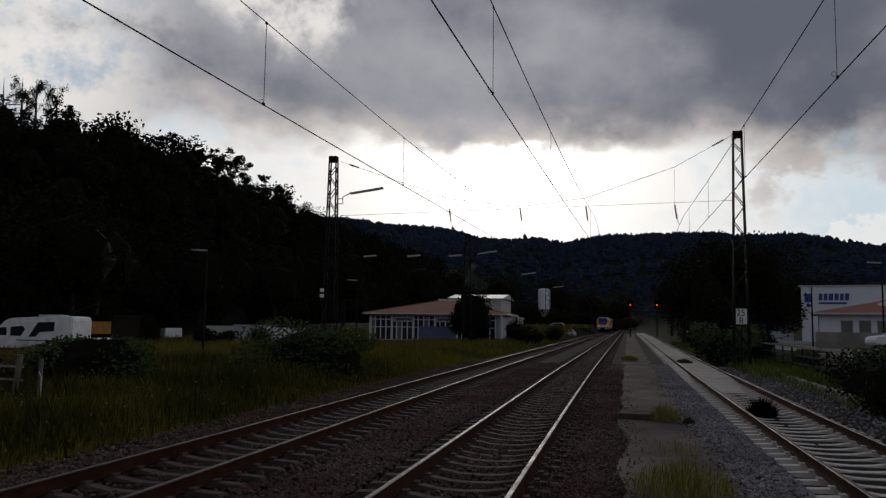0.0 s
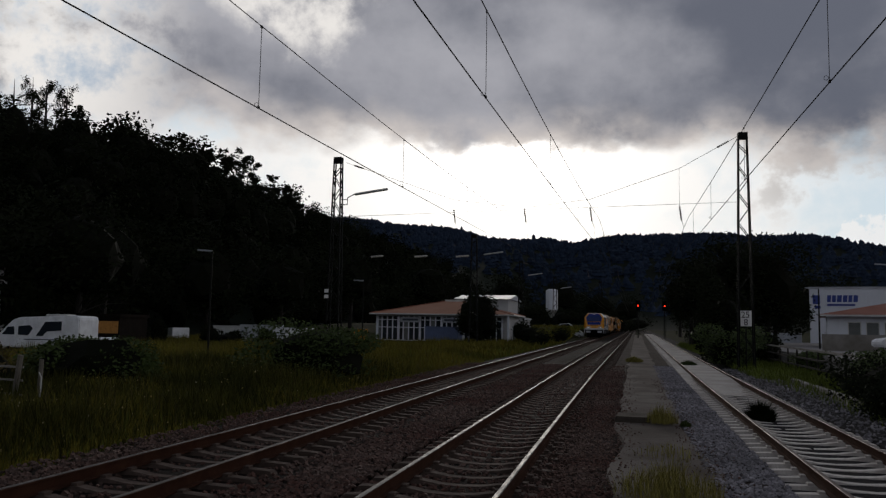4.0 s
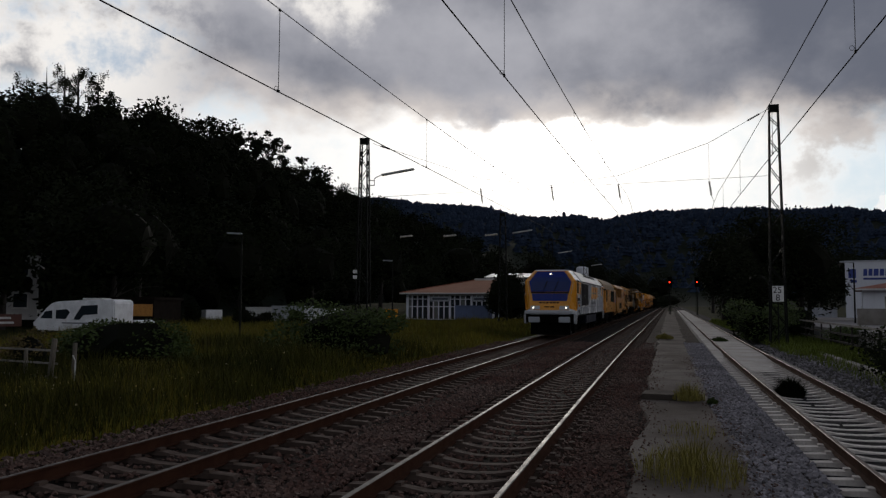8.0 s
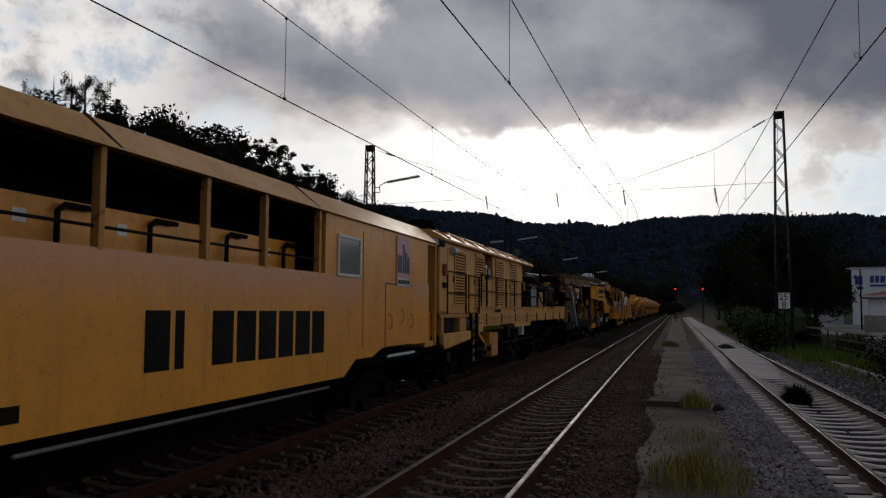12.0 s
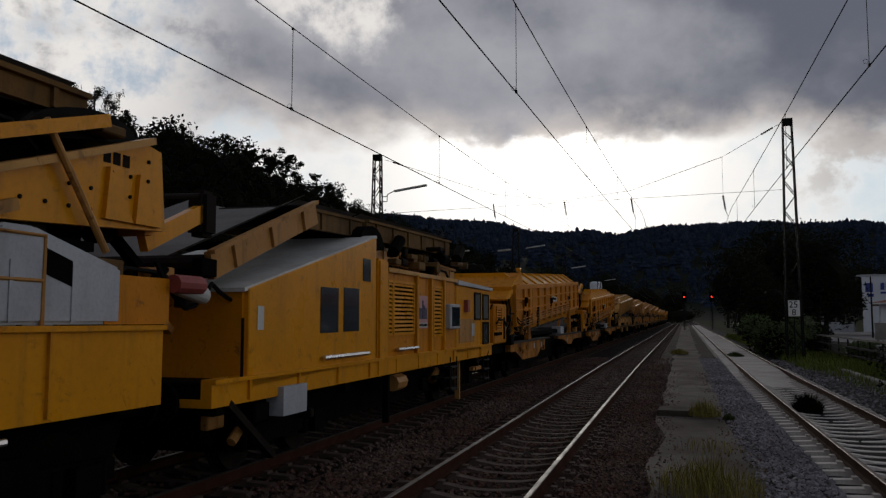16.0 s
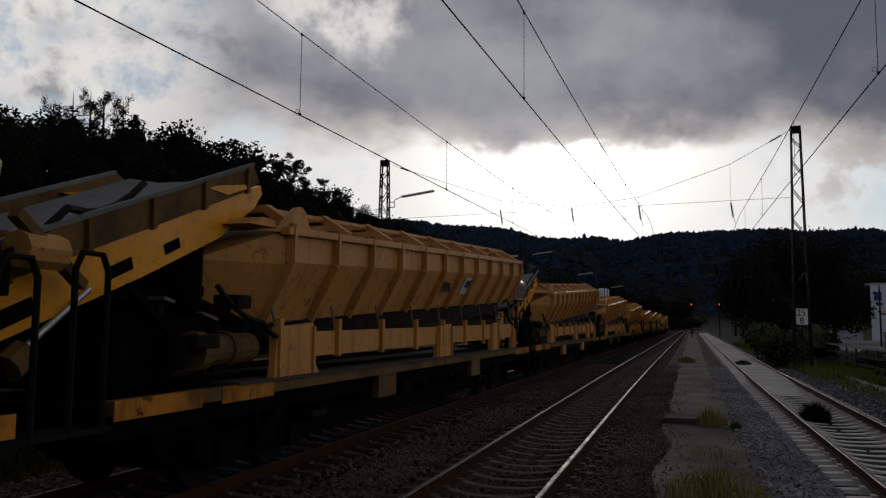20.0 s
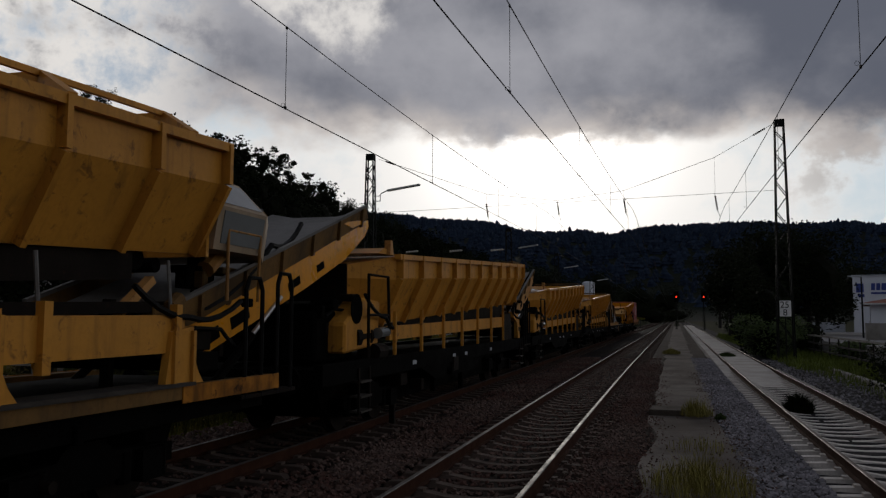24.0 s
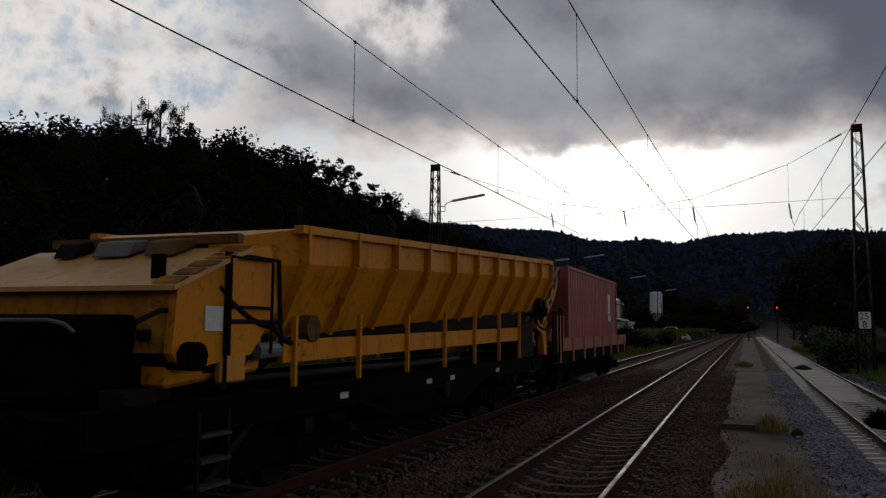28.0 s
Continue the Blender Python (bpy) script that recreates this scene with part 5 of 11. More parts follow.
def pavilion():
    t = thing("pavilion", "glazed single-storey pavilion with an orange-brown hip roof", "building", pose(-30.8, 100, .25))
    W, H = 17.0, 3.3
    bm = bmesh.new()
    box(bm, 0, W, .25, 10, -.3, H)
    part("wall", bm, m_wall2, t)
    bm = bmesh.new()
    eave = [(-.7, -.7), (W + .7, -.7), (W + .7, 10.7), (-.7, 10.7)]
    prism(bm, "z", eave, H, H + .1)
    prism(bm, "z", eave, H + .1, H + 1.9, [(8.3, 4.8), (10.0, 4.8), (10.0, 5.2), (8.3, 5.2)])
    part("roof", bm, m_brown_roof, t)
    bm = bmesh.new()
    for a, b in zip(eave, eave[1:] + eave[:1]):
        bar(bm, (a[0], a[1], H + .02), (b[0], b[1], H + .02), .1, .16)
    part("gutter", bm, m_offwhite, t, "white gutter along the eaves")
    for c, e in zip(eave, [(8.3, 4.8), (10.0, 4.8), (10.0, 5.2), (8.3, 5.2)]):
        bm = bmesh.new()
        bar(bm, (c[0], c[1], H + .12), (e[0], e[1], H + 1.92), .2, .1)
        part("hip_ridge", bm, m_tile_roof, t)
    bm = bmesh.new()
    box(bm, 7.9, 10.3, 4.5, 5.5, H + 1.75, H + 2.05)
    part("roof_vent", bm, m_offwhite, t)
    bm = bmesh.new()
    for i in range(24):
        x = i * .7
        box(bm, x, x + (.26 if i % 4 == 0 else .12), -.04, .14, -.3, H - .15)
    for z in (0, 1.6, 2.55, H - .25):
        box(bm, 0, 16.4, -.02, .12, z, z + .1)
    part("glazing_bar", bm, m_wall, t)
    for a, b in ((3.2, 5.8), (8.6, 12.6)):
        bm = bmesh.new()
        box(bm, a, b, -.16, -.08, 2.3, 2.95)
        sign = part("sign_board", bm, m_greybox, t, "pale sign board without legible writing")
        bm = bmesh.new()
        box(bm, a + .3, b - .3, -.17, -.16, 2.5, 2.75)
        part("lettering", bm, m_slate, sign)
    for i in range(23):
        bm = bmesh.new()
        box(bm, i * .7 + .12, i * .7 + .7, .15, .2, -.2, H - .25)
        part("pane", bm, m_glass if i % 5 else m_pane, t)
    for x in (13.2, 16.9):
        bm = bmesh.new()
        box(bm, x, x + .22, -.62, -.4, -.4, H)
        part("post", bm, m_wall, t)


pavilion()


def box_house(name, label, x, y, w, d, h, roof_h, wall, roof, rows=1, cols=4, turn=0.0):
    t = thing(name, label, "building", pose(x, y, lie(x, y) - .3, 0, 0, turn))
    bm = bmesh.new()
    box(bm, 0, w, 0, d, 0, h)
    part("wall", bm, wall, t)
    bm = bmesh.new()
    if roof_h:
        prism(bm, "x", [(-.5, h), (d + .5, h), (d / 2, h + roof_h)], -.4, w + .4)
    else:
        box(bm, -.15, w + .15, -.15, d + .15, h, h + .25)
    part("roof", bm, roof, t)
    for r in range(rows):
        windows_on(t, 0, [w * (i + .5) / cols - .6 for i in range(cols)], 1.0 + 2.8 * r, 2.3 + 2.8 * r, 1.2, m_offwhite, m_glass)
    return t


box_house("warehouse", "pale grey warehouse behind the pavilion", -26.6, 130, 8.4, 14, 4.9, .9, m_wall2, m_greybox, 1, 3)
box_house("shed", "open-sided shed with a flat roof", -17.5, 116, 3.6, 8, 2.4, 0, m_wall2, m_greybox, 1, 1)
box_house("house", "low pale grey house half hidden under trees", -64.5, 50, 16, 9, 5.6, 0, m_wall2, m_dark, 2, 6, 38)
kiosk = box_house("kiosk", "dark kiosk with an amber sign band", -45.0, 60, 4.6, 4, 2.7, 0, m_dark, m_dark, 0, 1)
bm = bmesh.new()
box(bm, .1, 4.5, -.08, 0, 1.35, 2.35)
part("sign_band", bm, m_ochre, kiosk, "amber sign band without legible writing")


def brown_sign():
    t = thing("direction_sign", "brown direction sign with pale bars on two posts", "sign", pose(-46.3, 50, -.45, 0, 0, 38))
    for x in (-.8, .8):
        bm = bmesh.new()
        rod(bm, (x, .05, 0), (x, .05, 1.7), .04, 8)
        part("post", bm, m_mast, t)
    bm = bmesh.new()
    box(bm, -1.3, 1.3, -.03, 0, .75, 1.65)
    part("panel", bm, m_brown_sign, t)
    for z, w in ((1.3, 1.5), (.95, 1.7)):
        bm = bmesh.new()
        box(bm, -.9, -.9 + w, -.04, -.03, z, z + .16)
        part("lettering", bm, m_offwhite, t)


brown_sign()


def silo():
    t = thing("silo", "pale steel silo on slender legs", "silo", pose(-14.4, 166, lie(-14.4, 166) + 0.2))
    bm = bmesh.new()
    rod(bm, (0, 0, 3.1), (0, 0, 7.0), 1.2, 18)
    rod(bm, (0, 0, 7.0), (0, 0, 7.25), 1.2, 18, .7)
    part("tank", bm, m_wall, t)
    bm = bmesh.new()
    rod(bm, (0, 0, 1.5), (0, 0, 3.1), .25, 18, 1.2)
    part("hopper_cone", bm, m_wall2, t)
    for a in (.8, 2.4, 3.9, 5.5):
        bm = bmesh.new()
        rod(bm, (math.cos(a), math.sin(a), -.2), (math.cos(a), math.sin(a), 3.2), .08, 6)
        part("leg", bm, m_mast, t)


silo()


# ---- parked vehicles ----
def wheel_into(t, x, y, r=.34, w=.22):
    wh = new("wheel")
    wh.parent = t
    bm = bmesh.new()
    rod(bm, (x - w / 2, y, r), (x + w / 2, y, r), r, 16)
    part("tyre", bm, m_rubber, wh)
    bm = bmesh.new()
    rod(bm, (x - w / 2 - .01, y, r), (x + w / 2 + .01, y, r), r * .6, 12)
    part("rim", bm, m_chrome, wh)


def motorhome():
    t = thing("motorhome", "white motorhome with dark tinted windows", "motorhome", pose(-37.4, 52.0, -.42, 0, 0, 90))
    # the body runs along local +y, its nose towards +y; the flank at +x faces away, at -x the line
    bm = bmesh.new()
    prism(bm, "x", [(0, .45), (6.3, .42), (6.9, .6), (6.98, 1.05), (6.5, 1.32), (5.95, 2.0), (5.45, 2.42), (4.9, 2.58), (1.0, 2.76), (.15, 2.72), (0, 2.52)], -1.12, 1.12)
    soften(bm, .07, 2)
    part("body", bm, m_white, t)
    for s in (-1, 1):
        for pts in (((4.95, 1.33), (4.95, 1.95), (4.0, 2.02), (3.75, 1.8), (4.1, 1.29)), ((3.45, 1.26), (2.75, 2.28), (1.4, 2.33), (1.4, 1.68), (2.6, 1.60), (2.9, 1.26))):
            bm = bmesh.new()
            prism(bm, "x", list(pts), min(s * 1.10, s * 1.14), max(s * 1.10, s * 1.14))
            part("side_window", bm, m_glass, t)
        bm = bmesh.new()
        prism(bm, "x", [(5.25, 1.33), (6.3, 1.34), (5.85, 1.88), (5.3, 1.92)], min(s * 1.08, s * 1.135), max(s * 1.08, s * 1.135))
        part("cab_window", bm, m_glass, t)
        bm = bmesh.new()
        box(bm, s * 1.135 - .01, s * 1.135 + .01, 1.2, 4.4, .98, 1.05)
        part("trim_strip", bm, m_slate, t)
        for y in (1.3, 6.0):
            wheel_into(t, s * 1.0, y)
    bm = bmesh.new()
    prism(bm, "x", [(6.5, 1.36), (6.56, 1.38), (6.03, 2.03), (5.96, 2.01)], -.95, .95)
    part("windscreen", bm, m_glass, t)
    bm = bmesh.new()
    box(bm, -.5, .5, 1.5, 3.2, 2.72, 2.84)
    part("roof_hatch", bm, m_offwhite, t)
    bm = bmesh.new()
    box(bm, -1.0, 1.0, -.06, .01, .5, .75)
    part("bumper", bm, m_greybox, t)


motorhome()


def car(x, y, turn, paint, label, z=None, van=False):
    t = thing("van" if van else "car", label, "van" if van else "car", pose(x, y, lie(x, y) if z is None else z, 0, 0, turn))
    h = 1.0 if not van else 1.25
    bm = bmesh.new()
    prism(bm, "x", [(0, .35), (4.3, .35), (4.4, .6), (4.25, .85), (3.2, .95), (2.5, .95 + .55 * h), (.9, 1.0 + .55 * h), (.15, .98), (0, .7)] if not van else [(0, .35), (5.0, .35), (5.1, 1.0), (4.4, 1.2), (3.8, 2.1), (0, 2.15)], -.88, .88)
    soften(bm, .06, 2)
    part("body", bm, paint, t)
    for s in (-1, 1):
        bm = bmesh.new()
        prism(bm, "x", [(.55, 1.0), (3.0, 1.0), (2.42, 1.42), (1.0, 1.45)] if not van else [(3.2, 1.2), (4.2, 1.25), (3.7, 1.95), (3.2, 1.95)], s * .86, s * .9)
        part("side_window", bm, m_glass, t)
        for yy in (.8, 3.5):
            wheel_into(t, s * .8, yy, .32)
    bm = bmesh.new()
    if van:
        prism(bm, "x", [(4.42, 1.25), (4.5, 1.25), (3.9, 2.02), (3.84, 2.0)], -.75, .75)
    else:
        prism(bm, "x", [(3.2, .98), (3.28, .98), (2.6, 1.44), (2.52, 1.42)], -.75, .75)
    part("windscreen", bm, m_glass, t)
    return t


car(-36.3, 54, 80, m_white, "white estate car parked beside the motorhome", z=-.75)
car(-48, 60, 60, m_slate, "dark car parked in the yard")
car(-7.2, 150, 92, m_white, "white car parked beyond the silo")
car(-9.4, 158, 95, m_white, "white car parked beyond the silo")
car(-46.5, 80, 40, m_white, "small white van parked in the yard", van=True, z=-.7)
car(19.5, 55, 95, m_white, "white car parked in the paved yard", z=.85)


def crate(name, label, x, y, w, d, h, material, category, turn=0.0):
    t = thing(name, label, category, pose(x, y, lie(x, y) - .05, 0, 0, turn))
    bm = bmesh.new()
    box(bm, 0, w, 0, d, .12, h)
    soften(bm, .03, 1)
    part("body", bm, material, t)
    bm = bmesh.new()
    for i in range(int(w / .6)):
        box(bm, .25 + i * .6, .33 + i * .6, -.03, 0, .2, h - .1)
    box(bm, -.02, w + .02, -.035, d, h - .08, h + .03)
    part("rib", bm, material, t)
    bm = bmesh.new()
    box(bm, .1, w - .1, .1, d - .1, 0, .12)
    part("skid", bm, m_dark, t)


crate("container", "pale storage container in the yard", -38.4, 72, 3.4, 2.4, 1.75, m_offwhite, "container")
crate("flatbed_body", "grey-green truck body parked in the yard", -34.6, 70, 3.3, 2.3, 1.95, m_greybox, "truck body")
crate("container", "low white container in the yard", -31.4, 72, 2.3, 2.3, 1.65, m_white, "container")
for i, (bx, by, br, bh) in enumerate(((-36.4, 68, .9, 1.7), (-34.2, 67, 1.2, 1.2), (-31.0, 68, .8, 1.5), (-40.5, 66, .8, 2.2), (-43.5, 68, .9, 1.6))):
    bush(bx, by, br, bh, m_leaf_dark, "dark shrub in front of the parked containers", n=1500, leaf=.1, seed=170 + i, core=.8)
crate("bin", "yellow waste skip beside the pavilion", -30.4, 90, 1.2, 1.6, 1.5, m_yellow, "skip")
crate("covered_trailer", "trailer with a blue-grey tarpaulin", -22.9, 94, 4.0, 2.2, 1.9, m_carblue, "trailer")


# ---- the work train ----
# A vehicle's own space: y runs back from its front end, x = +1.5 is the flank towards the path, z = 0 the rail head.
SPEED = 20.8
TRAIN = []


def vehicle(name, label, category, u):
    v = thing(name, label, category, group="vehicles of the work train")
    TRAIN.append((v, u))
    return v


def wheel_mesh():
    bm = bmesh.new()
    rod(bm, (.66, 0, 0), (.80, 0, 0), .45, 20)
    rod(bm, (.63, 0, 0), (.67, 0, 0), .485, 20)
    rod(bm, (.80, 0, 0), (.84, 0, 0), .17, 12)
    rod(bm, (-.80, 0, 0), (-.66, 0, 0), .45, 20)
    rod(bm, (-.67, 0, 0), (-.63, 0, 0), .485, 20)
    rod(bm, (-.7, 0, 0), (.7, 0, 0), .08, 8)
    return mesh_of("wheelset", bm, m_dark)


def bogie_mesh(base):
    bm = bmesh.new()
    for s in (-1, 1):
        x0, x1 = (s * .95, s * 1.09)
        b = base / 2
        prism(bm, "x", [(-b - .5, .42), (-b - .5, .62), (-b * .45, .66), (-.25, .80), (.25, .80), (b * .45, .66), (b + .5, .62), (b + .5, .42), (b - .2, .42), (.3, .34), (-.3, .34), (-b + .2, .42)], min(x0, x1), max(x0, x1))
        for y in (-b, b):
            box(bm, min(s * 1.0, s * 1.2), max(s * 1.0, s * 1.2), y - .17, y + .17, .3, .62)
            for d in (-.3, .3):
                rod(bm, (s * 1.06, y + d, .3), (s * 1.06, y + d, .62), .08, 8)
    box(bm, -1.0, 1.0, -.25, .25, .5, .72)
    return mesh_of("bogie_frame", bm, m_black)


ME_WHEEL = wheel_mesh()
ME_BOGIE, ME_BOGIE_LONG = bogie_mesh(1.8), bogie_mesh(3.6)


def bogie(v, y, axles=2):
    b = 1.8 if axles == 2 else 3.6
    f = piece("bogie_frame", ME_BOGIE if axles == 2 else ME_BOGIE_LONG, v, pose(0, y, 0))
    for i in range(axles):
        piece("wheelset", ME_WHEEL, f, pose(0, -b / 2 + b * i / (axles - 1), .46))


def buffers(v, y, way):
    for s in (-1, 1):
        bm = bmesh.new()
        rod(bm, (s * .875, y - way * .45, 1.05), (s * .875, y, 1.05), .11, 10)
        rod(bm, (s * .875, y, 1.05), (s * .875, y + way * .06, 1.05), .24, 14)
        part("buffer", bm, m_black, v)
    bm = bmesh.new()
    rod(bm, (0, y - way * .5, .95), (0, y + way * .2, .9), .06, 8)
    box(bm, -.12, .12, min(y - way * .3, y), max(y - way * .3, y), .8, 1.05)
    part("coupling", bm, m_black, v)


def steps(v, y, x=1.36, z0=.35, z1=1.15, w=.5, m=None):
    for d in (-w / 2, w / 2):
        bm = bmesh.new()
        bar(bm, (x, y + d, z0 - .03), (x, y + d, z1), .03, .05, (0, 1, 0))
        part("step_frame", bm, m or m_dark, v)
    k = 3
    for i in range(k):
        z = z0 + (z1 - z0) * i / k
        bm = bmesh.new()
        box(bm, x - .16, x + .05, y - w / 2, y + w / 2, z, z + .035)
        part("step", bm, m_tread if m is None else m, v)


def handrail(v, pts, r=.022, m=None):
    bm = bmesh.new()
    pipe(bm, pts, r, 6)
    part("handrail", bm, m or m_tan, v)


def railing(v, x, y0, y1, z, h=1.0, m=None):
    m = m or m_tan
    handrail(v, [(x, y0, z), (x, y0, z + h), (x, y1, z + h), (x, y1, z)], .022, m)
    bm = bmesh.new()
    rod(bm, (x, y0, z + h * .5), (x, y1, z + h * .5), .018, 6)
    k = max(int((y1 - y0) / 1.3), 1)
    for i in range(1, k):
        rod(bm, (x, y0 + (y1 - y0) * i / k, z), (x, y0 + (y1 - y0) * i / k, z + h), .018, 6)
    part("railing_bar", bm, m, v)


def louvre(v, x, y0, y1, z0, z1, m, n=14):
    bm = bmesh.new()
    box(bm, x - .02, x, y0, y1, z0, z1)
    part("louvre_back", bm, m_black, v)
    bm = bmesh.new()
    for a, b, c, d in ((y0 - .05, y0, z0 - .05, z1 + .05), (y1, y1 + .05, z0 - .05, z1 + .05), (y0, y1, z0 - .05, z0), (y0, y1, z1, z1 + .05)):
        box(bm, x - .02, x + .035, a, b, c, d)
    part("louvre_frame", bm, m, v)
    bm = bmesh.new()
    for i in range(n):
        z = z0 + (z1 - z0) * (i + .3) / n
        prism(bm, "y", [(x, z + .5 * (z1 - z0) / n), (x + .03, z), (x + .034, z + .012), (x + .006, z + .5 * (z1 - z0) / n + .012)], y0, y1)
    part("louvre_slat", bm, m, v)


def framed_window(v, x, y0, y1, z0, z1, frame_m, glass, bar_at=None, r=.05):
    bm = bmesh.new()
    for a, b, c, d in ((y0 - r, y0, z0 - r, z1 + r), (y1, y1 + r, z0 - r, z1 + r), (y0, y1, z0 - r, z0), (y0, y1, z1, z1 + r)):
        box(bm, x - .02, x + .03, a, b, c, d)
    if bar_at:
        box(bm, x - .01, x + .025, y0, y1, bar_at - .02, bar_at + .02)
    soften(bm, .008, 1)
    w = part("window_frame", bm, frame_m, v)
    bm = bmesh.new()
    box(bm, x - .02, x + .012, y0, y1, z0, z1)
    part("pane", bm, glass, w)
    return w


def logo_plate(v, x, y, z, w, h):
    """A pink plate with a dark emblem and a line of illegible lettering."""
    bm = bmesh.new()
    box(bm, x, x + .012, y, y + w, z, z + h)
    p = part("emblem_plate", bm, m_logo_pink, v, "faded pink plate with a dark emblem")
    bm = bmesh.new()
    for a, b, c, d in ((.05, .35, .28, .62), (.42, .52, .28, .85), (.58, .70, .28, .70), (.76, .88, .28, .62), (.42, .88, .28, .36)):
        box(bm, x + .012, x + .02, y + a * w, y + b * w, z + c * h, z + d * h)
    part("emblem", bm, m_logo_navy, p)
    bm = bmesh.new()
    box(bm, x + .012, x + .018, y + .04 * w, y + .96 * w, z + .03 * h, z + .17 * h)
    part("lettering_strip", bm, m_offwhite, p)
    bm = bmesh.new()
    for i in range(6):
        box(bm, x + .018, x + .023, y + (.08 + .145 * i) * w, y + (.18 + .145 * i) * w, z + .06 * h, z + .14 * h)
    part("lettering", bm, m_ink, p)


def bars(v, x, y, z, widths, h, m, gap=.06, slant=0.0, name="lettering", label=""):
    """Lettering that is not spelt out: plain bars of its size and colour."""
    bm = bmesh.new()
    for w in widths:
        prism(bm, "x", [(y, z), (y + w, z), (y + w + slant * h, z + h), (y + slant * h, z + h)], x, x + .006)
        y += w + gap
    part(name, bm, m, v, label)


def hose(v, pts, r=.03, m=None):
    """A sagging hose through the points."""
    out = []
    for a, b in zip(pts, pts[1:]):
        a, b = Vector(a), Vector(b)
        for i in range(5):
            f = i / 5
            out.append(a.lerp(b, f) - Vector((0, 0, .35 * (a - b).length * f * (1 - f))))
    out.append(Vector(pts[-1]))
    bm = bmesh.new()
    pipe(bm, out, r, 5)
    part("hose", bm, m or m_rubber, v)


def ram(v, p, q, r=.06):
    p, q = Vector(p), Vector(q)
    bm = bmesh.new()
    rod(bm, p, p.lerp(q, .6), r, 8)
    part("hydraulic_cylinder", bm, m_black, v)
    bm = bmesh.new()
    rod(bm, p.lerp(q, .58), q, r * .55, 8)
    part("piston_rod", bm, m_chrome, v)


def clutter(v, y0, y1, z0, z1, x0, x1, n, seed, mats):
    """Machine parts packed between y0 and y1: housings, pumps, tubes and brackets, each of its own."""
    rng = random.Random(seed)
    for i in range(n):
        y, z, x = rng.uniform(y0, y1), rng.uniform(z0, z1), rng.uniform(x0, x1)
        m = rng.choice(mats)
        bm = bmesh.new()
        k = rng.random()
        if k < .4:
            a, b, c = rng.uniform(.08, .35), rng.uniform(.1, .5), rng.uniform(.08, .35)
            box(bm, x - a / 2, x + a / 2, y - b / 2, y + b / 2, z - c / 2, z + c / 2)
            soften(bm, .015, 1)
            part("housing", bm, m, v)
        elif k < .65:
            l = rng.uniform(.2, .6)
            q = rng.choice(((l, 0, 0), (0, l, 0), (0, l * .7, l * .5)))
            rod(bm, (x - q[0] / 2, y - q[1] / 2, z - q[2] / 2), (x + q[0] / 2, y + q[1] / 2, z + q[2] / 2), rng.uniform(.05, .16), 9)
            part("pump", bm, m, v)
        elif k < .85:
            l = rng.uniform(.4, 1.4)
            t = rng.choice((0, 0, .6, -.6, 1.57))
            bar(bm, (x, y - l / 2 * math.cos(t), z - l / 2 * math.sin(t)), (x, y + l / 2 * math.cos(t), z + l / 2 * math.sin(t)), .09, .11, (1, 0, 0))
            part("bracket", bm, m, v)
        else:
            l = rng.uniform(.5, 1.5)
            pipe(bm, [(x, y - l / 2, z), (x, y - l / 4, z + .12), (x, y + l / 4, z + .1), (x, y + l / 2, z - .1)], .028, 5)
            part("pipe", bm, m_rubber, v)


def loft(bm, rings):
    """Skin rings of equal length, closed at both ends."""
    vs = [[bm.verts.new(p) for p in r] for r in rings]
    k = len(vs[0])
    bm.faces.new(vs[0])
    bm.faces.new(vs[-1][::-1])
    for a, b in zip(vs, vs[1:]):
        for i in range(k):
            bm.faces.new((a[i], b[i], b[(i + 1) % k], a[(i + 1) % k]))


def nose_y(z):
    return .03 + .20 * max(z - 1.5, 0) + .20 * max(z - 3.2, 0)


def front_plate(bm, pts, out=.012, thick=.03):
    """A plate on the sloping nose, drawn by points (x, z)."""
    a = [bm.verts.new((x, nose_y(z) - out, z)) for x, z in pts]
    b = [bm.verts.new((x, nose_y(z) - out + thick, z)) for x, z in pts]
    bm.faces.new(a)
    bm.faces.new(b[::-1])
    k = len(pts)
    for i in range(k):
        bm.faces.new((a[i], b[i], b[(i + 1) % k], a[(i + 1) % k]))


def rounded(y0, y1, z0, z1, r, n=4):
    """Outline of a panel with rounded corners."""
    pts = []
    for cy, cz, a in ((y1 - r, z0 + r, -90), (y1 - r, z1 - r, 0), (y0 + r, z1 - r, 90), (y0 + r, z0 + r, 180)):
        pts += [(cy + r * math.cos(radians(a + 90 * i / n)), cz + r * math.sin(radians(a + 90 * i / n))) for i in range(n + 1)]
    return pts


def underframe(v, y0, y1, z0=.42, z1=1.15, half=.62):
    """A made-up black block for brake gear, tanks, sills and the shade below a vehicle."""
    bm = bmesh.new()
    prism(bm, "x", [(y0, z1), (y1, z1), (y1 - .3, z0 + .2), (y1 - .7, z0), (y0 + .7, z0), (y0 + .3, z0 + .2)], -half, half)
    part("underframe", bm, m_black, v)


def lower_roof(v, above, k):
    """Flatten all of a vehicle's parts over a height."""
    for ob in v.children_recursive:
        if ob.type == "MESH":
            for q in ob.data.vertices:
                if q.co.z > above:
                    q.co.z = above + (q.co.z - above) * k


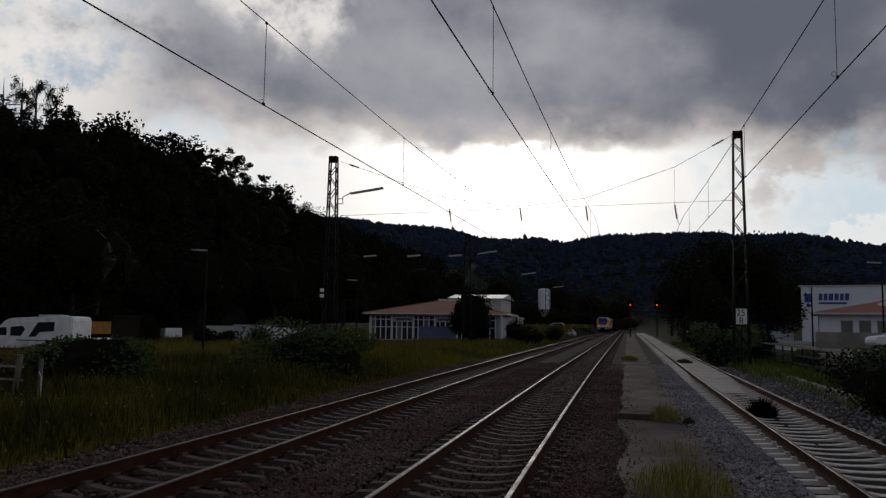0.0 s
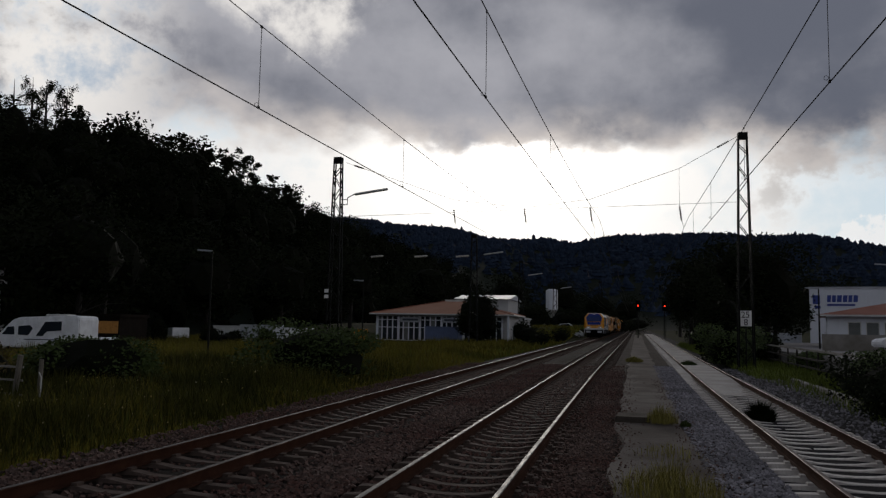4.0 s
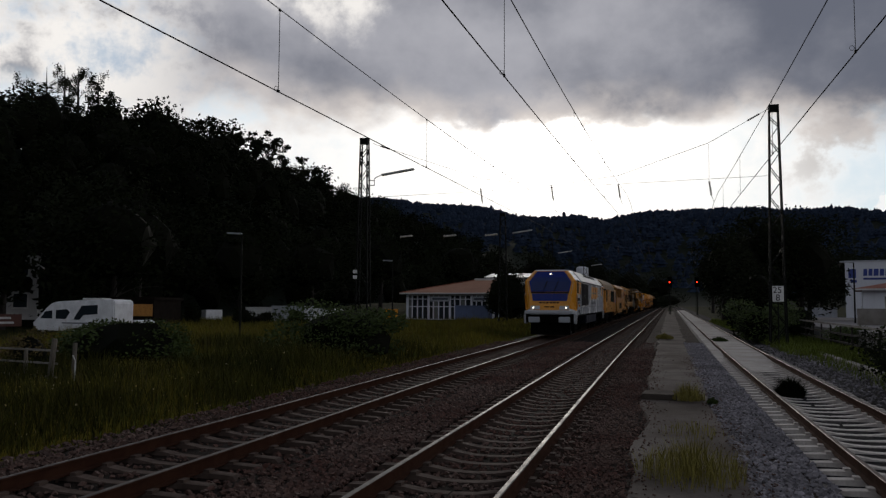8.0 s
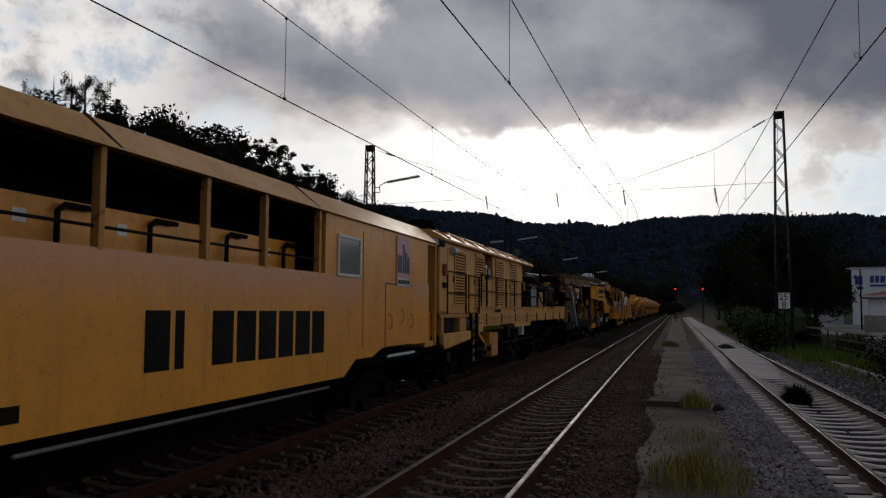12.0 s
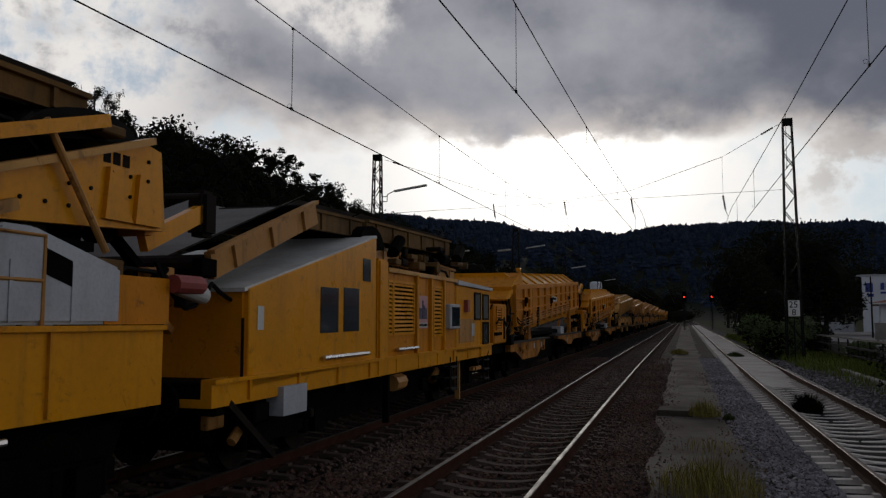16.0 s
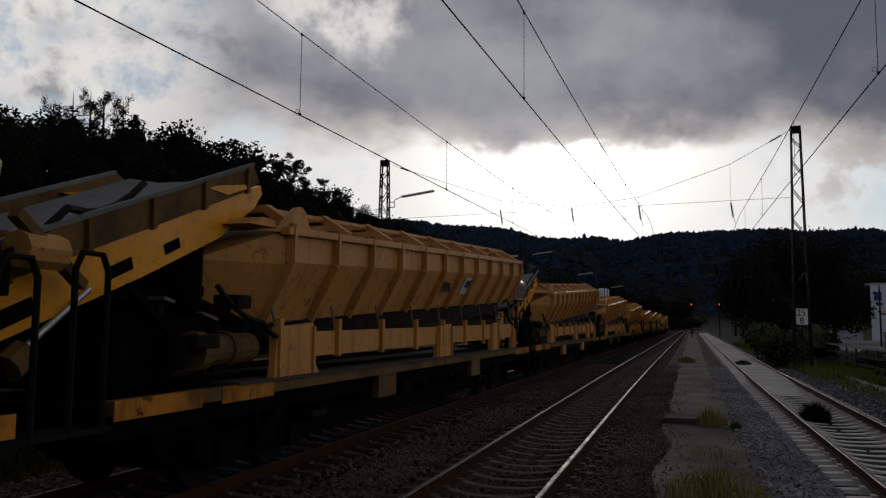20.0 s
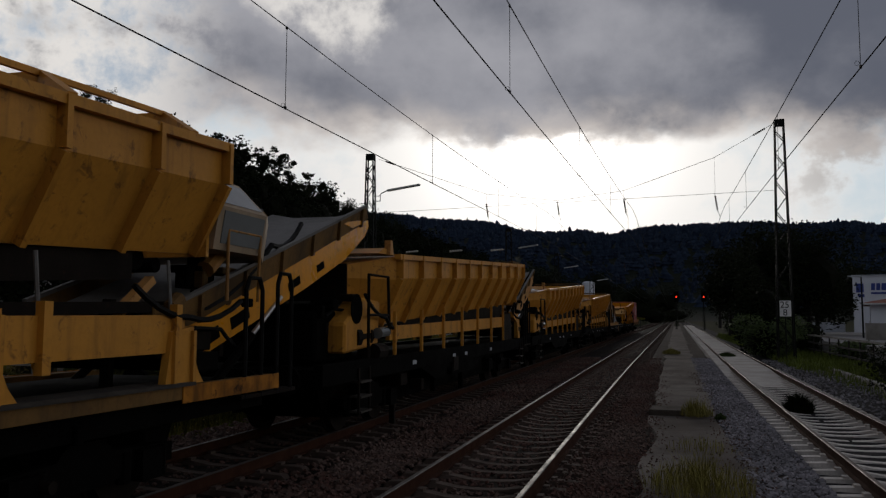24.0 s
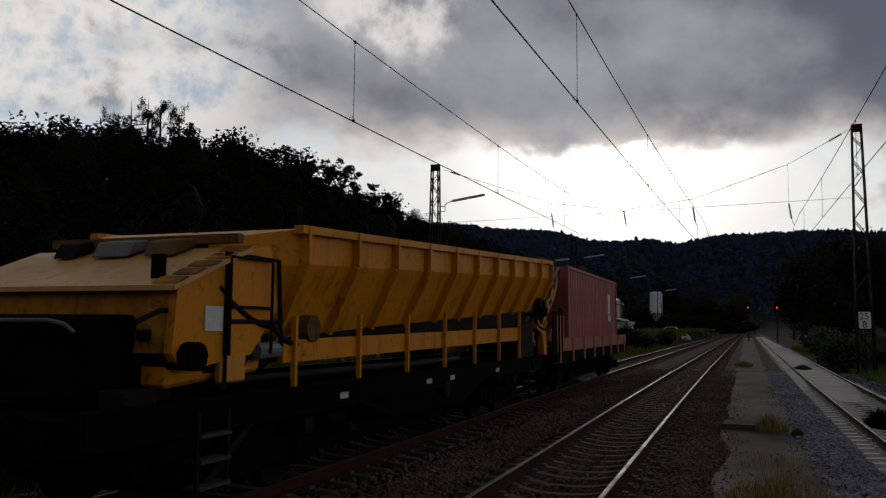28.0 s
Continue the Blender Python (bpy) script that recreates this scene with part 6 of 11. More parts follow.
def locomotive():
    v = vehicle("locomotive", "light grey and amber diesel locomotive with dark blue windscreen", "locomotive", 214.0)
    L = 21.35
    tip = [(1.10, .02, 1.30), (1.12, nose_y(1.6), 1.6), (1.34, nose_y(3.22), 3.22), (.86, nose_y(4.02), 4.02)]
    edge = [(1.48, .85, 1.28), (1.48, .78, 1.6), (1.48, .45, 3.26), (.95, .85, 4.08)]

    def half_ring(pts, back=False):
        q = [(x, L - y if back else y, z) for x, y, z in pts]
        return [(-x, y, z) for x, y, z in q] + q[::-1]
    bm = bmesh.new()
    loft(bm, [half_ring(tip), half_ring(edge), half_ring(edge, True), half_ring(tip, True)])
    part("body", bm, m_loco_white, v)
    # amber corner pillars at both ends
    for back in (False, True):
        for s in (-1, 1):
            bm = bmesh.new()
            for quad in (((1.13, nose_y(1.66), 1.66), (1.35, nose_y(3.22), 3.22), (1.49, .45, 3.24), (1.49, .80, 1.50)),
                         ((1.35, nose_y(3.22), 3.22), (.87, nose_y(4.0), 4.0), (.97, .86, 4.05), (1.49, .45, 3.24))):
                o = [bm.verts.new((s * x, (L - y if back else y), z)) for x, y, z in quad]
                i = [bm.verts.new((s * (x + .012), (L - y + .016 if back else y - .016), z)) for x, y, z in quad]
                bm.faces.new(o)
                bm.faces.new(i[::-1])
                for k in range(4):
                    bm.faces.new((o[k], i[k], i[(k + 1) % 4], o[(k + 1) % 4]))
            part("corner_pillar", bm, m_loco_orange, v, "amber corner pillar")
            y0, y1 = (L - .62, L - .72) if back else (.62, .72)
            handrail(v, [(s * 1.44, y0, 2.45), (s * 1.54, y0, 2.42), (s * 1.52, y1, 1.68), (s * 1.46, y1, 1.62)], .02, m_loco_orange)
    bm = bmesh.new()
    for s in (-1, 1):
        loft(bm, [[(s * 1.486, y, 3.30), (s * 1.486, y, 3.33), (s * .97, y, 4.10), (s * .93, y, 4.08), (s * 1.44, y, 3.3)] for y in (3.4, L - 3.4)])
    part("roof_panel", bm, m_loco_silver, v, "silver sloping roof panels")
    bm = bmesh.new()
    for y in (8.6, 10.4, 12.2, 14.0):
        box(bm, -.8, .8, y, y + 1.4, 4.07, 4.11)
        rod(bm, (0, y + .7, 4.1), (0, y + .7, 4.15), .55, 16)
    part("roof_fan", bm, m_grate, v)
    bm = bmesh.new()
    for y in (8.4, 10.6, 12.8, 15.0):
        loft(bm, [[(.99, q, 4.085), (1.18, q, 3.80), (1.16, q, 3.77), (.97, q, 4.06)] for q in (y, y + 1.9)])
    part("roof_grille", bm, m_grate, v)
    # nose
    bm = bmesh.new()
    front_plate(bm, [(-1.11, 1.55), (1.11, 1.55), (1.33, 3.22), (-1.33, 3.22)], .012)
    front_plate(bm, [(-1.33, 3.22), (1.33, 3.22), (.86, 4.0), (-.86, 4.0)], .012)
    part("nose_panel", bm, m_loco_orange, v, "amber front panel")
    bm = bmesh.new()
    front_plate(bm, [(-1.12, 2.62), (1.12, 2.62), (1.24, 3.22), (-1.24, 3.22)], .03)
    front_plate(bm, [(-1.24, 3.22), (1.24, 3.22), (.80, 3.96), (-.80, 3.96)], .03)
    part("windscreen", bm, m_loco_blue, v, "dark blue tinted windscreen")
    bm = bmesh.new()
    front_plate(bm, [(-1.06, 2.70), (1.06, 2.70), (1.15, 3.22), (-1.15, 3.22)], .042)
    front_plate(bm, [(-1.15, 3.22), (1.15, 3.22), (1.0, 3.52), (-1.0, 3.52)], .042)
    part("windscreen_glass", bm, m_screen, v)
    bm = bmesh.new()
    front_plate(bm, [(-1.0, 2.08), (1.0, 2.08), (1.06, 2.52), (-1.06, 2.52)], .03)
    part("nose_band", bm, m_loco_blue, v, "dark blue band with scuffed reflections")
    bm = bmesh.new()
    front_plate(bm, [(-1.12, 2.55), (1.12, 2.55), (1.12, 2.60), (-1.12, 2.60)], .06)
    for x in (-.45, .2):
        rod(bm, (x, nose_y(2.58) - .07, 2.58), (x + .3, nose_y(3.2) - .07, 3.25), .018, 5)
    part("wiper", bm, m_rubber, v)
    bars_on_nose = bmesh.new()
    for x in (-.62, -.42, -.22, .0, .2, .4):
        front_plate(bars_on_nose, [(x, 1.94), (x + .15, 1.94), (x + .15, 2.02), (x, 2.02)], .02)
    for x in (-.3, .02):
        front_plate(bars_on_nose, [(x, 1.70), (x + .25, 1.70), (x + .25, 1.77), (x, 1.77)], .02)
    part("lettering", bars_on_nose, m_ink, v)
    for s in (-1, 1):
        bm = bmesh.new()
        front_plate(bm, [(s * .56, 1.58), (s * 1.10, 1.58), (s * 1.12, 1.80), (s * .58, 1.80)], .03)
        h = part("headlight", bm, m_lampglass, v)
        bm = bmesh.new()
        rod(bm, (s * .95, nose_y(1.69) - .05, 1.69), (s * .95, nose_y(1.69), 1.69), .05, 12)
        part("lamp", bm, m_headlamp, h, "glowing headlamp")
    bm = bmesh.new()
    rod(bm, (0, nose_y(3.76) - .07, 3.76), (0, nose_y(3.76), 3.76), .055, 12)
    part("top_lamp", bm, m_headlamp, v, "glowing lamp above the windscreen")
    bm = bmesh.new()
    prism(bm, "z", [(-1.30, -.04), (1.30, -.04), (1.49, .12), (1.49, .8), (-1.49, .8), (-1.49, .12)], 1.33, 1.52)
    soften(bm, .03, 1)
    part("nose_ledge", bm, m_loco_white, v)
    bm = bmesh.new()
    box(bm, -1.4, 1.4, .12, .7, .82, 1.32)
    part("buffer_beam", bm, m_black, v)
    bm = bmesh.new()
    prism(bm, "x", [(.25, .12), (.75, .12), (.75, .5), (.55, .82), (.3, .82)], -1.15, 1.15)
    part("snow_plough", bm, m_black, v)
    for s in (-1, 1):
        bm = bmesh.new()
        box(bm, s * .875 - .33, s * .875 + .33, -.2, -.12, .84, 1.16)
        soften(bm, .03, 2)
        rod(bm, (s * .875, -.12, 1.0), (s * .875, .2, 1.0), .12, 10)
        part("buffer", bm, m_greybox, v, "grey rectangular buffer")
        bm = bmesh.new()
        prism(bm, "x", [(.0, 1.36), (1.25, 1.36), (1.02, 1.2), (.85, 1.0), (.76, .74), (.1, .78)], min(s * 1.40, s * 1.5), max(s * 1.40, s * 1.5))
        part("corner_skirt", bm, m_loco_white, v)
        bm = bmesh.new()
        for z in (.84, 1.10):
            prism(bm, "x", [(.11, z), (.36, z), (.40, z + .2), (.08, z + .2)], min(s * 1.49, s * 1.506), max(s * 1.49, s * 1.506))
            prism(bm, "x", [(L - .11, z), (L - .36, z), (L - .40, z + .2), (L - .08, z + .2)], min(s * 1.49, s * 1.506), max(s * 1.49, s * 1.506))
        part("step_pocket", bm, m_black, v)
        bm = bmesh.new()
        prism(bm, "x", [(L - .0, 1.36), (L - 1.25, 1.36), (L - 1.02, 1.2), (L - .85, 1.0), (L - .76, .74), (L - .1, .78)], min(s * 1.40, s * 1.5), max(s * 1.40, s * 1.5))
        part("corner_skirt", bm, m_loco_white, v)
    # flank towards the path, and the far one
    for s in (-1, 1):
        def flank(bm, pts, t=.012):
            prism(bm, "x", pts, min(s * 1.478, s * (1.482 + t)), max(s * 1.478, s * (1.482 + t)))
        bm = bmesh.new()
        flank(bm, [(.60, 2.49), (3.22, 2.49), (3.22, 3.22), (.44, 3.22)], .004)
        part("cab_side_panel", bm, m_loco_orange, v, "amber cab side")
        bm = bmesh.new()
        flank(bm, rounded(1.05, 1.82, 2.54, 3.17, .13), .022)
        w = part("cab_window", bm, m_rubber, v)
        bm = bmesh.new()
        flank(bm, rounded(1.13, 1.74, 2.61, 3.10, .09), .028)
        part("pane", bm, m_pane, w)
        bm = bmesh.new()
        flank(bm, [(1.95, 1.32), (2.61, 1.32), (2.61, 2.49), (1.95, 2.49)], .010)
        part("cab_door", bm, m_loco_white, v)
        bm = bmesh.new()
        flank(bm, [(1.95, 2.49), (2.61, 2.49), (2.61, 3.14), (1.95, 3.14)], .010)
        part("cab_door_panel", bm, m_loco_orange, v)
        bm = bmesh.new()
        flank(bm, [(2.06, 1.36), (2.44, 1.36), (2.44, 1.56), (2.06, 1.56)], .013)
        part("step_pocket", bm, m_black, v)
        for y in (1.94, 2.63):
            handrail(v, [(s * 1.48, y, 1.30), (s * 1.56, y, 1.34), (s * 1.56, y, 3.04), (s * 1.48, y, 3.08)], .018, m_greybox)
        bm = bmesh.new()
        flank(bm, [(3.30, 1.70), (8.05, 1.78), (7.95, 3.24), (3.24, 3.24)], .004)
        part("grille_frame", bm, m_loco_silver, v)
        for a, b in ((3.36, 5.54), (5.62, 7.94)):
            bm = bmesh.new()
            flank(bm, [(a, 1.77), (b, 1.82), (b - .04, 3.18), (a - .03, 3.18)], .010)
            part("grille", bm, m_grate, v)
        bm = bmesh.new()
        flank(bm, [(8.1, 1.72), (18.6, 1.72), (18.6, 1.74), (8.1, 1.74)], .005)
        flank(bm, [(3.3, 3.25), (18.6, 3.25), (18.6, 3.275), (3.3, 3.275)], .02)
        flank(bm, [(.45, 3.29), (2.6, 3.35), (2.6, 3.38), (.45, 3.32)], .03)
        flank(bm, [(L - .45, 3.29), (L - 2.6, 3.35), (L - 2.6, 3.38), (L - .45, 3.32)], .03)
        part("seam", bm, m_black, v)
        bm = bmesh.new()
        flank(bm, [(L - .60, 2.49), (L - 2.9, 2.49), (L - 2.9, 3.22), (L - .44, 3.22)], .006)
        part("cab_side_panel", bm, m_loco_orange, v, "amber cab side")
        bm = bmesh.new()
        flank(bm, rounded(L - 1.82, L - 1.05, 2.54, 3.17, .13), .022)
        w = part("cab_window", bm, m_rubber, v)
        bm = bmesh.new()
        flank(bm, rounded(L - 1.74, L - 1.13, 2.61, 3.10, .09), .028)
        part("pane", bm, m_pane, w)
        for y in (L - 1.94, L - 2.63):
            handrail(v, [(s * 1.48, y, 1.30), (s * 1.56, y, 1.34), (s * 1.56, y, 3.04), (s * 1.48, y, 3.08)], .02, m_loco_white)
        bm = bmesh.new()
        box(bm, min(s * .9, s * 1.42), max(s * .9, s * 1.42), 7.15, 14.6, .62, 1.27)
        soften(bm, .06, 2)
        part("fuel_tank", bm, m_navy, v, "dark navy fuel tank")
        bm = bmesh.new()
        box(bm, min(s * 1.2, s * 1.46), max(s * 1.2, s * 1.46), 1.4, 19.9, 1.16, 1.27)
        part("sole_bar", bm, m_black, v)
        for y in (2.28, L - 2.28):
            steps(v, y, s * 1.40, .35, 1.1, .45, m_black)
    letters("lettering", "Kompetent", .36, m_ink, v, on_side(1.499, .84, 2.09), squeeze=1.12)
    letters("lettering", "Zuverlässig", .33, m_greyink, v, on_side(1.497, 1.26, 1.90), squeeze=1.0)
    letters("lettering", "Flexibel", .30, m_loco_orange, v, on_side(1.495, 1.72, 1.74), squeeze=1.08)
    letters("lettering", "Schienen   Güter   Logistik", .34, m_greyink, v, on_side(1.492, 9.87, 1.88), squeeze=.92)
    letters("lettering", "2", .16, m_ink, v, on_side(1.492, 1.62, 1.42))
    bars(v, 1.488, .85, 3.21, (.14, .14, .14, .14, .2, .26), .08, m_ink, .04)
    bars(v, 1.488, 17.6, 2.98, (.12, .12, .12, .12, .12), .16, m_ink, .04)
    for z, ws in ((2.28, (.3,)), (2.16, (.4, .3, .4)), (2.02, (.5, .45)), (1.90, (.3, .6)), (1.78, (.45,)), (1.66, (.3, .55)), (1.54, (.7,))):
        bars(v, 1.488, 19.75, z, ws, .065, m_ink, .06)
    bars(v, 1.488, 11.0, 1.46, (.7, .5), .10, m_greyink, .05)
    bm = bmesh.new()
    y = 10.1
    for w in (1.25, 1.25, 1.15):
        shapes = [((.0, 0), (w, 0), (w + .14, .36), (.14, .36)), ((.18, .46), (w + .18, .46), (w + .34, .86), (.34, .86))]
        for n, q in enumerate(shapes):
            prism(bm, "x", [(y + a, 2.24 + b) for a, b in q], 1.484, 1.494 + .001 * n)
        y += w + .30
    part("emblem_block", bm, m_loco_orange, v, "large amber emblem of slanting blocks")
    bm = bmesh.new()
    for i, (a, l) in enumerate(((14.2, 1.5), (14.2, 1.3), (14.3, 1.5), (14.5, .9))):
        box(bm, 1.484, 1.492, a, a + l, 2.98 - i * .18, 3.05 - i * .18)
    part("speed_stripe", bm, m_loco_orange, v)
    bm = bmesh.new()
    for i, (a, l) in enumerate(((15.3, 1.1), (15.4, 1.2), (15.3, 1.5))):
        box(bm, 1.484, 1.492, a, a + l, 2.84 - i * .2, 2.90 - i * .2)
    part("speed_stripe", bm, m_greyink, v)
    bm = bmesh.new()
    box(bm, 1.482, 1.492, 11.4, 12.6, 1.25, 1.5)
    part("hatch", bm, m_loco_white, v)
    bm = bmesh.new()
    for x in (-.6, .6):
        rod(bm, (x, 1.5, 4.05), (x, 1.5, 4.16), .05, 6)
        box(bm, x - .14, x + .14, 1.3, 1.6, 4.14, 4.24)
    part("roof_horn", bm, m_black, v)
    bogie(v, 4.0, 3)
    bogie(v, 17.9, 3)
    buffers(v, L, 1)
    underframe(v, .8, L - .8, .3, 1.25, .6)
    lower_roof(v, 3.27, .80)


def arch_roof(bm, w, z0, z1, y0, y1, n=10, end=0.0):
    pts = [(-w - .03, z0)] + [(-w * math.cos(math.pi * i / n), z0 + .02 + (z1 - z0) * math.sin(math.pi * i / n) ** .8) for i in range(n + 1)] + [(w + .03, z0)]
    rings = []
    for y, k in ((y0, .90), (y0 + .25, 1.0), (y1 - .25, 1.0), (y1, .90)):
        rings.append([(x, y, z0 + (z - z0) * k) for x, z in pts])
    loft(bm, rings)


def staff_coach():
    v = vehicle("staff_coach", "yellow staff coach with a brown arched roof and grey windows", "railway coach", 235.5)
    bm = bmesh.new()
    box(bm, -1.45, 1.45, 2.2, 13.0, 1.12, 3.16)
    soften(bm, .03, 1)
    part("body", bm, m_coach, v)
    bm = bmesh.new()
    box(bm, -1.45, .78, .15, 2.2, 1.12, 3.14)
    prism(bm, "z", [(.78, .15), (1.2, .15), (1.2, .35), (.78, .7)], 1.12, 3.14)
    part("entrance", bm, m_orange, v, "recessed yellow entrance")
    bm = bmesh.new()
    box(bm, .775, .80, .75, 2.1, 1.25, 3.0)
    part("entrance_door", bm, m_orange, v)
    bm = bmesh.new()
    box(bm, .80, .82, 1.4, 2.0, 1.98, 2.40)
    box(bm, .80, .82, 1.4, 2.0, 2.45, 2.9)
    part("door_pane", bm, m_glass, v)
    bm = bmesh.new()
    arch_roof(bm, 1.47, 3.12, 4.12, .1, 13.25)
    part("roof", bm, m_rooftan, v, smooth=False)
    bm = bmesh.new()
    box(bm, .7, 1.5, .9, 2.25, 3.02, 3.14)
    part("entrance_canopy", bm, m_dark, v)
    bm = bmesh.new()
    box(bm, -.4, .4, 4.6, 5.4, 4.08, 4.2)
    pipe(bm, [(.5, 4.0, 4.0), (.75, 4.3, 4.05), (.75, 5.2, 4.05), (.5, 5.6, 4.0)], .03)
    part("roof_vent", bm, m_dark, v)
    bm = bmesh.new()
    box(bm, .55, .95, .02, .14, 3.25, 3.5)
    part("end_lamp", bm, m_black, v)
    for y0, y1 in ((2.75, 3.72), (8.55, 9.55), (10.1, 11.1), (11.68, 12.68)):
        for s in (1, -1):
            if s > 0:
                framed_window(v, 1.452, y0, y1, 2.1, 3.02, m_rubber, m_pane, 2.62, .045)
    bm = bmesh.new()
    box(bm, 1.44, 1.462, 4.62, 5.82, 1.35, 3.02)
    d = part("side_door", bm, m_coach, v)
    bm = bmesh.new()
    for i in range(10):
        z = 1.45 + i * .15
        prism(bm, "y", [(1.462, z), (1.488, z + .03), (1.488, z + .06), (1.462, z + .10)], 4.72, 5.72)
    part("slat", bm, m_coach, d)
    bm = bmesh.new()
    box(bm, 1.44, 1.50, 4.5, 5.95, 3.03, 3.10)
    box(bm, 1.44, 1.48, 4.55, 4.62, 1.3, 3.03)
    box(bm, 1.44, 1.48, 5.82, 5.89, 1.3, 3.03)
    part("door_frame", bm, m_tan, v)
    bm = bmesh.new()
    box(bm, 1.45, 1.462, 6.9, 7.55, 2.3, 2.98)
    p = part("notice_plate", bm, m_offwhite, v, "white notice plate with a dark emblem")
    bm = bmesh.new()
    for a, b, c, e in ((7.0, 7.12, 2.5, 2.9), (7.2, 7.28, 2.5, 2.9), (7.35, 7.45, 2.5, 2.75)):
        box(bm, 1.462, 1.468, a, b, c, e)
    part("emblem", bm, m_logo_navy, p)
    bars(v, 1.452, 7.5, 1.95, (.3,), .32, m_dark)
    bars(v, 1.452, 6.9, 1.62, (.2, .25, .25, .2, .2), .07, m_dark)
    bars(v, 1.452, 11.5, 1.98, (.3, .3, .3), .07, m_dark)
    bars(v, 1.452, 9.0, 1.35, (.25, .3), .12, m_dark)
    bm = bmesh.new()
    box(bm, 1.452, 1.47, 2.45, 2.85, 1.25, 1.55)
    part("lamp_box", bm, m_black, v)
    bm = bmesh.new()
    for y in (.4, 13.1):
        box(bm, -1.35, 1.35, y - .25, y + .1, .85, 1.12)
    box(bm, -1.3, 1.3, .3, 13.1, .98, 1.12)
    part("underframe", bm, m_black, v)
    bm = bmesh.new()
    box(bm, -1.2, 1.2, 5.0, 8.6, .45, .95)
    part("battery_box", bm, m_black, v)
    handrail(v, [(1.3, .3, 1.3), (1.3, .3, 2.4)], .02, m_orange)
    steps(v, 1.4, 1.3, .35, 1.05, .8)
    steps(v, 12.9, 1.3, .35, 1.05, .6)
    bogie(v, 2.9)
    bogie(v, 10.5)
    buffers(v, .1, -1)
    buffers(v, 13.3, 1)


def workshop_wagon():
    v = vehicle("workshop_wagon", "yellow workshop wagon with open upper bays and black lettering", "work wagon", 249.6)
    L = 17.5
    bm = bmesh.new()
    prism(bm, "x", [(.2, 1.05), (2.2, 1.05), (2.2, 3.25), (.35, 3.25), (.1, 2.2)], -1.4, 1.4)
    soften(bm, .04, 1)
    part("cab", bm, m_coach, v)
    framed_window(v, 1.405, .75, 1.65, 2.4, 3.0, m_offwhite, m_pane)
    bm = bmesh.new()
    box(bm, -1.42, 1.42, .2, 2.2, 1.95, 2.28)
    part("cab_band", bm, m_logo_pink, v, "faded pink band")
    bm = bmesh.new()
    box(bm, -1.0, 1.0, .05, .18, 2.35, 3.05)
    part("cab_windscreen", bm, m_glass, v)
    for s in (-1, 1):
        bm = bmesh.new()
        rod(bm, (s * .9, .0, 1.6), (s * .9, .2, 1.6), .12, 12)
        part("cab_lamp", bm, m_lampglass, v)
        bm = bmesh.new()
        prism(bm, "x", [(3.35, 1.1), (4.3, 1.1), (4.8, 1.2), (5.4, .9), (12.4, .9), (12.9, 1.15), (13.7, 1.15), (14.2, 1.28), (17.2, 1.28), (17.2, 2.52), (3.35, 2.52)], min(s * 1.38, s * 1.46), max(s * 1.38, s * 1.46))
        part("side_panel", bm, m_coach_faded, v, "faded yellow side panel, pinkish along its upper edge")
        bm = bmesh.new()
        box(bm, min(s * 1.40, s * 1.46), max(s * 1.40, s * 1.46), 11.6, 17.1, 2.52, 3.47)
        part("upper_panel", bm, m_coach, v)
        for y in (2.35, 3.38, 5.2, 6.5, 8.3, 9.7, 11.4):
            bm = bmesh.new()
            bar(bm, (s * 1.42, y, 2.5), (s * 1.42, y, 3.5), .09, .08, (0, 1, 0))
            part("bay_post", bm, m_tan, v)
        handrail(v, [(s * 1.4, 3.4, 2.72), (s * 1.4, 11.5, 2.72)], .018, m_dark)
    bm = bmesh.new()
    loft(bm, [[(-1.52, y, 3.46), (-1.05, y, 3.84), (1.05, y, 3.84), (1.52, y, 3.46)] for y in (2.1, 17.8)])
    part("roof", bm, m_cream, v)
    bm = bmesh.new()
    for y in (2.2, 6.7, 11.3):
        loft(bm, [[(1.53, q, 3.45), (1.05, q, 3.86), (1.02, q, 3.83), (1.48, q, 3.45)] for q in (y, y + .06)])
    part("roof_seam", bm, m_dark, v)
    # Black sheet under the roof that paints in the shade of the bays.
    bm = bmesh.new()
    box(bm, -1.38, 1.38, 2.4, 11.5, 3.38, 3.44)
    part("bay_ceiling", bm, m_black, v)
    bm = bmesh.new()
    box(bm, -.1, .3, 3.4, 16.8, 1.3, 3.4)
    box(bm, .3, 1.3, 3.4, 11.4, 2.3, 2.45)
    part("inner_wall", bm, m_dark, v)
    bm = bmesh.new()
    box(bm, .95, 1.0, 3.4, 11.5, 2.45, 2.98)
    panel = part("bay_panel", bm, m_coach, v, "yellow inner panel of the open bays")
    for y in (4.4, 6.0, 7.4, 9.0, 10.6):
        bm = bmesh.new()
        box(bm, 1.0, 1.008, y - .08, y + .08, 2.72, 2.84)
        part("tag", bm, m_offwhite, panel)
        bm = bmesh.new()
        pipe(bm, [(1.06, y + .4, 2.5), (1.06, y + .4, 2.86), (1.06, y + .5, 2.93), (1.06, y + .9, 2.93)], .03, 6)
        part("pipe", bm, m_dark, panel)
    bm = bmesh.new()
    box(bm, -1.35, 1.35, 2.2, 17.2, 1.0, 1.12)
    part("underframe", bm, m_black, v)
    framed_window(v, 1.462, 12.1, 13.0, 2.55, 3.12, m_offwhite, m_pane)
    logo_plate(v, 1.472, 14.95, 2.42, .85, .98)
    bm = bmesh.new()
    box(bm, 1.455, 1.472, 13.2, 14.2, 1.35, 3.3)
    part("door", bm, m_coach, v)
    bm = bmesh.new()
    box(bm, -1.4, .9, 17.05, 17.70, 1.25, 3.46)
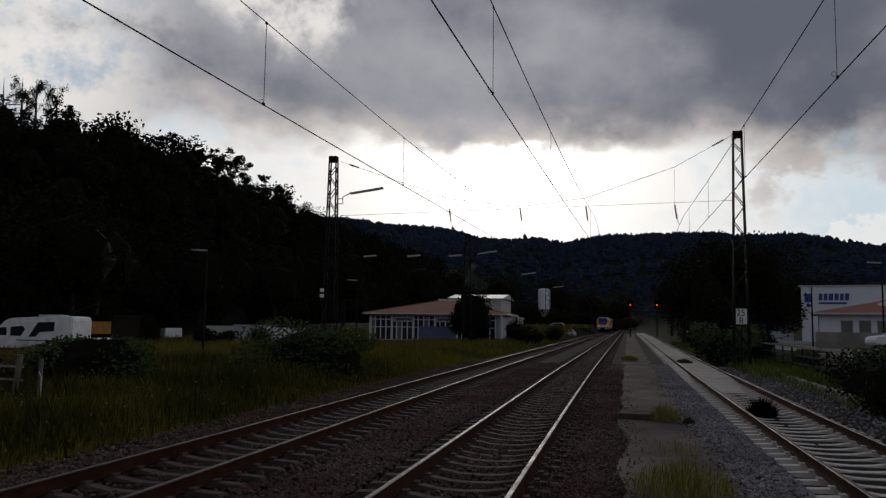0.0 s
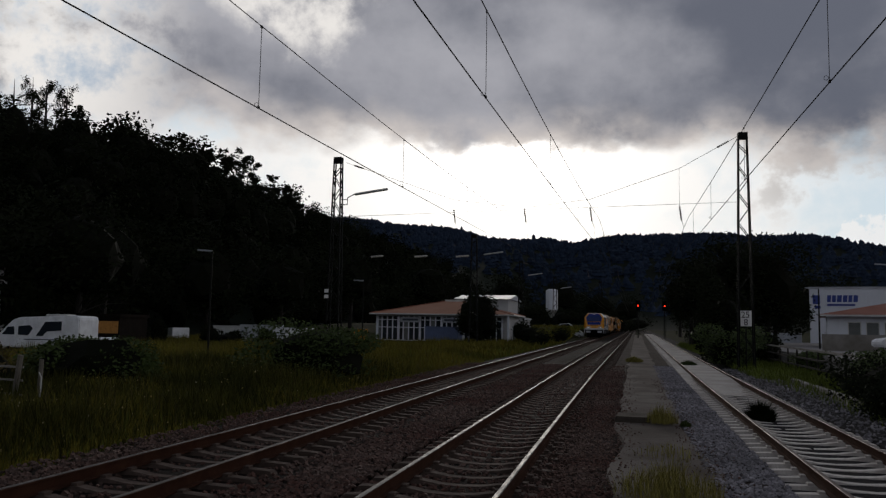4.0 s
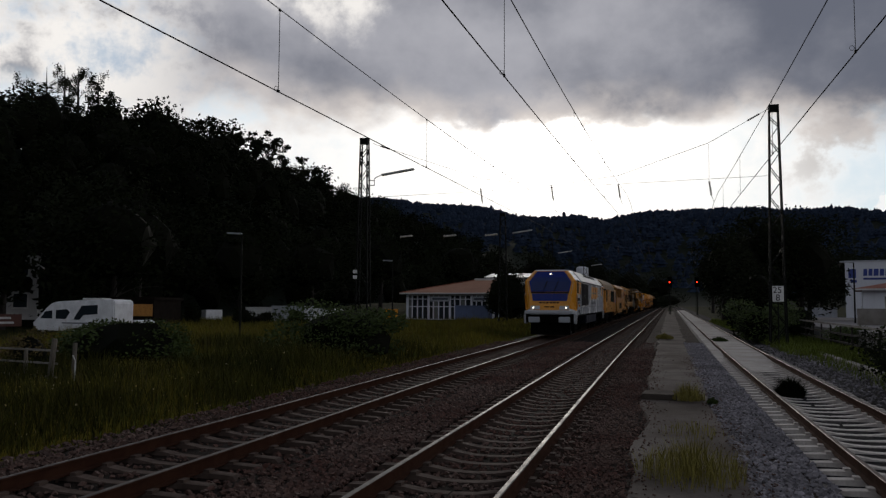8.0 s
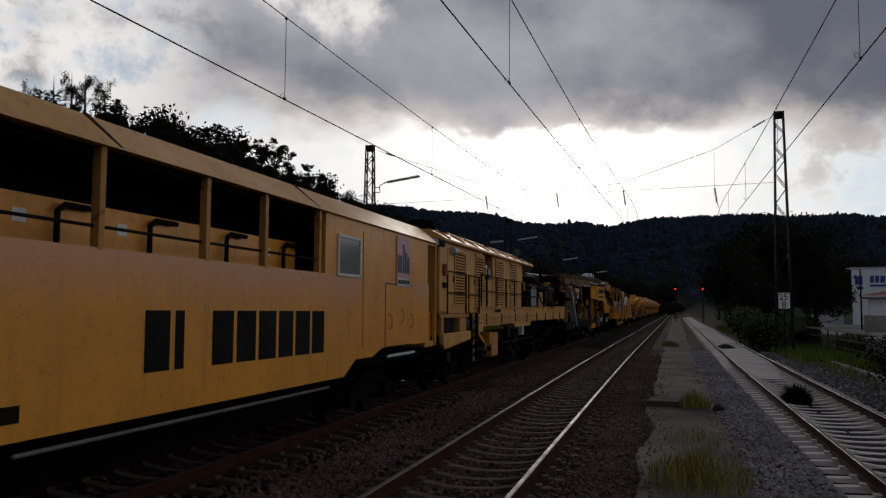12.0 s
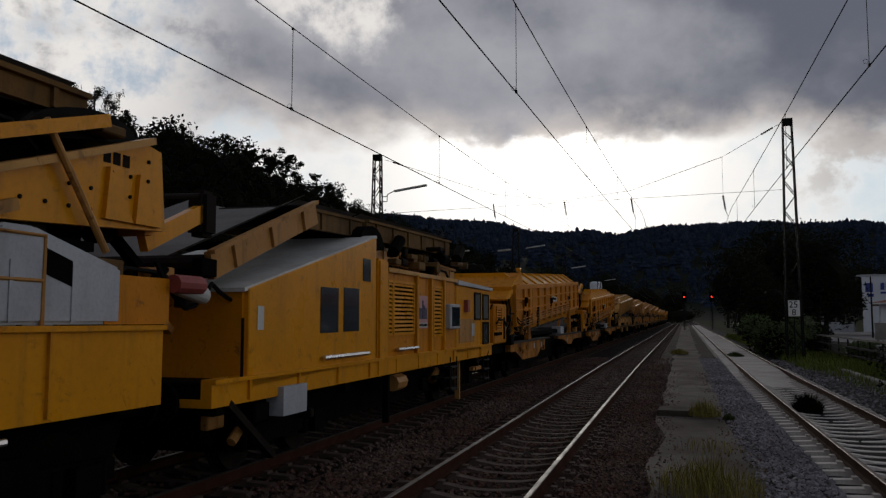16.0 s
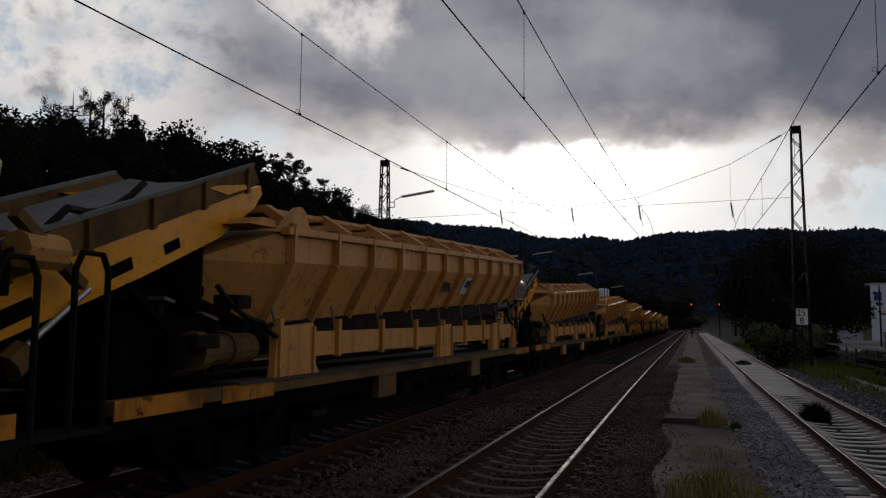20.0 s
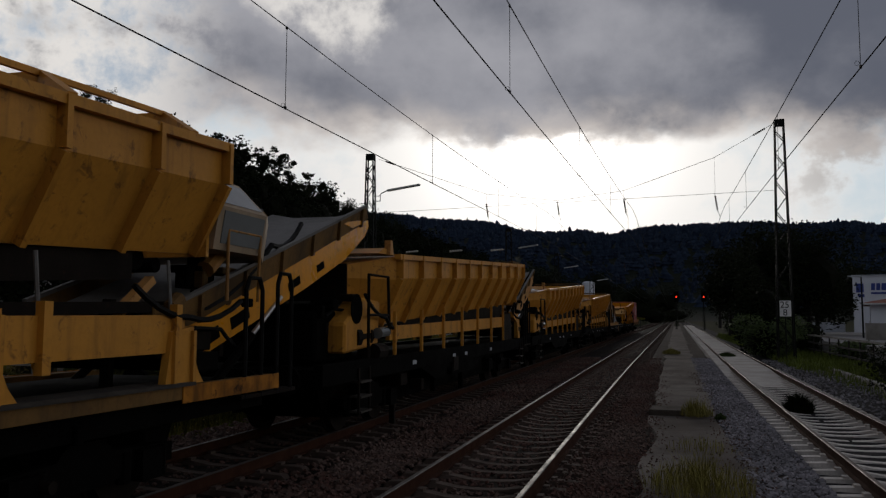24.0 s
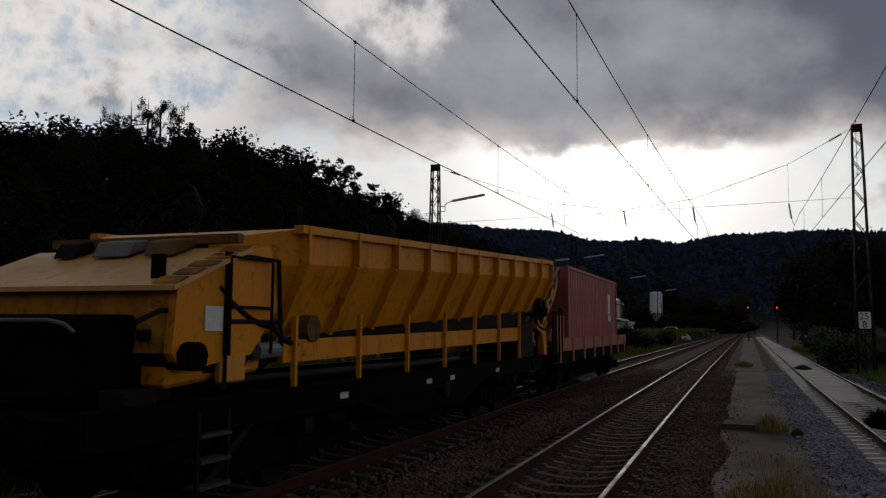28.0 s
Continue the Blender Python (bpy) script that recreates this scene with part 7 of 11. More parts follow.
    part("rear_vestibule", bm, m_black, v)
    bm = bmesh.new()
    box(bm, .9, 1.42, 17.05, 17.72, 1.18, 1.3)
    part("vestibule_floor", bm, m_cream, v)
    bm = bmesh.new()
    box(bm, .88, 1.36, 17.04, 17.7, 1.3, 1.95)
    part("half_door", bm, m_orange, v)
    bm = bmesh.new()
    bar(bm, (1.43, 17.74, 1.2), (1.43, 17.74, 3.46), .07, .06, (0, 1, 0))
    part("door_post", bm, m_coach, v)
    bm = bmesh.new()
    box(bm, .9, 1.45, 17.05, 17.78, 3.40, 3.47)
    part("lintel", bm, m_coach, v)
    handrail(v, [(1.5, 15.2, 1.7), (1.56, 15.2, 1.85), (1.5, 15.2, 2.0)], .015, m_coach)
    bars(v, 1.462, 7.2, 1.33, (.42, .16), .62, m_ink, .1, 0, "lettering", "bold black lettering as plain bars")
    bars(v, 1.462, 8.45, 1.33, (.46, .46, .46, .42, .46, .42), .62, m_ink, .09)
    bars(v, 1.462, 5.4, 1.05, (.2,), .14, m_dark)
    handrail(v, [(1.5, 14.4, 1.12), (1.5, 16.0, 1.13)], .03, m_greybox)
    handrail(v, [(1.42, 5.6, .78), (1.42, 11.9, .78)], .02, m_belt)
    for y in (2.75, 17.36):
        steps(v, y, 1.38, .35, 1.2, .62, m_black)
    bm = bmesh.new()
    box(bm, 1.455, 1.463, 14.35, 14.36 + 1.68, 1.28, 2.47)
    part("hatch_seam", bm, m_dark, v)
    bm = bmesh.new()
    box(bm, 1.455, 1.468, 14.37, 16.02, 1.30, 2.45)
    d = part("side_hatch", bm, m_coach, v)
    for y in (14.55, 15.85):
        handrail(d, [(1.468, y, 1.62), (1.53, y, 1.66), (1.53, y, 1.86), (1.468, y, 1.90)], .014, m_coach)
    handrail(v, [(1.46, 3.0, 1.2), (1.46, 3.0, 2.6)], .022, m_tan)
    clutter(v, .3, 2.1, .75, 1.1, .8, 1.35, 7, 11, (m_dark, m_tan))
    bogie(v, 3.9)
    bogie(v, 14.4)
    buffers(v, .05, -1)
    buffers(v, L - .05, 1)


def chassis(v, y0, y1, z0, z1, m, belly=None):
    """A long frame: two sole bars with ribs, cross members and a plank deck."""
    for s in (-1, 1):
        bm = bmesh.new()
        pts = [(y0, z0), (y1, z0), (y1, z1), (y0, z1)]
        if belly:
            pts = [(y0, z0)] + belly + [(y1, z0), (y1, z1), (y0, z1)]
        prism(bm, "x", pts, min(s * 1.28, s * 1.42), max(s * 1.28, s * 1.42))
        sb = part("sole_bar", bm, m, v)
        bm = bmesh.new()
        y = y0 + .8
        while y < y1 - .4:
            box(bm, min(s * 1.42, s * 1.455), max(s * 1.42, s * 1.455), y, y + .05, z0 + .03, z1 - .03)
            y += 1.35
        box(bm, min(s * 1.42, s * 1.47), max(s * 1.42, s * 1.47), y0, y1, z1 - .05, z1)
        part("rib", bm, m, sb)
    bm = bmesh.new()
    box(bm, -1.28, 1.28, y0, y1, z1 - .22, z1 - .04)
    part("deck", bm, m_black, v)
    for y in (y0, y1 - .14):
        bm = bmesh.new()
        box(bm, -1.28, 1.28, y, y + .14, z0, z1 - .22)
        part("headstock", bm, m, v)


def engine_wagon():
    v = vehicle("engine_wagon", "yellow engine wagon with louvred doors, dark railings and a long frame", "work wagon", 267.7)
    L = 23.3
    W = 1.38
    # low front end with its deck, step beam and box
    bm = bmesh.new()
    box(bm, -1.36, 1.36, .42, 3.95, 1.79, 1.88)
    part("front_deck", bm, m_tan, v)
    for s in (-1, 1):
        bm = bmesh.new()
        prism(bm, "x", [(.38, 1.18), (.5, 1.06), (3.05, 1.22), (3.05, 1.44), (.38, 1.42)], min(s * 1.34, s * 1.46), max(s * 1.34, s * 1.46))
        soften(bm, .015, 1)
        part("step_beam", bm, m_cream, v)
        # long frame with a stepped lower edge
        bm = bmesh.new()
        prism(bm, "x", [(3.98, 1.36), (4.6, 1.36), (4.75, 1.52), (5.6, 1.52), (9.4, 1.54), (9.6, 1.40), (12.6, 1.40), (12.8, 1.56), (L - .9, 1.56), (L - .5, 1.44), (L - .3, 2.14), (L - .9, 2.14), (3.98, 2.05)], min(s * 1.3, s * 1.42), max(s * 1.3, s * 1.42))
        sb = part("sole_bar", bm, m_cream, v)
        bm = bmesh.new()
        box(bm, min(s * 1.42, s * 1.47), max(s * 1.42, s * 1.47), 3.98, L - 1.0, 2.03, 2.08)
        part("deck_edge", bm, m_tan, sb)
        for z in (1.62, 1.72, 1.78):
            bm = bmesh.new()
            rod(bm, (s * 1.44, 4.1, z), (s * 1.44, 14.8, z), .017, 6)
            part("cable_run", bm, m_tan, sb)
        for y in (5.0, 7.2, 9.5, 11.8, 14.1, 16.4, 18.7, 21.0):
            bm = bmesh.new()
            box(bm, min(s * 1.42, s * 1.455), max(s * 1.42, s * 1.455), y, y + .05, 1.56, 1.86)
            part("cable_clip", bm, m_dark, sb)
    bm = bmesh.new()
    box(bm, -1.3, 1.3, 3.98, L - .3, 1.85, 2.0)
    part("deck", bm, m_black, v)
    bm = bmesh.new()
    box(bm, -1.3, 1.3, .5, 3.0, 1.0, 1.12)
    part("underframe", bm, m_black, v)
    for a, b, z0, z1, x, m, n in ((.55, .72, 1.40, 1.79, 1.36, m_tan, "bracket"), (.72, 2.15, 1.42, 1.78, 1.22, m_dark, "battery_box"), (2.2, 2.85, 1.42, 1.78, 1.38, m_tan, "side_box")):
        bm = bmesh.new()
        box(bm, -x, x, a, b, z0, z1)
        soften(bm, .02, 1)
        part(n, bm, m, v)
    # engine house, its flank in posts, doors and louvres
    bm = bmesh.new()
    box(bm, -W, W, .22, 4.86, 1.88, 3.64)
    soften(bm, .03, 1)
    part("engine_house", bm, m_cream, v)
    bm = bmesh.new()
    box(bm, -W, W, 6.16, 11.16, 2.06, 3.64)
    soften(bm, .03, 1)
    part("engine_house", bm, m_cream, v)
    # The open bay is a set-back block, its inner shade put in as black.
    bm = bmesh.new()
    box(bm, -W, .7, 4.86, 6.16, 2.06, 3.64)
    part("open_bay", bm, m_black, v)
    bm = bmesh.new()
    box(bm, .7, W - .02, 4.88, 6.14, 2.06, 2.86)
    part("bay_door", bm, m_cream, v)
    clutter(v, 4.95, 6.05, 2.86, 3.4, .8, 1.3, 12, 5, (m_chrome, m_dark, m_tan, m_dark))
    for i in range(6):
        bm = bmesh.new()
        rod(bm, (1.3, 5.0 + i * .19, 2.9), (1.3, 5.0 + i * .19, 3.2), .03, 8)
        part("filter", bm, m_chrome if i % 2 else m_dark, v)
    for y0, y1, z1 in ((1.57, 2.64, 3.43), (3.83, 4.81, 3.45), (6.51, 7.56, 3.50), (8.86, 9.92, 3.54)):
        louvre(v, W + .005, y0, y1, 2.13, z1, m_cream, 18)
    for y0, y1 in ((.92, 1.48), (2.74, 3.72), (7.66, 8.76), (10.02, 11.08)):
        bm = bmesh.new()
        box(bm, W, W + .022, y0, y1, 2.05, 3.46)
        soften(bm, .008, 1)
        d = part("door_panel", bm, m_cream, v)
        bm = bmesh.new()
        box(bm, W + .022, W + .04, y1 - .12, y1 - .05, 2.66, 2.8)
        part("latch", bm, m_dark, d)
    for y in (.88, 2.68, 3.77, 7.61, 8.81, 9.97):
        bm = bmesh.new()
        box(bm, W, W + .012, y - .012, y + .012, 2.0, 3.52)
        part("seam", bm, m_dark, v)
    bm = bmesh.new()
    box(bm, -1.4, W + .03, .18, .86, 1.92, 3.62)
    soften(bm, .03, 1)
    part("corner_panel", bm, m_cream, v)
    # roof with a shallow hip and walkway ribs
    bm = bmesh.new()
    loft(bm, [[(-1.50, y, 3.66), (-1.1, y, 3.88), (1.1, y, 3.88), (1.50, y, 3.66), (1.50, y, 3.60), (-1.50, y, 3.60)] for y in (.30, 13.06)])
    part("roof", bm, m_cream, v)
    for i in range(9):
        bm = bmesh.new()
        bar(bm, (1.47, .9 + i * 1.45, 3.69), (1.08, .9 + i * 1.45, 3.91), .06, .05)
        part("roof_rib", bm, m_tan, v)
    for y0, y1 in ((2.6, 6.9), (7.6, 11.6)):
        bm = bmesh.new()
        box(bm, .55, .95, y0, y1, 3.89, 4.0)
        soften(bm, .02, 1)
        part("roof_walkway", bm, m_tan, v)
    bm = bmesh.new()
    rod(bm, (.75, .8, 3.85), (.75, .8, 3.97), .2, 14)
    rod(bm, (.75, .8, 3.97), (.75, .8, 4.14), .36, 18, .30)
    soften(bm, .02, 1)
    part("air_intake", bm, m_black, v)
    bm = bmesh.new()
    rod(bm, (1.34, .02, 3.53), (1.34, .5, 3.53), .11, 14)
    lamp = part("work_lamp", bm, m_dark, v)
    bm = bmesh.new()
    rod(bm, (1.34, .0, 3.53), (1.34, .022, 3.53), .10, 14)
    part("lens", bm, m_lampglass, lamp)
    bm = bmesh.new()
    rod(bm, (1.46, 1.12, 3.42), (1.46, 1.5, 3.42), .085, 12)
    part("horn", bm, m_greybox, v)
    bm = bmesh.new()
    rod(bm, (1.45, .48, 2.78), (1.45, .48, 3.06), .075, 12)
    soften(bm, .02, 1)
    part("fire_extinguisher", bm, m_red, v)
    bm = bmesh.new()
    box(bm, 1.41, 1.46, .40, .62, 2.5, 2.62)
    part("bracket", bm, m_dark, v)
    # railings
    for y0, y1, z, h in ((.65, 2.45, 1.88, 1.02), (2.75, 3.95, 1.88, 1.0), (4.2, 4.86, 2.07, .9), (4.95, 7.7, 2.07, .88), (7.8, 10.6, 2.07, .88), (10.9, 14.0, 2.07, .8), (14.2, 17.0, 2.07, .8)):
        railing(v, 1.47, y0, y1, z, h, m_dark)
    # boarding ladder with striped edge
    bm = bmesh.new()
    for y in (3.2, 3.9):
        bar(bm, (1.42, y, .55), (1.42, y, 1.9), .05, .14, (0, 1, 0))
    part("ladder_side", bm, m_black, v)
    for i in range(5):
        bm = bmesh.new()
        box(bm, 1.2, 1.46, 3.24, 3.86, .60 + i * .28, .635 + i * .28)
        part("tread", bm, m_dark, v)
    for i in range(6):
        bm = bmesh.new()
        prism(bm, "x", [(3.14, .62 + i * .21), (3.27, .69 + i * .21), (3.27, .78 + i * .21), (3.14, .71 + i * .21)], 1.488, 1.494)
        part("hazard_stripe", bm, m_tan, v)
    bars(v, 1.423, 6.2, 1.90, (.9,), .10, m_dark)
    bars(v, 1.423, 9.3, 1.92, (.3,), .08, m_dark)
    bm = bmesh.new()
    box(bm, .9, 1.42, 5.85, 6.7, .6, 1.3)
    soften(bm, .03, 1)
    part("tank", bm, m_tan, v)
    bm = bmesh.new()
    box(bm, 1.38, 1.47, 5.3, 5.55, 1.0, 1.34)
    part("shackle", bm, m_orange, v)
    bm = bmesh.new()
    bar(bm, (1.4, 4.0, 1.36), (1.4, 5.0, .95), .08, .1)
    part("tie_bar", bm, m_orange, v)
    for y in (8.2, 10.8):
        bm = bmesh.new()
        box(bm, 1.3, 1.44, y, y + .35, 1.1, 1.46)
        part("side_box", bm, m_greybox if y > 9 else m_dark, v)
    handrail(v, [(1.42, 7.2, .95), (1.42, 13.2, .95)], .03, m_dark)
    # generator set and hoses behind the house
    for y0, y1, z1, m in ((13.6, 15.2, 3.0, m_dark), (15.6, 17.0, 2.75, m_tan), (17.6, 20.4, 3.0, m_dark)):
        bm = bmesh.new()
        box(bm, -1.1, 1.25, y0, y1, 2.0, z1)
        soften(bm, .05, 1)
        part("machine_housing", bm, m, v)
    louvre(v, 1.255, 13.8, 15.0, 2.2, 2.9, m_greybox, 9)
    bm = bmesh.new()
    rod(bm, (.6, 16.9, 3.0), (.6, 18.2, 3.15), .42, 16)
    part("drum", bm, m_black, v)
    clutter(v, 11.6, 22.4, 2.05, 3.2, -.6, 1.38, 50, 21, (m_tan, m_dark, m_black, m_dark, m_grime))
    clutter(v, 1.0, 22.0, .55, 1.1, .9, 1.35, 34, 22, (m_black, m_dark, m_dark, m_black))
    hose(v, [(1.3, 11.4, 3.1), (1.35, 12.6, 2.7), (1.3, 14.0, 3.05), (1.3, 16.0, 3.0), (1.3, 19.0, 3.2)])
    hose(v, [(1.3, 15.2, 2.8), (1.38, 16.2, 2.2), (1.38, 17.4, 2.5)])
    bogie(v, 2.4)
    bogie(v, 15.4)
    bogie(v, 20.8)
    buffers(v, .1, -1)


def conveyor(v, p, q, wide, deep, m, belt=True, side=.35, rollers=True):
    """A trough conveyor from p to q: two side girders, a belt, rollers and end drum."""
    p, q = Vector(p), Vector(q)
    way = (q - p).normalized()
    up = Vector((1, 0, 0)).cross(way).normalized()
    for s in (-1, 1):
        bm = bmesh.new()
        o = Vector((s * wide / 2, 0, 0))
        bar(bm, p + o, q + o, .09, deep, tuple(up))
        g = part("conveyor_girder", bm, m, v)
        bm = bmesh.new()
        k = int((q - p).length / .9)
        for i in range(k):
            f = p.lerp(q, (i + .5) / k) + o * 1.06
            bar(bm, f - up * deep * .45, f + up * deep * .45, .05, .06, tuple(way))
        bar(bm, p + o * 1.05 + up * deep * .5, q + o * 1.05 + up * deep * .5, .1, .05, tuple(up))
        part("girder_rib", bm, m, g)
    if belt:
        bm = bmesh.new()
        k = p + up * deep * .38
        e = q + up * deep * .38
        w = Vector((wide * .46, 0, 0))
        t = up * side * .5
        loft(bm, [[x - w + t, x - w * .5, x + w * .5, x + w + t, x + w * .5 - up * .03, x - w * .5 - up * .03] for x in (k, e)])
        part("belt", bm, m_belt, v, "grey rubber conveyor belt")
    bm = bmesh.new()
    for e in (p, q):
        rod(bm, e - Vector((wide * .48, 0, 0)), e + Vector((wide * .48, 0, 0)), deep * .42, 12)
    part("end_drum", bm, m_dark, v)
    if rollers:
        bm = bmesh.new()
        k = int((q - p).length / 1.1)
        for i in range(1, k):
            f = p.lerp(q, i / k) - up * deep * .35
            rod(bm, f - Vector((wide * .45, 0, 0)), f + Vector((wide * .45, 0, 0)), .06, 7)
        part("roller", bm, m_black, v)


def cleaning_machine():
    v = vehicle("ballast_cleaner", "huge yellow ballast cleaning machine with conveyors and dark machinery", "track machine", 291.2)
    # u = 291.2 + y
    chassis(v, .2, 13.0, .95, 1.35, m_dark)
    # working gear ahead of the body
    for y in (1.2, 4.4, 7.8):
        for s in (-1, 1):
            bm = bmesh.new()
            bar(bm, (s * 1.25, y, 1.3), (s * 1.25, y + .3, 3.4), .16, .2, (0, 1, 0))
            part("portal_post", bm, m_grime, v)
    for s in (-1, 1):
        bm = bmesh.new()
        bar(bm, (s * 1.3, 1.9, 3.2), (s * 1.38, 4.0, 1.15), .1, .32, (1, 0, 0))
        part("swing_arm", bm, m_offwhite, v)
        bm = bmesh.new()
        bar(bm, (s * 1.25, .6, 3.45), (s * 1.25, 15.0, 3.75), .14, .3)
        part("top_girder", bm, m_grime, v)
        ram(v, (s * 1.3, 5.0, 1.6), (s * 1.3, 6.6, 3.2), .08)
        ram(v, (s * 1.3, 9.4, 3.3), (s * 1.3, 10.8, 1.5), .08)
    bm = bmesh.new()
    box(bm, -1.2, 1.2, 5.2, 9.0, 1.4, 2.9)
    soften(bm, .05, 1)
    part("machine_housing", bm, m_dark, v)
    clutter(v, .5, 12.5, 1.35, 3.4, .6, 1.42, 60, 31, (m_tan, m_dark, m_black, m_cream, m_dark))
    clutter(v, .5, 30.0, .5, 1.3, .7, 1.38, 46, 32, (m_black, m_dark, m_black, m_tan))
    conveyor(v, (0, 1.0, 3.62), (0, 25.4, 4.16), 1.9, .34, m_grime)
    bm = bmesh.new()
    for i in range(17):
        y = 2 + i * 1.3
        z = 3.62 + .54 * (y - 1) / 24.4
        bar(bm, (1.02, y, z + .05), (1.02, y + .6, z + .28), .03, .05, (1, 0, 0))
    part("trough_stay", bm, m_dark, v)
    bm = bmesh.new()
    box(bm, -.9, .9, 11.0, 12.6, 4.0, 4.25)
    soften(bm, .1, 2)
    part("hatch_cover", bm, m_grime, v)
    # body with its lettered panel
    for s in (-1, 1):
        bm = bmesh.new()
        prism(bm, "x", [(12.6, 2.66), (21.81, 2.64), (22.88, 1.69), (28.19, 1.74), (28.19, 2.22), (23.47, 2.64), (22.5, 3.72), (12.6, 3.55)], min(s * 1.38, s * 1.47), max(s * 1.38, s * 1.47))
        part("side_panel", bm, m_yellow, v)
        bm = bmesh.new()
        bar(bm, (s * 1.46, 12.6, 3.60), (s * 1.46, 22.5, 3.76), .1, .1)
        bar(bm, (s * 1.46, 12.6, 2.64), (s * 1.46, 21.8, 2.62), .1, .09)
        part("panel_edge", bm, m_black, v)
    bm = bmesh.new()
    box(bm, -1.3, 1.3, 12.8, 23.5, 2.75, 3.5)
    part("bunker", bm, m_dark, v)
    bm = bmesh.new()
    prism(bm, "x", [(17.72, 2.78), (21.5, 2.84), (21.5, 3.6), (17.72, 3.5)], 1.47, 1.495)
    p = part("name_board", bm, m_cream, v, "pale yellow board with bold black lettering")
    bars(p, 1.496, 17.80, 3.15, (.27, .33, .25, .25, .25), .27, m_ink, .06)
    bars(p, 1.496, 19.62, 3.19, (.25, .22, .22, .20, .16, .10, .22, .25), .25, m_ink, .05)
    letters("lettering", "Tradition·Kompetenz·Qualität", .2, m_ink, p, on_side(1.497, 17.80, 2.83) @ Matrix.Rotation(.016, 4, "Z"), length=3.62)
    bm = bmesh.new()
    box(bm, 1.47, 1.485, 15.6, 16.9, 2.74, 3.56)
    part("emblem_board", bm, m_cream, v)
    logo_plate(v, 1.487, 15.85, 2.86, .85, .62)
    handrail(v, [(1.55, 16.6, 2.66), (1.55, 18.2, 2.66)], .035, m_offwhite)
    handrail(v, [(1.55, 19.9, 2.62), (1.55, 21.5, 2.62)], .035, m_offwhite)
    for s in (1,):
        for i in range(9):
            y = 13 + i * 1.25
            bm = bmesh.new()
            bar(bm, (1.48, y, 3.62), (1.3, y + .35, 3.82), .03, .06)
            part("roof_stay", bm, m_offwhite, v)
    # work space below: posts, ladder, cabinets
    for y in (12.9, 14.6, 16.9, 21.4):
        bm = bmesh.new()
        bar(bm, (1.36, y + (.5 if y == 14.6 else 0), 2.7), (1.36, y, .9), .14, .12, (0, 1, 0))
        part("frame_post", bm, m_grime, v)
    bm = bmesh.new()
    box(bm, .4, 1.3, 13.0, 15.0, 1.0, 2.7)
    part("cabinet", bm, m_orange, v)
    bm = bmesh.new()
    box(bm, 1.2, 1.38, 16.9, 17.7, .95, 1.75)
    soften(bm, .02, 1)
    part("grey_cabinet", bm, m_belt, v, "grey switch cabinet")
    steps(v, 18.2, 1.42, .8, 1.75, .55, m_tan)
    bm = bmesh.new()
    box(bm, 1.3, 1.42, 20.3, 21.0, 1.1, 1.4)
    box(bm, 1.3, 1.44, 25.6, 26.2, 1.0, 1.35)
    part("plate", bm, m_greybox, v)
    bm = bmesh.new()
    prism(bm, "x", [(12.8, .75), (15.6, .75), (15.9, .95), (15.6, 1.05), (12.8, 1.05)], 1.2, 1.42)
    part("low_guard", bm, m_orange, v)
    clutter(v, 15.2, 24.5, 1.1, 2.65, .5, 1.35, 54, 33, (m_tan, m_dark, m_black, m_orange, m_black, m_cream))
    ram(v, (1.38, 21.4, 1.2), (1.38, 23.6, 1.9), .07)
    # Two added black blocks close the view through and stand for inner shade.
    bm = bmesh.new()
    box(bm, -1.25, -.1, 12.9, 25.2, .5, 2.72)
    part("engine_block", bm, m_black, v, "made-up black block standing for the shade behind the posts")
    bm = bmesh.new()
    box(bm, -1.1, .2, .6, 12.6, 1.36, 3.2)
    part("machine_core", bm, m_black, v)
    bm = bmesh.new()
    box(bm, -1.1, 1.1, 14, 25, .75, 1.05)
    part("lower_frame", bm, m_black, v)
    # maker's beam at the neck
    bm = bmesh.new()
    box(bm, 1.40, 1.48, 24.6, 28.15, 1.76, 2.2)
    nb = part("neck_beam", bm, m_yellow, v)
    bm = bmesh.new()
    box(bm, 1.48, 1.485, 25.4, 27.1, 1.88, 2.08)
    pl = part("name_plate", bm, m_ink, nb)
    bars(pl, 1.486, 25.46, 1.93, (.1, .07, .1, .1, .1, .1, .1, .04, .1, .1, .1, .1, .1), .1, m_cream, .022)
    handrail(v, [(1.5, 23.8, 2.6), (1.5, 27.9, 2.26)], .035, m_chrome)
    # falling trough and digging chain
    conveyor(v, (0, 23.3, 3.42), (0, 31.8, 2.28), 2.2, .42, m_rustbrown)
    clutter(v, 28.5, 33.4, .8, 2.2, -.6, 1.0, 44, 39, (m_black, m_black, m_dark))
    conveyor(v, (0, 23.3, 3.05), (0, 31.2, 2.0), 2.0, .22, m_dark, belt=False)
    for s in (-1, 1):
        bm = bmesh.new()
        bar(bm, (s * 1.3, 23.0, 3.67), (s * 1.3, 24.2, 2.62), .1, .2, (1, 0, 0))
        part("stay", bm, m_tan, v)
        bm = bmesh.new()
        prism(bm, "x", [(23.6, 3.26), (31.0, 2.23), (31.0, 2.05), (23.6, 3.03)], min(s * 1.18, s * 1.25), max(s * 1.18, s * 1.25))
        part("lower_beam", bm, m_honey, v, "worn yellow beam under the trough")
    for s in (-1, 1):
        bm = bmesh.new()
        prism(bm, "x", [(30.6, 3.35), (31.7, 3.5), (32.5, 2.9), (32.3, 2.1), (31.3, 1.9), (30.9, 2.6)], min(s * .8, s * 1.0), max(s * .8, s * 1.0))
        part("chain_case", bm, m_black, v)
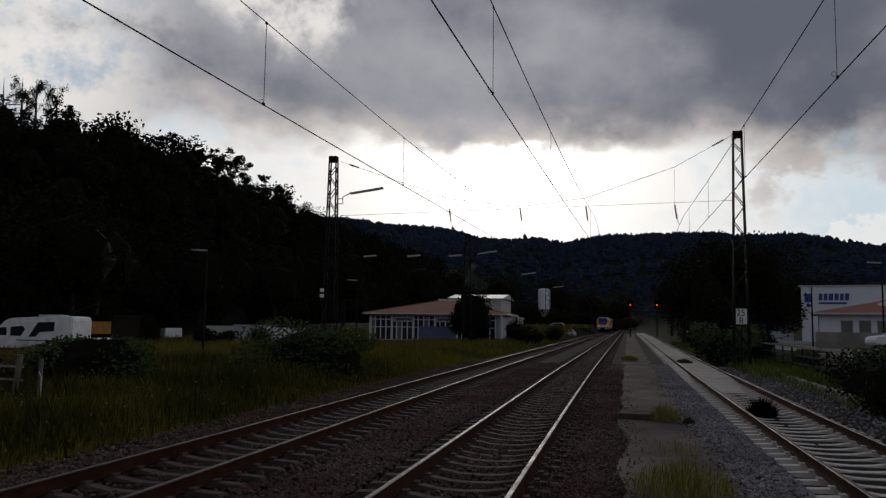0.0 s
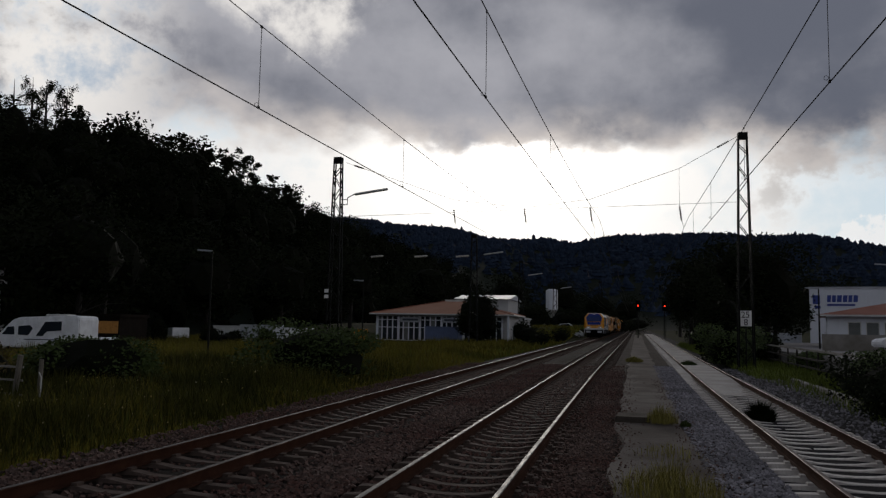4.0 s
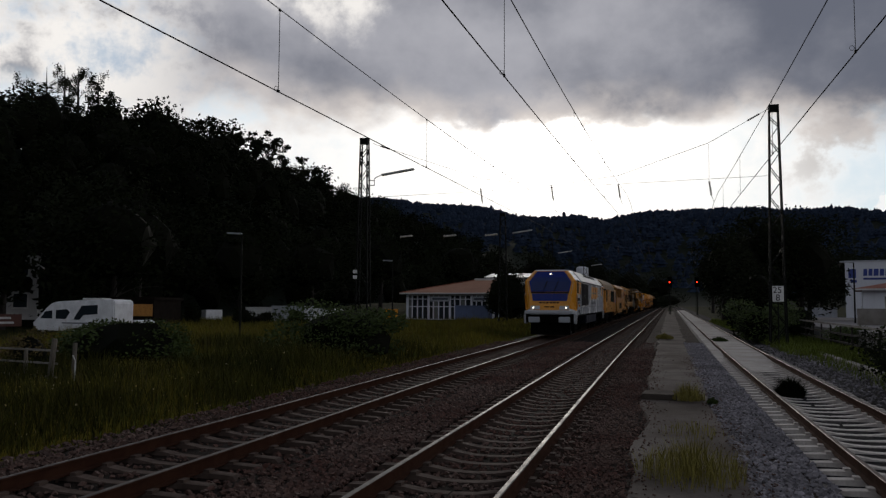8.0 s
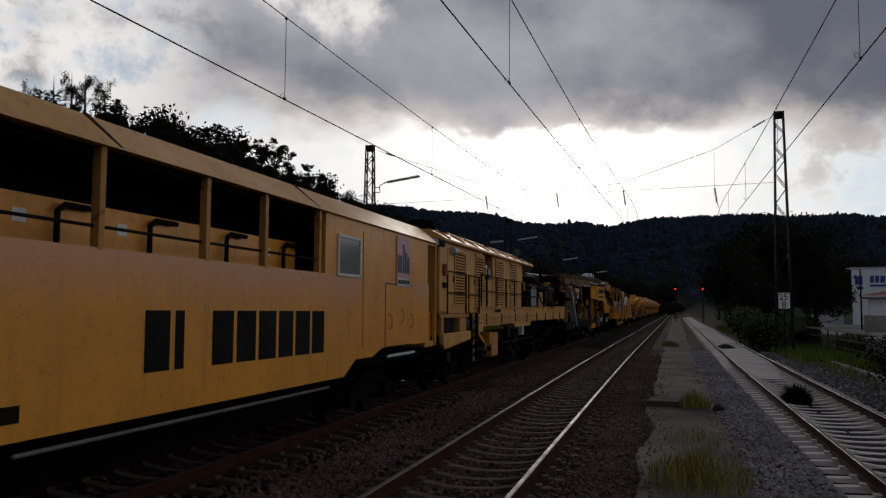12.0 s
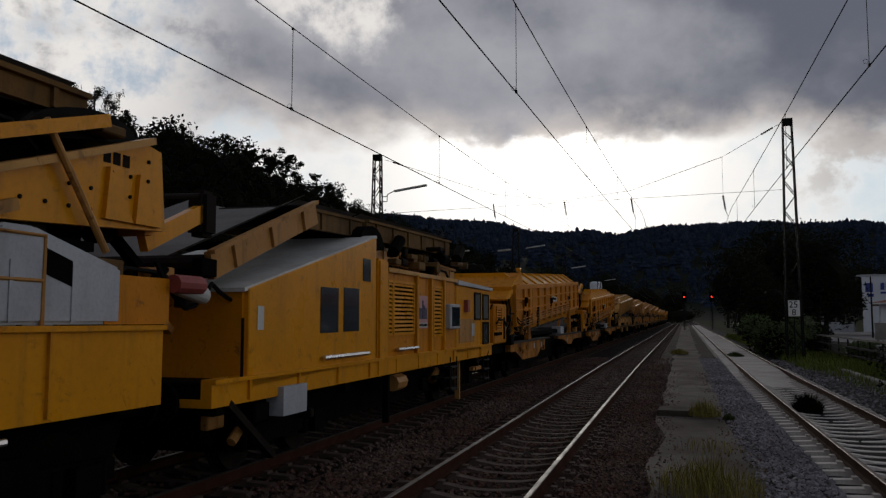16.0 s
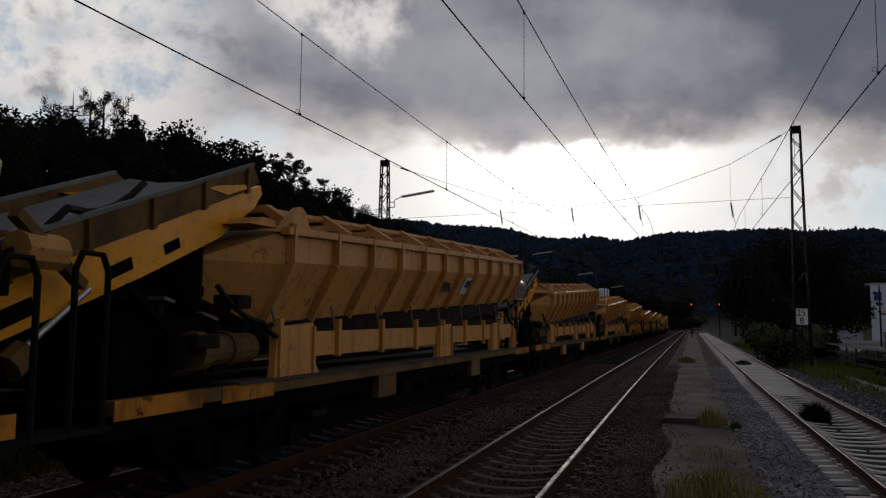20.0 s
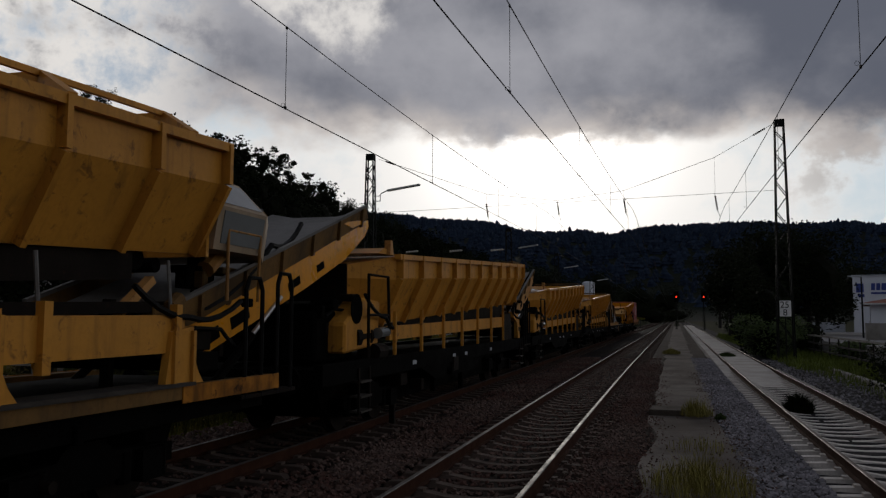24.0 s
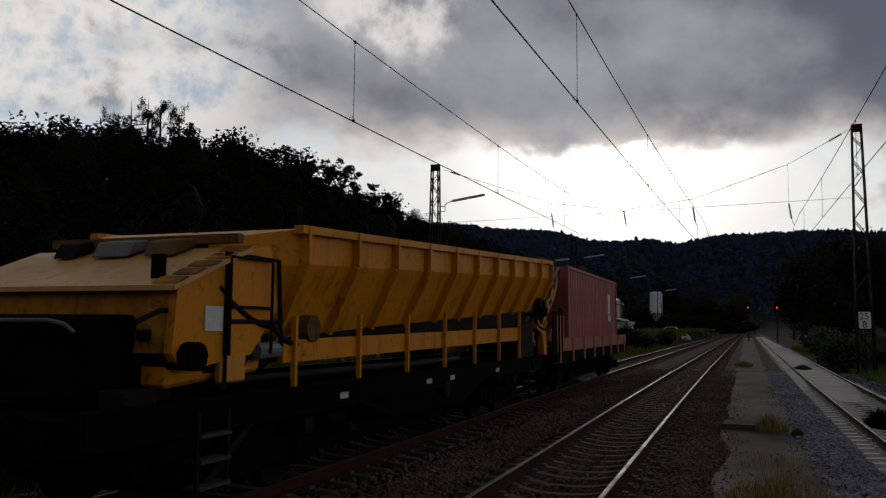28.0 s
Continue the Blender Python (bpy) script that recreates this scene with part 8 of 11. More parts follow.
    bm = bmesh.new()
    prism(bm, "x", [(28.0, 3.95), (33.0, 4.2), (33.1, 3.85), (30.6, 3.55), (28.2, 3.75)], 1.0, 1.1)
    part("trough_skirt", bm, m_tan, v)
    clutter(v, 29.0, 32.8, 2.6, 3.9, .3, 1.2, 26, 34, (m_dark, m_grime, m_black, m_black))
    conveyor(v, (0, 24.6, 3.52), (0, 29.2, 4.04), 1.9, .36, m_rustbrown, rollers=False)
    conveyor(v, (0, 28.4, 3.80), (0, 33.0, 4.22), 1.8, .34, m_grime, rollers=False)
    clutter(v, 25.0, 32.6, 3.6, 3.95, .5, 1.1, 22, 35, (m_dark, m_grime, m_black, m_tan))
    bogie(v, 3.4)
    bogie(v, 20.0)
    bogie(v, 26.2)


def screening_wagon():
    v = vehicle("screening_wagon", "yellow screening wagon with inclined screen boxes and pale grey covers", "track machine", 325.4)
    chassis(v, .3, 14.85, 1.12, 1.92, m_yellow)
    for s in (-1, 1):
        bm = bmesh.new()
        prism(bm, "x", [(3.14, 1.1), (4.27, .45), (12.14, .59), (12.14, .80), (4.7, .74), (4.0, 1.1)], min(s * 1.2, s * 1.42), max(s * 1.2, s * 1.42))
        part("low_panel", bm, m_yellow, v)
        for y in (3.4, 7.5, 11.4):
            bm = bmesh.new()
            bar(bm, (s * 1.36, y, .95), (s * 1.36, y, 1.12), .1, .2, (0, 1, 0))
            part("bracket", bm, m_yellow, v)
    bm = bmesh.new()
    for i in range(7):
        bar(bm, (1.44, 9.0 + i * .28, .78), (1.44, 9.25 + i * .28, 1.05), .03, .05, (1, 0, 0))
    part("guard_grid", bm, m_chrome, v)
    for y0, y1 in ((4.3, 5.6), (7.5, 9.3), (10.0, 12.8)):
        handrail(v, [(1.47, y0, 1.03), (1.47, y1, 1.03)], .03, m_chrome)
    logo_plate(v, 1.43, 7.9, 1.2, .75, .6)
    for y, m, w in ((5.7, m_offwhite, .2), (6.6, m_bluesign, .2), (7.35, m_bluesign, .16), (10.5, m_offwhite, .16)):
        bm = bmesh.new()
        rod(bm, (1.42, y, 1.68), (1.435, y, 1.68), w / 2 + .02, 14)
        part("safety_sign", bm, m, v)
    bars(v, 1.43, 8.95, 1.5, (.9,), .1, m_bluesign)
    for y in (1.36, 6.61, 12.35):
        bm = bmesh.new()
        if y < 10:
            ring = [(y, 1.93), (y + 1.77, 1.93), (y + 1.53, 2.76), (y + .55, 2.66), (y + .04, 2.36)]
        else:
            ring = [(y, 1.93), (y + 1.85, 1.93), (y + 1.85, 2.46), (y + .75, 2.74), (y + .4, 2.74), (y, 2.5)]
        prism(bm, "x", ring, 1.0, 1.40)
        soften(bm, .03, 2)
        c = part("motor_cover", bm, m_greybox, v, "pale grey motor cover")
        bm = bmesh.new()
        prism(bm, "x", [(y + .84, 2.36), (y + 1.18, 2.26), (y + 1.18, 2.48), (y + .84, 2.58)], 1.398, 1.408)
        part("cover_slot", bm, m_black, c)
        for q in (.5, 1.2):
            bm = bmesh.new()
            box(bm, 1.398, 1.412, y + q - .02, y + q + .02, 1.95, 2.45)
            part("cover_rib", bm, m_greybox, c)
        if y < 10:
            bm = bmesh.new()
            bar(bm, (1.36, y + 1.68, 2.97), (1.36, y + 2.36, 1.95), .1, .14, (1, 0, 0))
            part("prop", bm, m_tan, v)
        bm = bmesh.new()
        box(bm, 1.0, 1.36, y - .75, y - .1, 1.93, 2.45)
        soften(bm, .03, 1)
        part("bearing_block", bm, m_tan, v)
    # inclined screen boxes of bolted plate, open and dark between
    for y, w in ((-.6, 1.7), (4.1, 2.1), (8.7, 2.0)):
        for s in (-1, 1):
            bm = bmesh.new()
            prism(bm, "x", [(y, 2.9), (y + .5, 2.75), (y + w, 2.8), (y + w - .08, 3.0), (y + w - .32, 3.44), (y + .55, 3.78), (y + .28, 3.76)], min(s * 1.16, s * 1.28), max(s * 1.16, s * 1.28))
            soften(bm, .02, 1)
            sb = part("screen_box_side", bm, m_orange, v)
            for i in range(5):
                for j in range(2):
                    bm = bmesh.new()
                    rod(bm, (s * 1.28, y + .35 + i * .27, 2.95 + j * .42), (s * 1.295, y + .35 + i * .27, 2.95 + j * .42), .018, 6)
                    part("bolt", bm, m_dark, sb)
            bm = bmesh.new()
            bar(bm, (s * 1.30, y + .1, 2.9), (s * 1.30, y + .4, 3.76), .05, .06)
            part("edge_angle", bm, m_tan, sb)
            bm = bmesh.new()
            bar(bm, (s * 1.30, y + .5, 2.76), (s * 1.30, y + w, 2.80), .05, .07)
            part("edge_angle", bm, m_dark, sb)
            bm = bmesh.new()
            rod(bm, (s * 1.33, y + .48, 3.78), (s * 1.33, y + w + .9, 2.86), .035, 8)
            part("side_tube", bm, m_cream, v)
            bm = bmesh.new()
            box(bm, min(s * 1.18, s * 1.34), max(s * 1.18, s * 1.34), y + 1.3, y + 1.62, 3.52, 3.74)
            soften(bm, .03, 1)
            part("gear_housing", bm, m_tan, v)
        bm = bmesh.new()
        loft(bm, [[(-1.15, q, z), (1.15, q, z), (1.15, q, z - .1), (-1.15, q, z - .1)] for q, z in ((y + .1, 3.5), (y + 3.4, 2.4))])
        part("screen_deck", bm, m_black, v)
        bm = bmesh.new()
        rod(bm, (-1.1, y + 2.5, 2.55), (1.2, y + 2.5, 2.55), .2, 12)
        part("vibrator", bm, m_dark, v)
        ram(v, (1.34, y + 1.4, 2.05), (1.34, y + 3.6, 2.85), .05)
        ram(v, (1.34, y + 2.2, 3.6), (1.34, y + 3.4, 2.5), .05)
        ram(v, (1.3, y + 2.6, 3.3), (1.3, y + 4.0, 2.35), .04)
        hose(v, [(1.3, y + 1.6, 3.5), (1.38, y + 2.2, 2.9), (1.34, y + 3.0, 2.7), (1.3, y + 3.9, 3.2)], .03)
        hose(v, [(1.32, y + 1.9, 3.6), (1.38, y + 2.7, 3.1), (1.36, y + 3.6, 3.3), (1.3, y + 4.4, 3.7)], .025)
    # added black block behind the plates, for the shade between the screens
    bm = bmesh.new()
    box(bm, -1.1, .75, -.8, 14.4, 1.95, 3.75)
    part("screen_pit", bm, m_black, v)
    bm = bmesh.new()
    bar(bm, (1.3, 10.4, 2.75), (1.3, 13.9, 3.82), .12, .3, (1, 0, 0))
    part("rear_girder", bm, m_yellow, v)
    bm = bmesh.new()
    bar(bm, (1.3, 10.6, 2.2), (1.3, 12.9, 2.9), .1, .2, (1, 0, 0))
    part("rear_girder", bm, m_tan, v)
    bm = bmesh.new()
    prism(bm, "x", [(-1.7, 3.25), (-.75, 3.05), (-.45, 3.8), (-1.5, 3.95)], 1.05, 1.14)
    part("front_plate", bm, m_orange, v)
    # jointed post and arms at the front
    for s in (-1, 1):
        bm = bmesh.new()
        bar(bm, (s * 1.38, -1.84, 3.75), (s * 1.38, -1.22, 3.2), .12, .2, (1, 0, 0))
        bar(bm, (s * 1.38, -1.25, 3.3), (s * 1.38, -1.36, 1.2), .12, .17, (0, 1, 0))
        part("jointed_post", bm, m_yellow, v)
        bm = bmesh.new()
        bar(bm, (s * 1.3, -3.0, 3.15), (s * 1.3, -1.5, 2.5), .1, .3, (1, 0, 0))
        part("swing_arm", bm, m_tan, v)
        bm = bmesh.new()
        bar(bm, (s * 1.36, -1.5, 2.5), (s * 1.36, .1, 2.0), .1, .24, (1, 0, 0))
        part("swing_arm", bm, m_tan, v)
        bm = bmesh.new()
        bar(bm, (s * 1.36, -1.5, 1.25), (s * 1.36, .2, 1.3), .1, .2, (1, 0, 0))
        part("tow_beam", bm, m_yellow, v)
    bm = bmesh.new()
    box(bm, -.9, .9, -1.0, .2, 1.3, 1.9)
    part("tow_housing", bm, m_black, v)
    conveyor(v, (0, -.6, 3.90), (0, 3.9, 4.0), 2.1, .26, m_grime)
    conveyor(v, (0, 4.1, 3.90), (0, 14.0, 3.98), 2.1, .22, m_grime)
    bm = bmesh.new()
    prism(bm, "x", [(-.72, 4.02), (.55, 4.04), (.62, 4.2), (-.6, 4.22), (-.7, 4.42)], -1.0, 1.08)
    part("rubber_apron", bm, m_rubber, v)
    bm = bmesh.new()
    rod(bm, (1.0, 1.28, 4.1), (1.0, 1.28, 4.36), .02, 6)
    box(bm, .94, 1.06, 1.18, 1.4, 4.34, 4.48)
    part("work_lamp", bm, m_dark, v)
    for i in range(11):
        bm = bmesh.new()
        q = -.2 + i * 1.12 + .3 * math.sin(i * 2.1)
        box(bm, 1.06, 1.2, q, q + .3 + .25 * (i % 3), 3.72, 3.9 + .12 * (i % 2))
        soften(bm, .03, 1)
        part("gear_housing", bm, (m_grime, m_dark, m_tan, m_grime)[i % 4], v)
    for y0, y1 in ((1.0, 2.4), (4.9, 6.2), (8.4, 9.9)):
        handrail(v, [(1.2, y0, 3.94), (1.2, y1, 3.97)], .04, m_greybox)
    # last screen box with its rising rim
    for q in (-1, 1):
        bm = bmesh.new()
        prism(bm, "x", [(11.8, 2.72), (13.65, 2.82), (15.0, 2.90), (14.9, 3.72), (14.65, 3.76), (11.8, 2.84)], min(q * 1.2, q * 1.3), max(q * 1.2, q * 1.3))
        sb = part("screen_box_side", bm, m_yellow, v)
        bm = bmesh.new()
        bar(bm, (q * 1.32, 11.9, 2.90), (q * 1.32, 14.7, 3.80), .12, .07)
        part("edge_angle", bm, m_cream, sb)
        for i in range(7):
            for k in range(1 + i // 2):
                bm = bmesh.new()
                y, z = 13.0 + i * .28, 2.98 + k * .2
                rod(bm, (q * 1.3, y, z), (q * 1.318, y, z), .02, 6)
                part("bolt", bm, m_dark, sb)
        for y in (14.0, 14.45):
            bm = bmesh.new()
            prism(bm, "x", [(y, 2.92), (y + .42, 2.92), (y + .05, 3.42)], min(q * 1.3, q * 1.35), max(q * 1.3, q * 1.35))
            part("gusset", bm, m_yellow, sb)
        bm = bmesh.new()
        rod(bm, (q * 1.4, 13.15, 3.66), (q * 1.4, 13.96, 2.6), .035, 8)
        part("stand", bm, m_tan, v)
        bm = bmesh.new()
        bar(bm, (q * 1.1, 14.9, 2.78), (q * 1.1, 16.05, 3.26), .1, .2)
        part("swing_arm", bm, m_yellow, v)
        bm = bmesh.new()
        rod(bm, (q * 1.1, 15.0, 3.28), (q * 1.1, 16.1, 3.46), .03, 8)
        part("guide_rod", bm, m_dark, v)
        bm = bmesh.new()
        box(bm, min(q * .95, q * 1.2), max(q * .95, q * 1.2), 15.9, 16.2, 2.95, 3.5)
        soften(bm, .05, 2)
        part("knuckle", bm, m_dark, v)
    bars(v, 1.302, 14.0, 3.46, (.1, .1, .1), .12, m_dark, .04)
    bm = bmesh.new()
    box(bm, -1.2, 1.2, 14.8, 14.92, 2.85, 3.6)
    part("screen_box_end", bm, m_orange, v)
    bm = bmesh.new()
    loft(bm, [[(x, 13.9 + .8 * math.cos(a), 3.66 + .12 * math.cos(a) + .3 * math.sin(a)) for a in [k * math.pi / 10 for k in range(11)]] for x in (-1.05, 1.14)])
    part("drum_cover", bm, m_rubber, v)
    bm = bmesh.new()
    rod(bm, (1.34, 15.2, 2.33), (1.34, 15.72, 2.24), .1, 12)
    soften(bm, .02, 1)
    part("air_tank", bm, m_offwhite, v, "small white cylinder at the coupling")
    bm = bmesh.new()
    box(bm, .9, 1.38, 14.0, 15.0, 1.93, 2.4)
    part("bearing_block", bm, m_orange, v)
    clutter(v, 14.9, 16.3, 1.9, 2.9, .2, 1.1, 18, 44, (m_dark, m_tan, m_black, m_black))
    hose(v, [(1.2, 15.0, 2.6), (1.25, 15.5, 2.1), (1.2, 16.1, 2.4), (1.2, 17.0, 2.2)])
    bm = bmesh.new()
    rod(bm, (-1.1, 13.4, 2.25), (1.3, 13.4, 2.25), .28, 14)
    part("air_spring", bm, m_rubber, v)
    clutter(v, .6, 14.8, 1.95, 3.8, .4, 1.25, 70, 41, (m_dark, m_tan, m_grime, m_black, m_dark))
    railing(v, 1.4, 8.6, 13.2, 1.92, .75, m_tan)
    bm = bmesh.new()
    rod(bm, (1.42, 15.0, 2.35), (1.42, 15.5, 2.35), .1, 10)
    part("end_lamp", bm, m_red, v)
    bogie(v, 2.2)
    bogie(v, 13.2)
    buffers(v, 15.2, 1)


def power_wagon():
    v = vehicle("power_wagon", "yellow power wagon with a sloping engine hood, louvres and a cab", "track machine", 340.9)
    L = 14.8
    chassis(v, .3, L - .1, .98, 1.3, m_yellow)
    for s in (-1, 1):
        bm = bmesh.new()
        prism(bm, "x", [(1.1, 1.14), (5.5, 1.25), (5.5, 3.40), (1.1, 2.36)], min(s * 1.3, s * 1.42), max(s * 1.3, s * 1.42))
        soften(bm, .015, 1)
        part("hood_side", bm, m_yellow, v)
    bm = bmesh.new()
    loft(bm, [[(-1.4, y, z), (1.4, y, z), (1.4, y, z - .05), (-1.4, y, z - .05)] for y, z in ((1.02, 2.37), (5.56, 3.45))])
    part("hood_top", bm, m_offwhite, v, "pale scuffed sloping hood top")
    bm = bmesh.new()
    box(bm, -1.35, 1.35, 1.05, 1.12, 1.0, 2.34)
    part("hood_front", bm, m_orange, v)
    for y0, y1, z0, z1 in ((3.18, 3.83, 1.78, 2.46), (4.05, 4.68, 1.79, 2.48), (4.86, 5.2, 2.62, 3.0)):
        bm = bmesh.new()
        box(bm, 1.42, 1.432, y0, y1, z0, z1)
        part("hood_window", bm, m_glass, v)
    bars(v, 1.425, 1.3, 1.85, (.16,), .3, m_offwhite)
    bm = bmesh.new()
    box(bm, -1.40, 1.40, 5.55, 10.8, 1.3, 2.84)
    part("engine_house", bm, m_orange, v)
    bm = bmesh.new()
    box(bm, .8, 1.46, 5.56, 6.04, 1.25, 3.05)
    soften(bm, .04, 2)
    part("filter_housing", bm, m_yellow, v)
    for y in (7.70, 8.70, 9.68):
        bm = bmesh.new()
        box(bm, 1.40, 1.47, y, y + .12, 1.25, 2.86)
        part("house_post", bm, m_yellow, v)
    louvre(v, 1.405, 6.12, 6.30, 1.73, 2.65, m_yellow, 12)
    louvre(v, 1.405, 6.42, 7.59, 1.73, 2.65, m_yellow, 12)
    louvre(v, 1.405, 9.01, 9.58, 1.65, 2.65, m_yellow, 12)
    logo_plate(v, 1.402, 7.94, 1.79, .64, .67)
    bm = bmesh.new()
    box(bm, -1.46, 1.46, 6.06, 10.86, 2.84, 2.92)
    part("house_roof", bm, m_cream, v)
    bm = bmesh.new()
    box(bm, 1.0, 1.44, 5.6, 10.0, 1.0, 1.28)
    part("tool_locker", bm, m_yellow, v)
    # cab
    bm = bmesh.new()
    prism(bm, "x", [(10.86, 1.15), (14.5, 1.15), (14.5, 2.76), (10.86, 2.80)], -1.42, 1.42)
    soften(bm, .03, 1)
    part("cab", bm, m_yellow, v)
    bm = bmesh.new()
    prism(bm, "x", [(10.87, 2.80), (14.6, 2.76), (14.6, 2.84), (10.87, 2.9)], -1.48, 1.48)
    part("cab_roof", bm, m_greybox, v)
    framed_window(v, 1.425, 12.68, 13.25, 2.0, 2.62, m_dark, m_pane)
    bm = bmesh.new()
    box(bm, 1.42, 1.44, 13.37, 14.27, 1.2, 2.7)
    part("cab_door", bm, m_yellow, v)
    framed_window(v, 1.442, 13.52, 14.12, 2.0, 2.6, m_dark, m_pane)
    framed_window(v, 1.442, 13.52, 14.12, 1.35, 1.85, m_dark, m_glass)
    bm = bmesh.new()
    box(bm, 1.42, 1.435, 11.1, 12.6, 1.4, 1.98)
    part("cab_panel", bm, m_tan, v, "scuffed dusty panel")
    bm = bmesh.new()
    box(bm, 1.35, 1.58, 9.82, 10.67, 1.75, 2.32)
    soften(bm, .03, 1)
    b = part("switch_box", bm, m_greybox, v)
    bm = bmesh.new()
    box(bm, 1.58, 1.59, 9.92, 10.57, 1.82, 2.25)
    part("box_window", bm, m_glass, b)
    bm = bmesh.new()
    box(bm, 1.42, 1.52, 11.6, 11.85, 2.15, 2.45)
    part("red_lamp", bm, m_red, v)
    bars(v, 1.437, 12.3, 1.55, (.3,), .32, m_greybox)
    # conveyor above
    conveyor(v, (0, .7, 2.62), (0, 3.6, 3.62), 2.2, .34, m_tan)
    conveyor(v, (0, 3.6, 3.55), (0, 6.0, 3.62), 1.8, .3, m_grime)
    conveyor(v, (0, 6.1, 3.62), (0, 11.8, 3.74), 1.9, .34, m_grime)
    conveyor(v, (0, 6.9, 3.26), (0, 12.8, 3.12), 1.6, .26, m_tan, belt=False)
    bm = bmesh.new()
    loft(bm, [[(x, 6.0 + .62 * math.cos(a), 3.28 + .4 * math.sin(a)) for a in [k * math.pi / 8 for k in range(9)]] for x in (-.95, 1.15)])
    part("drum_cover", bm, m_black, v)
    bm = bmesh.new()
    prism(bm, "x", [(1.2, 2.85), (4.4, 3.85), (4.6, 3.8), (1.4, 2.75)], -1.05, -.95)
    part("chute", bm, m_belt, v)
    clutter(v, 6.4, 13.4, 3.05, 3.6, .5, 1.25, 40, 51, (m_dark, m_grime, m_black, m_grime))
    clutter(v, .8, 14.2, .55, 1.05, .9, 1.38, 26, 52, (m_black, m_dark, m_tan))
    bm = bmesh.new()
    box(bm, 1.25, 1.5, 1.9, 2.6, .72, 1.1)
    b2 = part("lamp_housing", bm, m_greybox, v)
    handrail(v, [(1.48, 3.2, 1.42), (1.48, 5.0, 1.42)], .035, m_chrome)
    handrail(v, [(1.48, 6.5, 1.42), (1.48, 7.7, 1.42)], .035, m_chrome)
    steps(v, 10.6, 1.42, .35, 1.1, .55)
    steps(v, 14.1, 1.38, .35, 1.1, .55)
    handrail(v, [(1.45, .9, 1.3), (1.45, .9, 2.0)], .02, m_dark)
    bogie(v, 2.8)
    bogie(v, 12.2)
    buffers(v, .15, -1)
    buffers(v, L + .1, 1)


TILT = .047


def hopper_wall(bm, s, y0, y1, top, half, knee, low, belly):
    """One sloping long side: an upright upper band, then drawn in to the belly. top() gives the rim's height."""
    for a, b, za, zb in ((half, half, 0.0, -knee), (half, belly, -knee, -low)):
        lo = [(s * a, y0, top(y0) + za), (s * a, y1, top(y1) + za), (s * b, y1, top(y1) + zb), (s * b, y0, top(y0) + zb)]
        inn = [(x - s * .05, y, z) for x, y, z in lo]
        p = [bm.verts.new(q) for q in lo]
        r = [bm.verts.new(q) for q in inn]
        bm.faces.new(p)
        bm.faces.new(r[::-1])
        for i in range(4):
            bm.faces.new((p[i], r[i], r[(i + 1) % 4], p[(i + 1) % 4]))


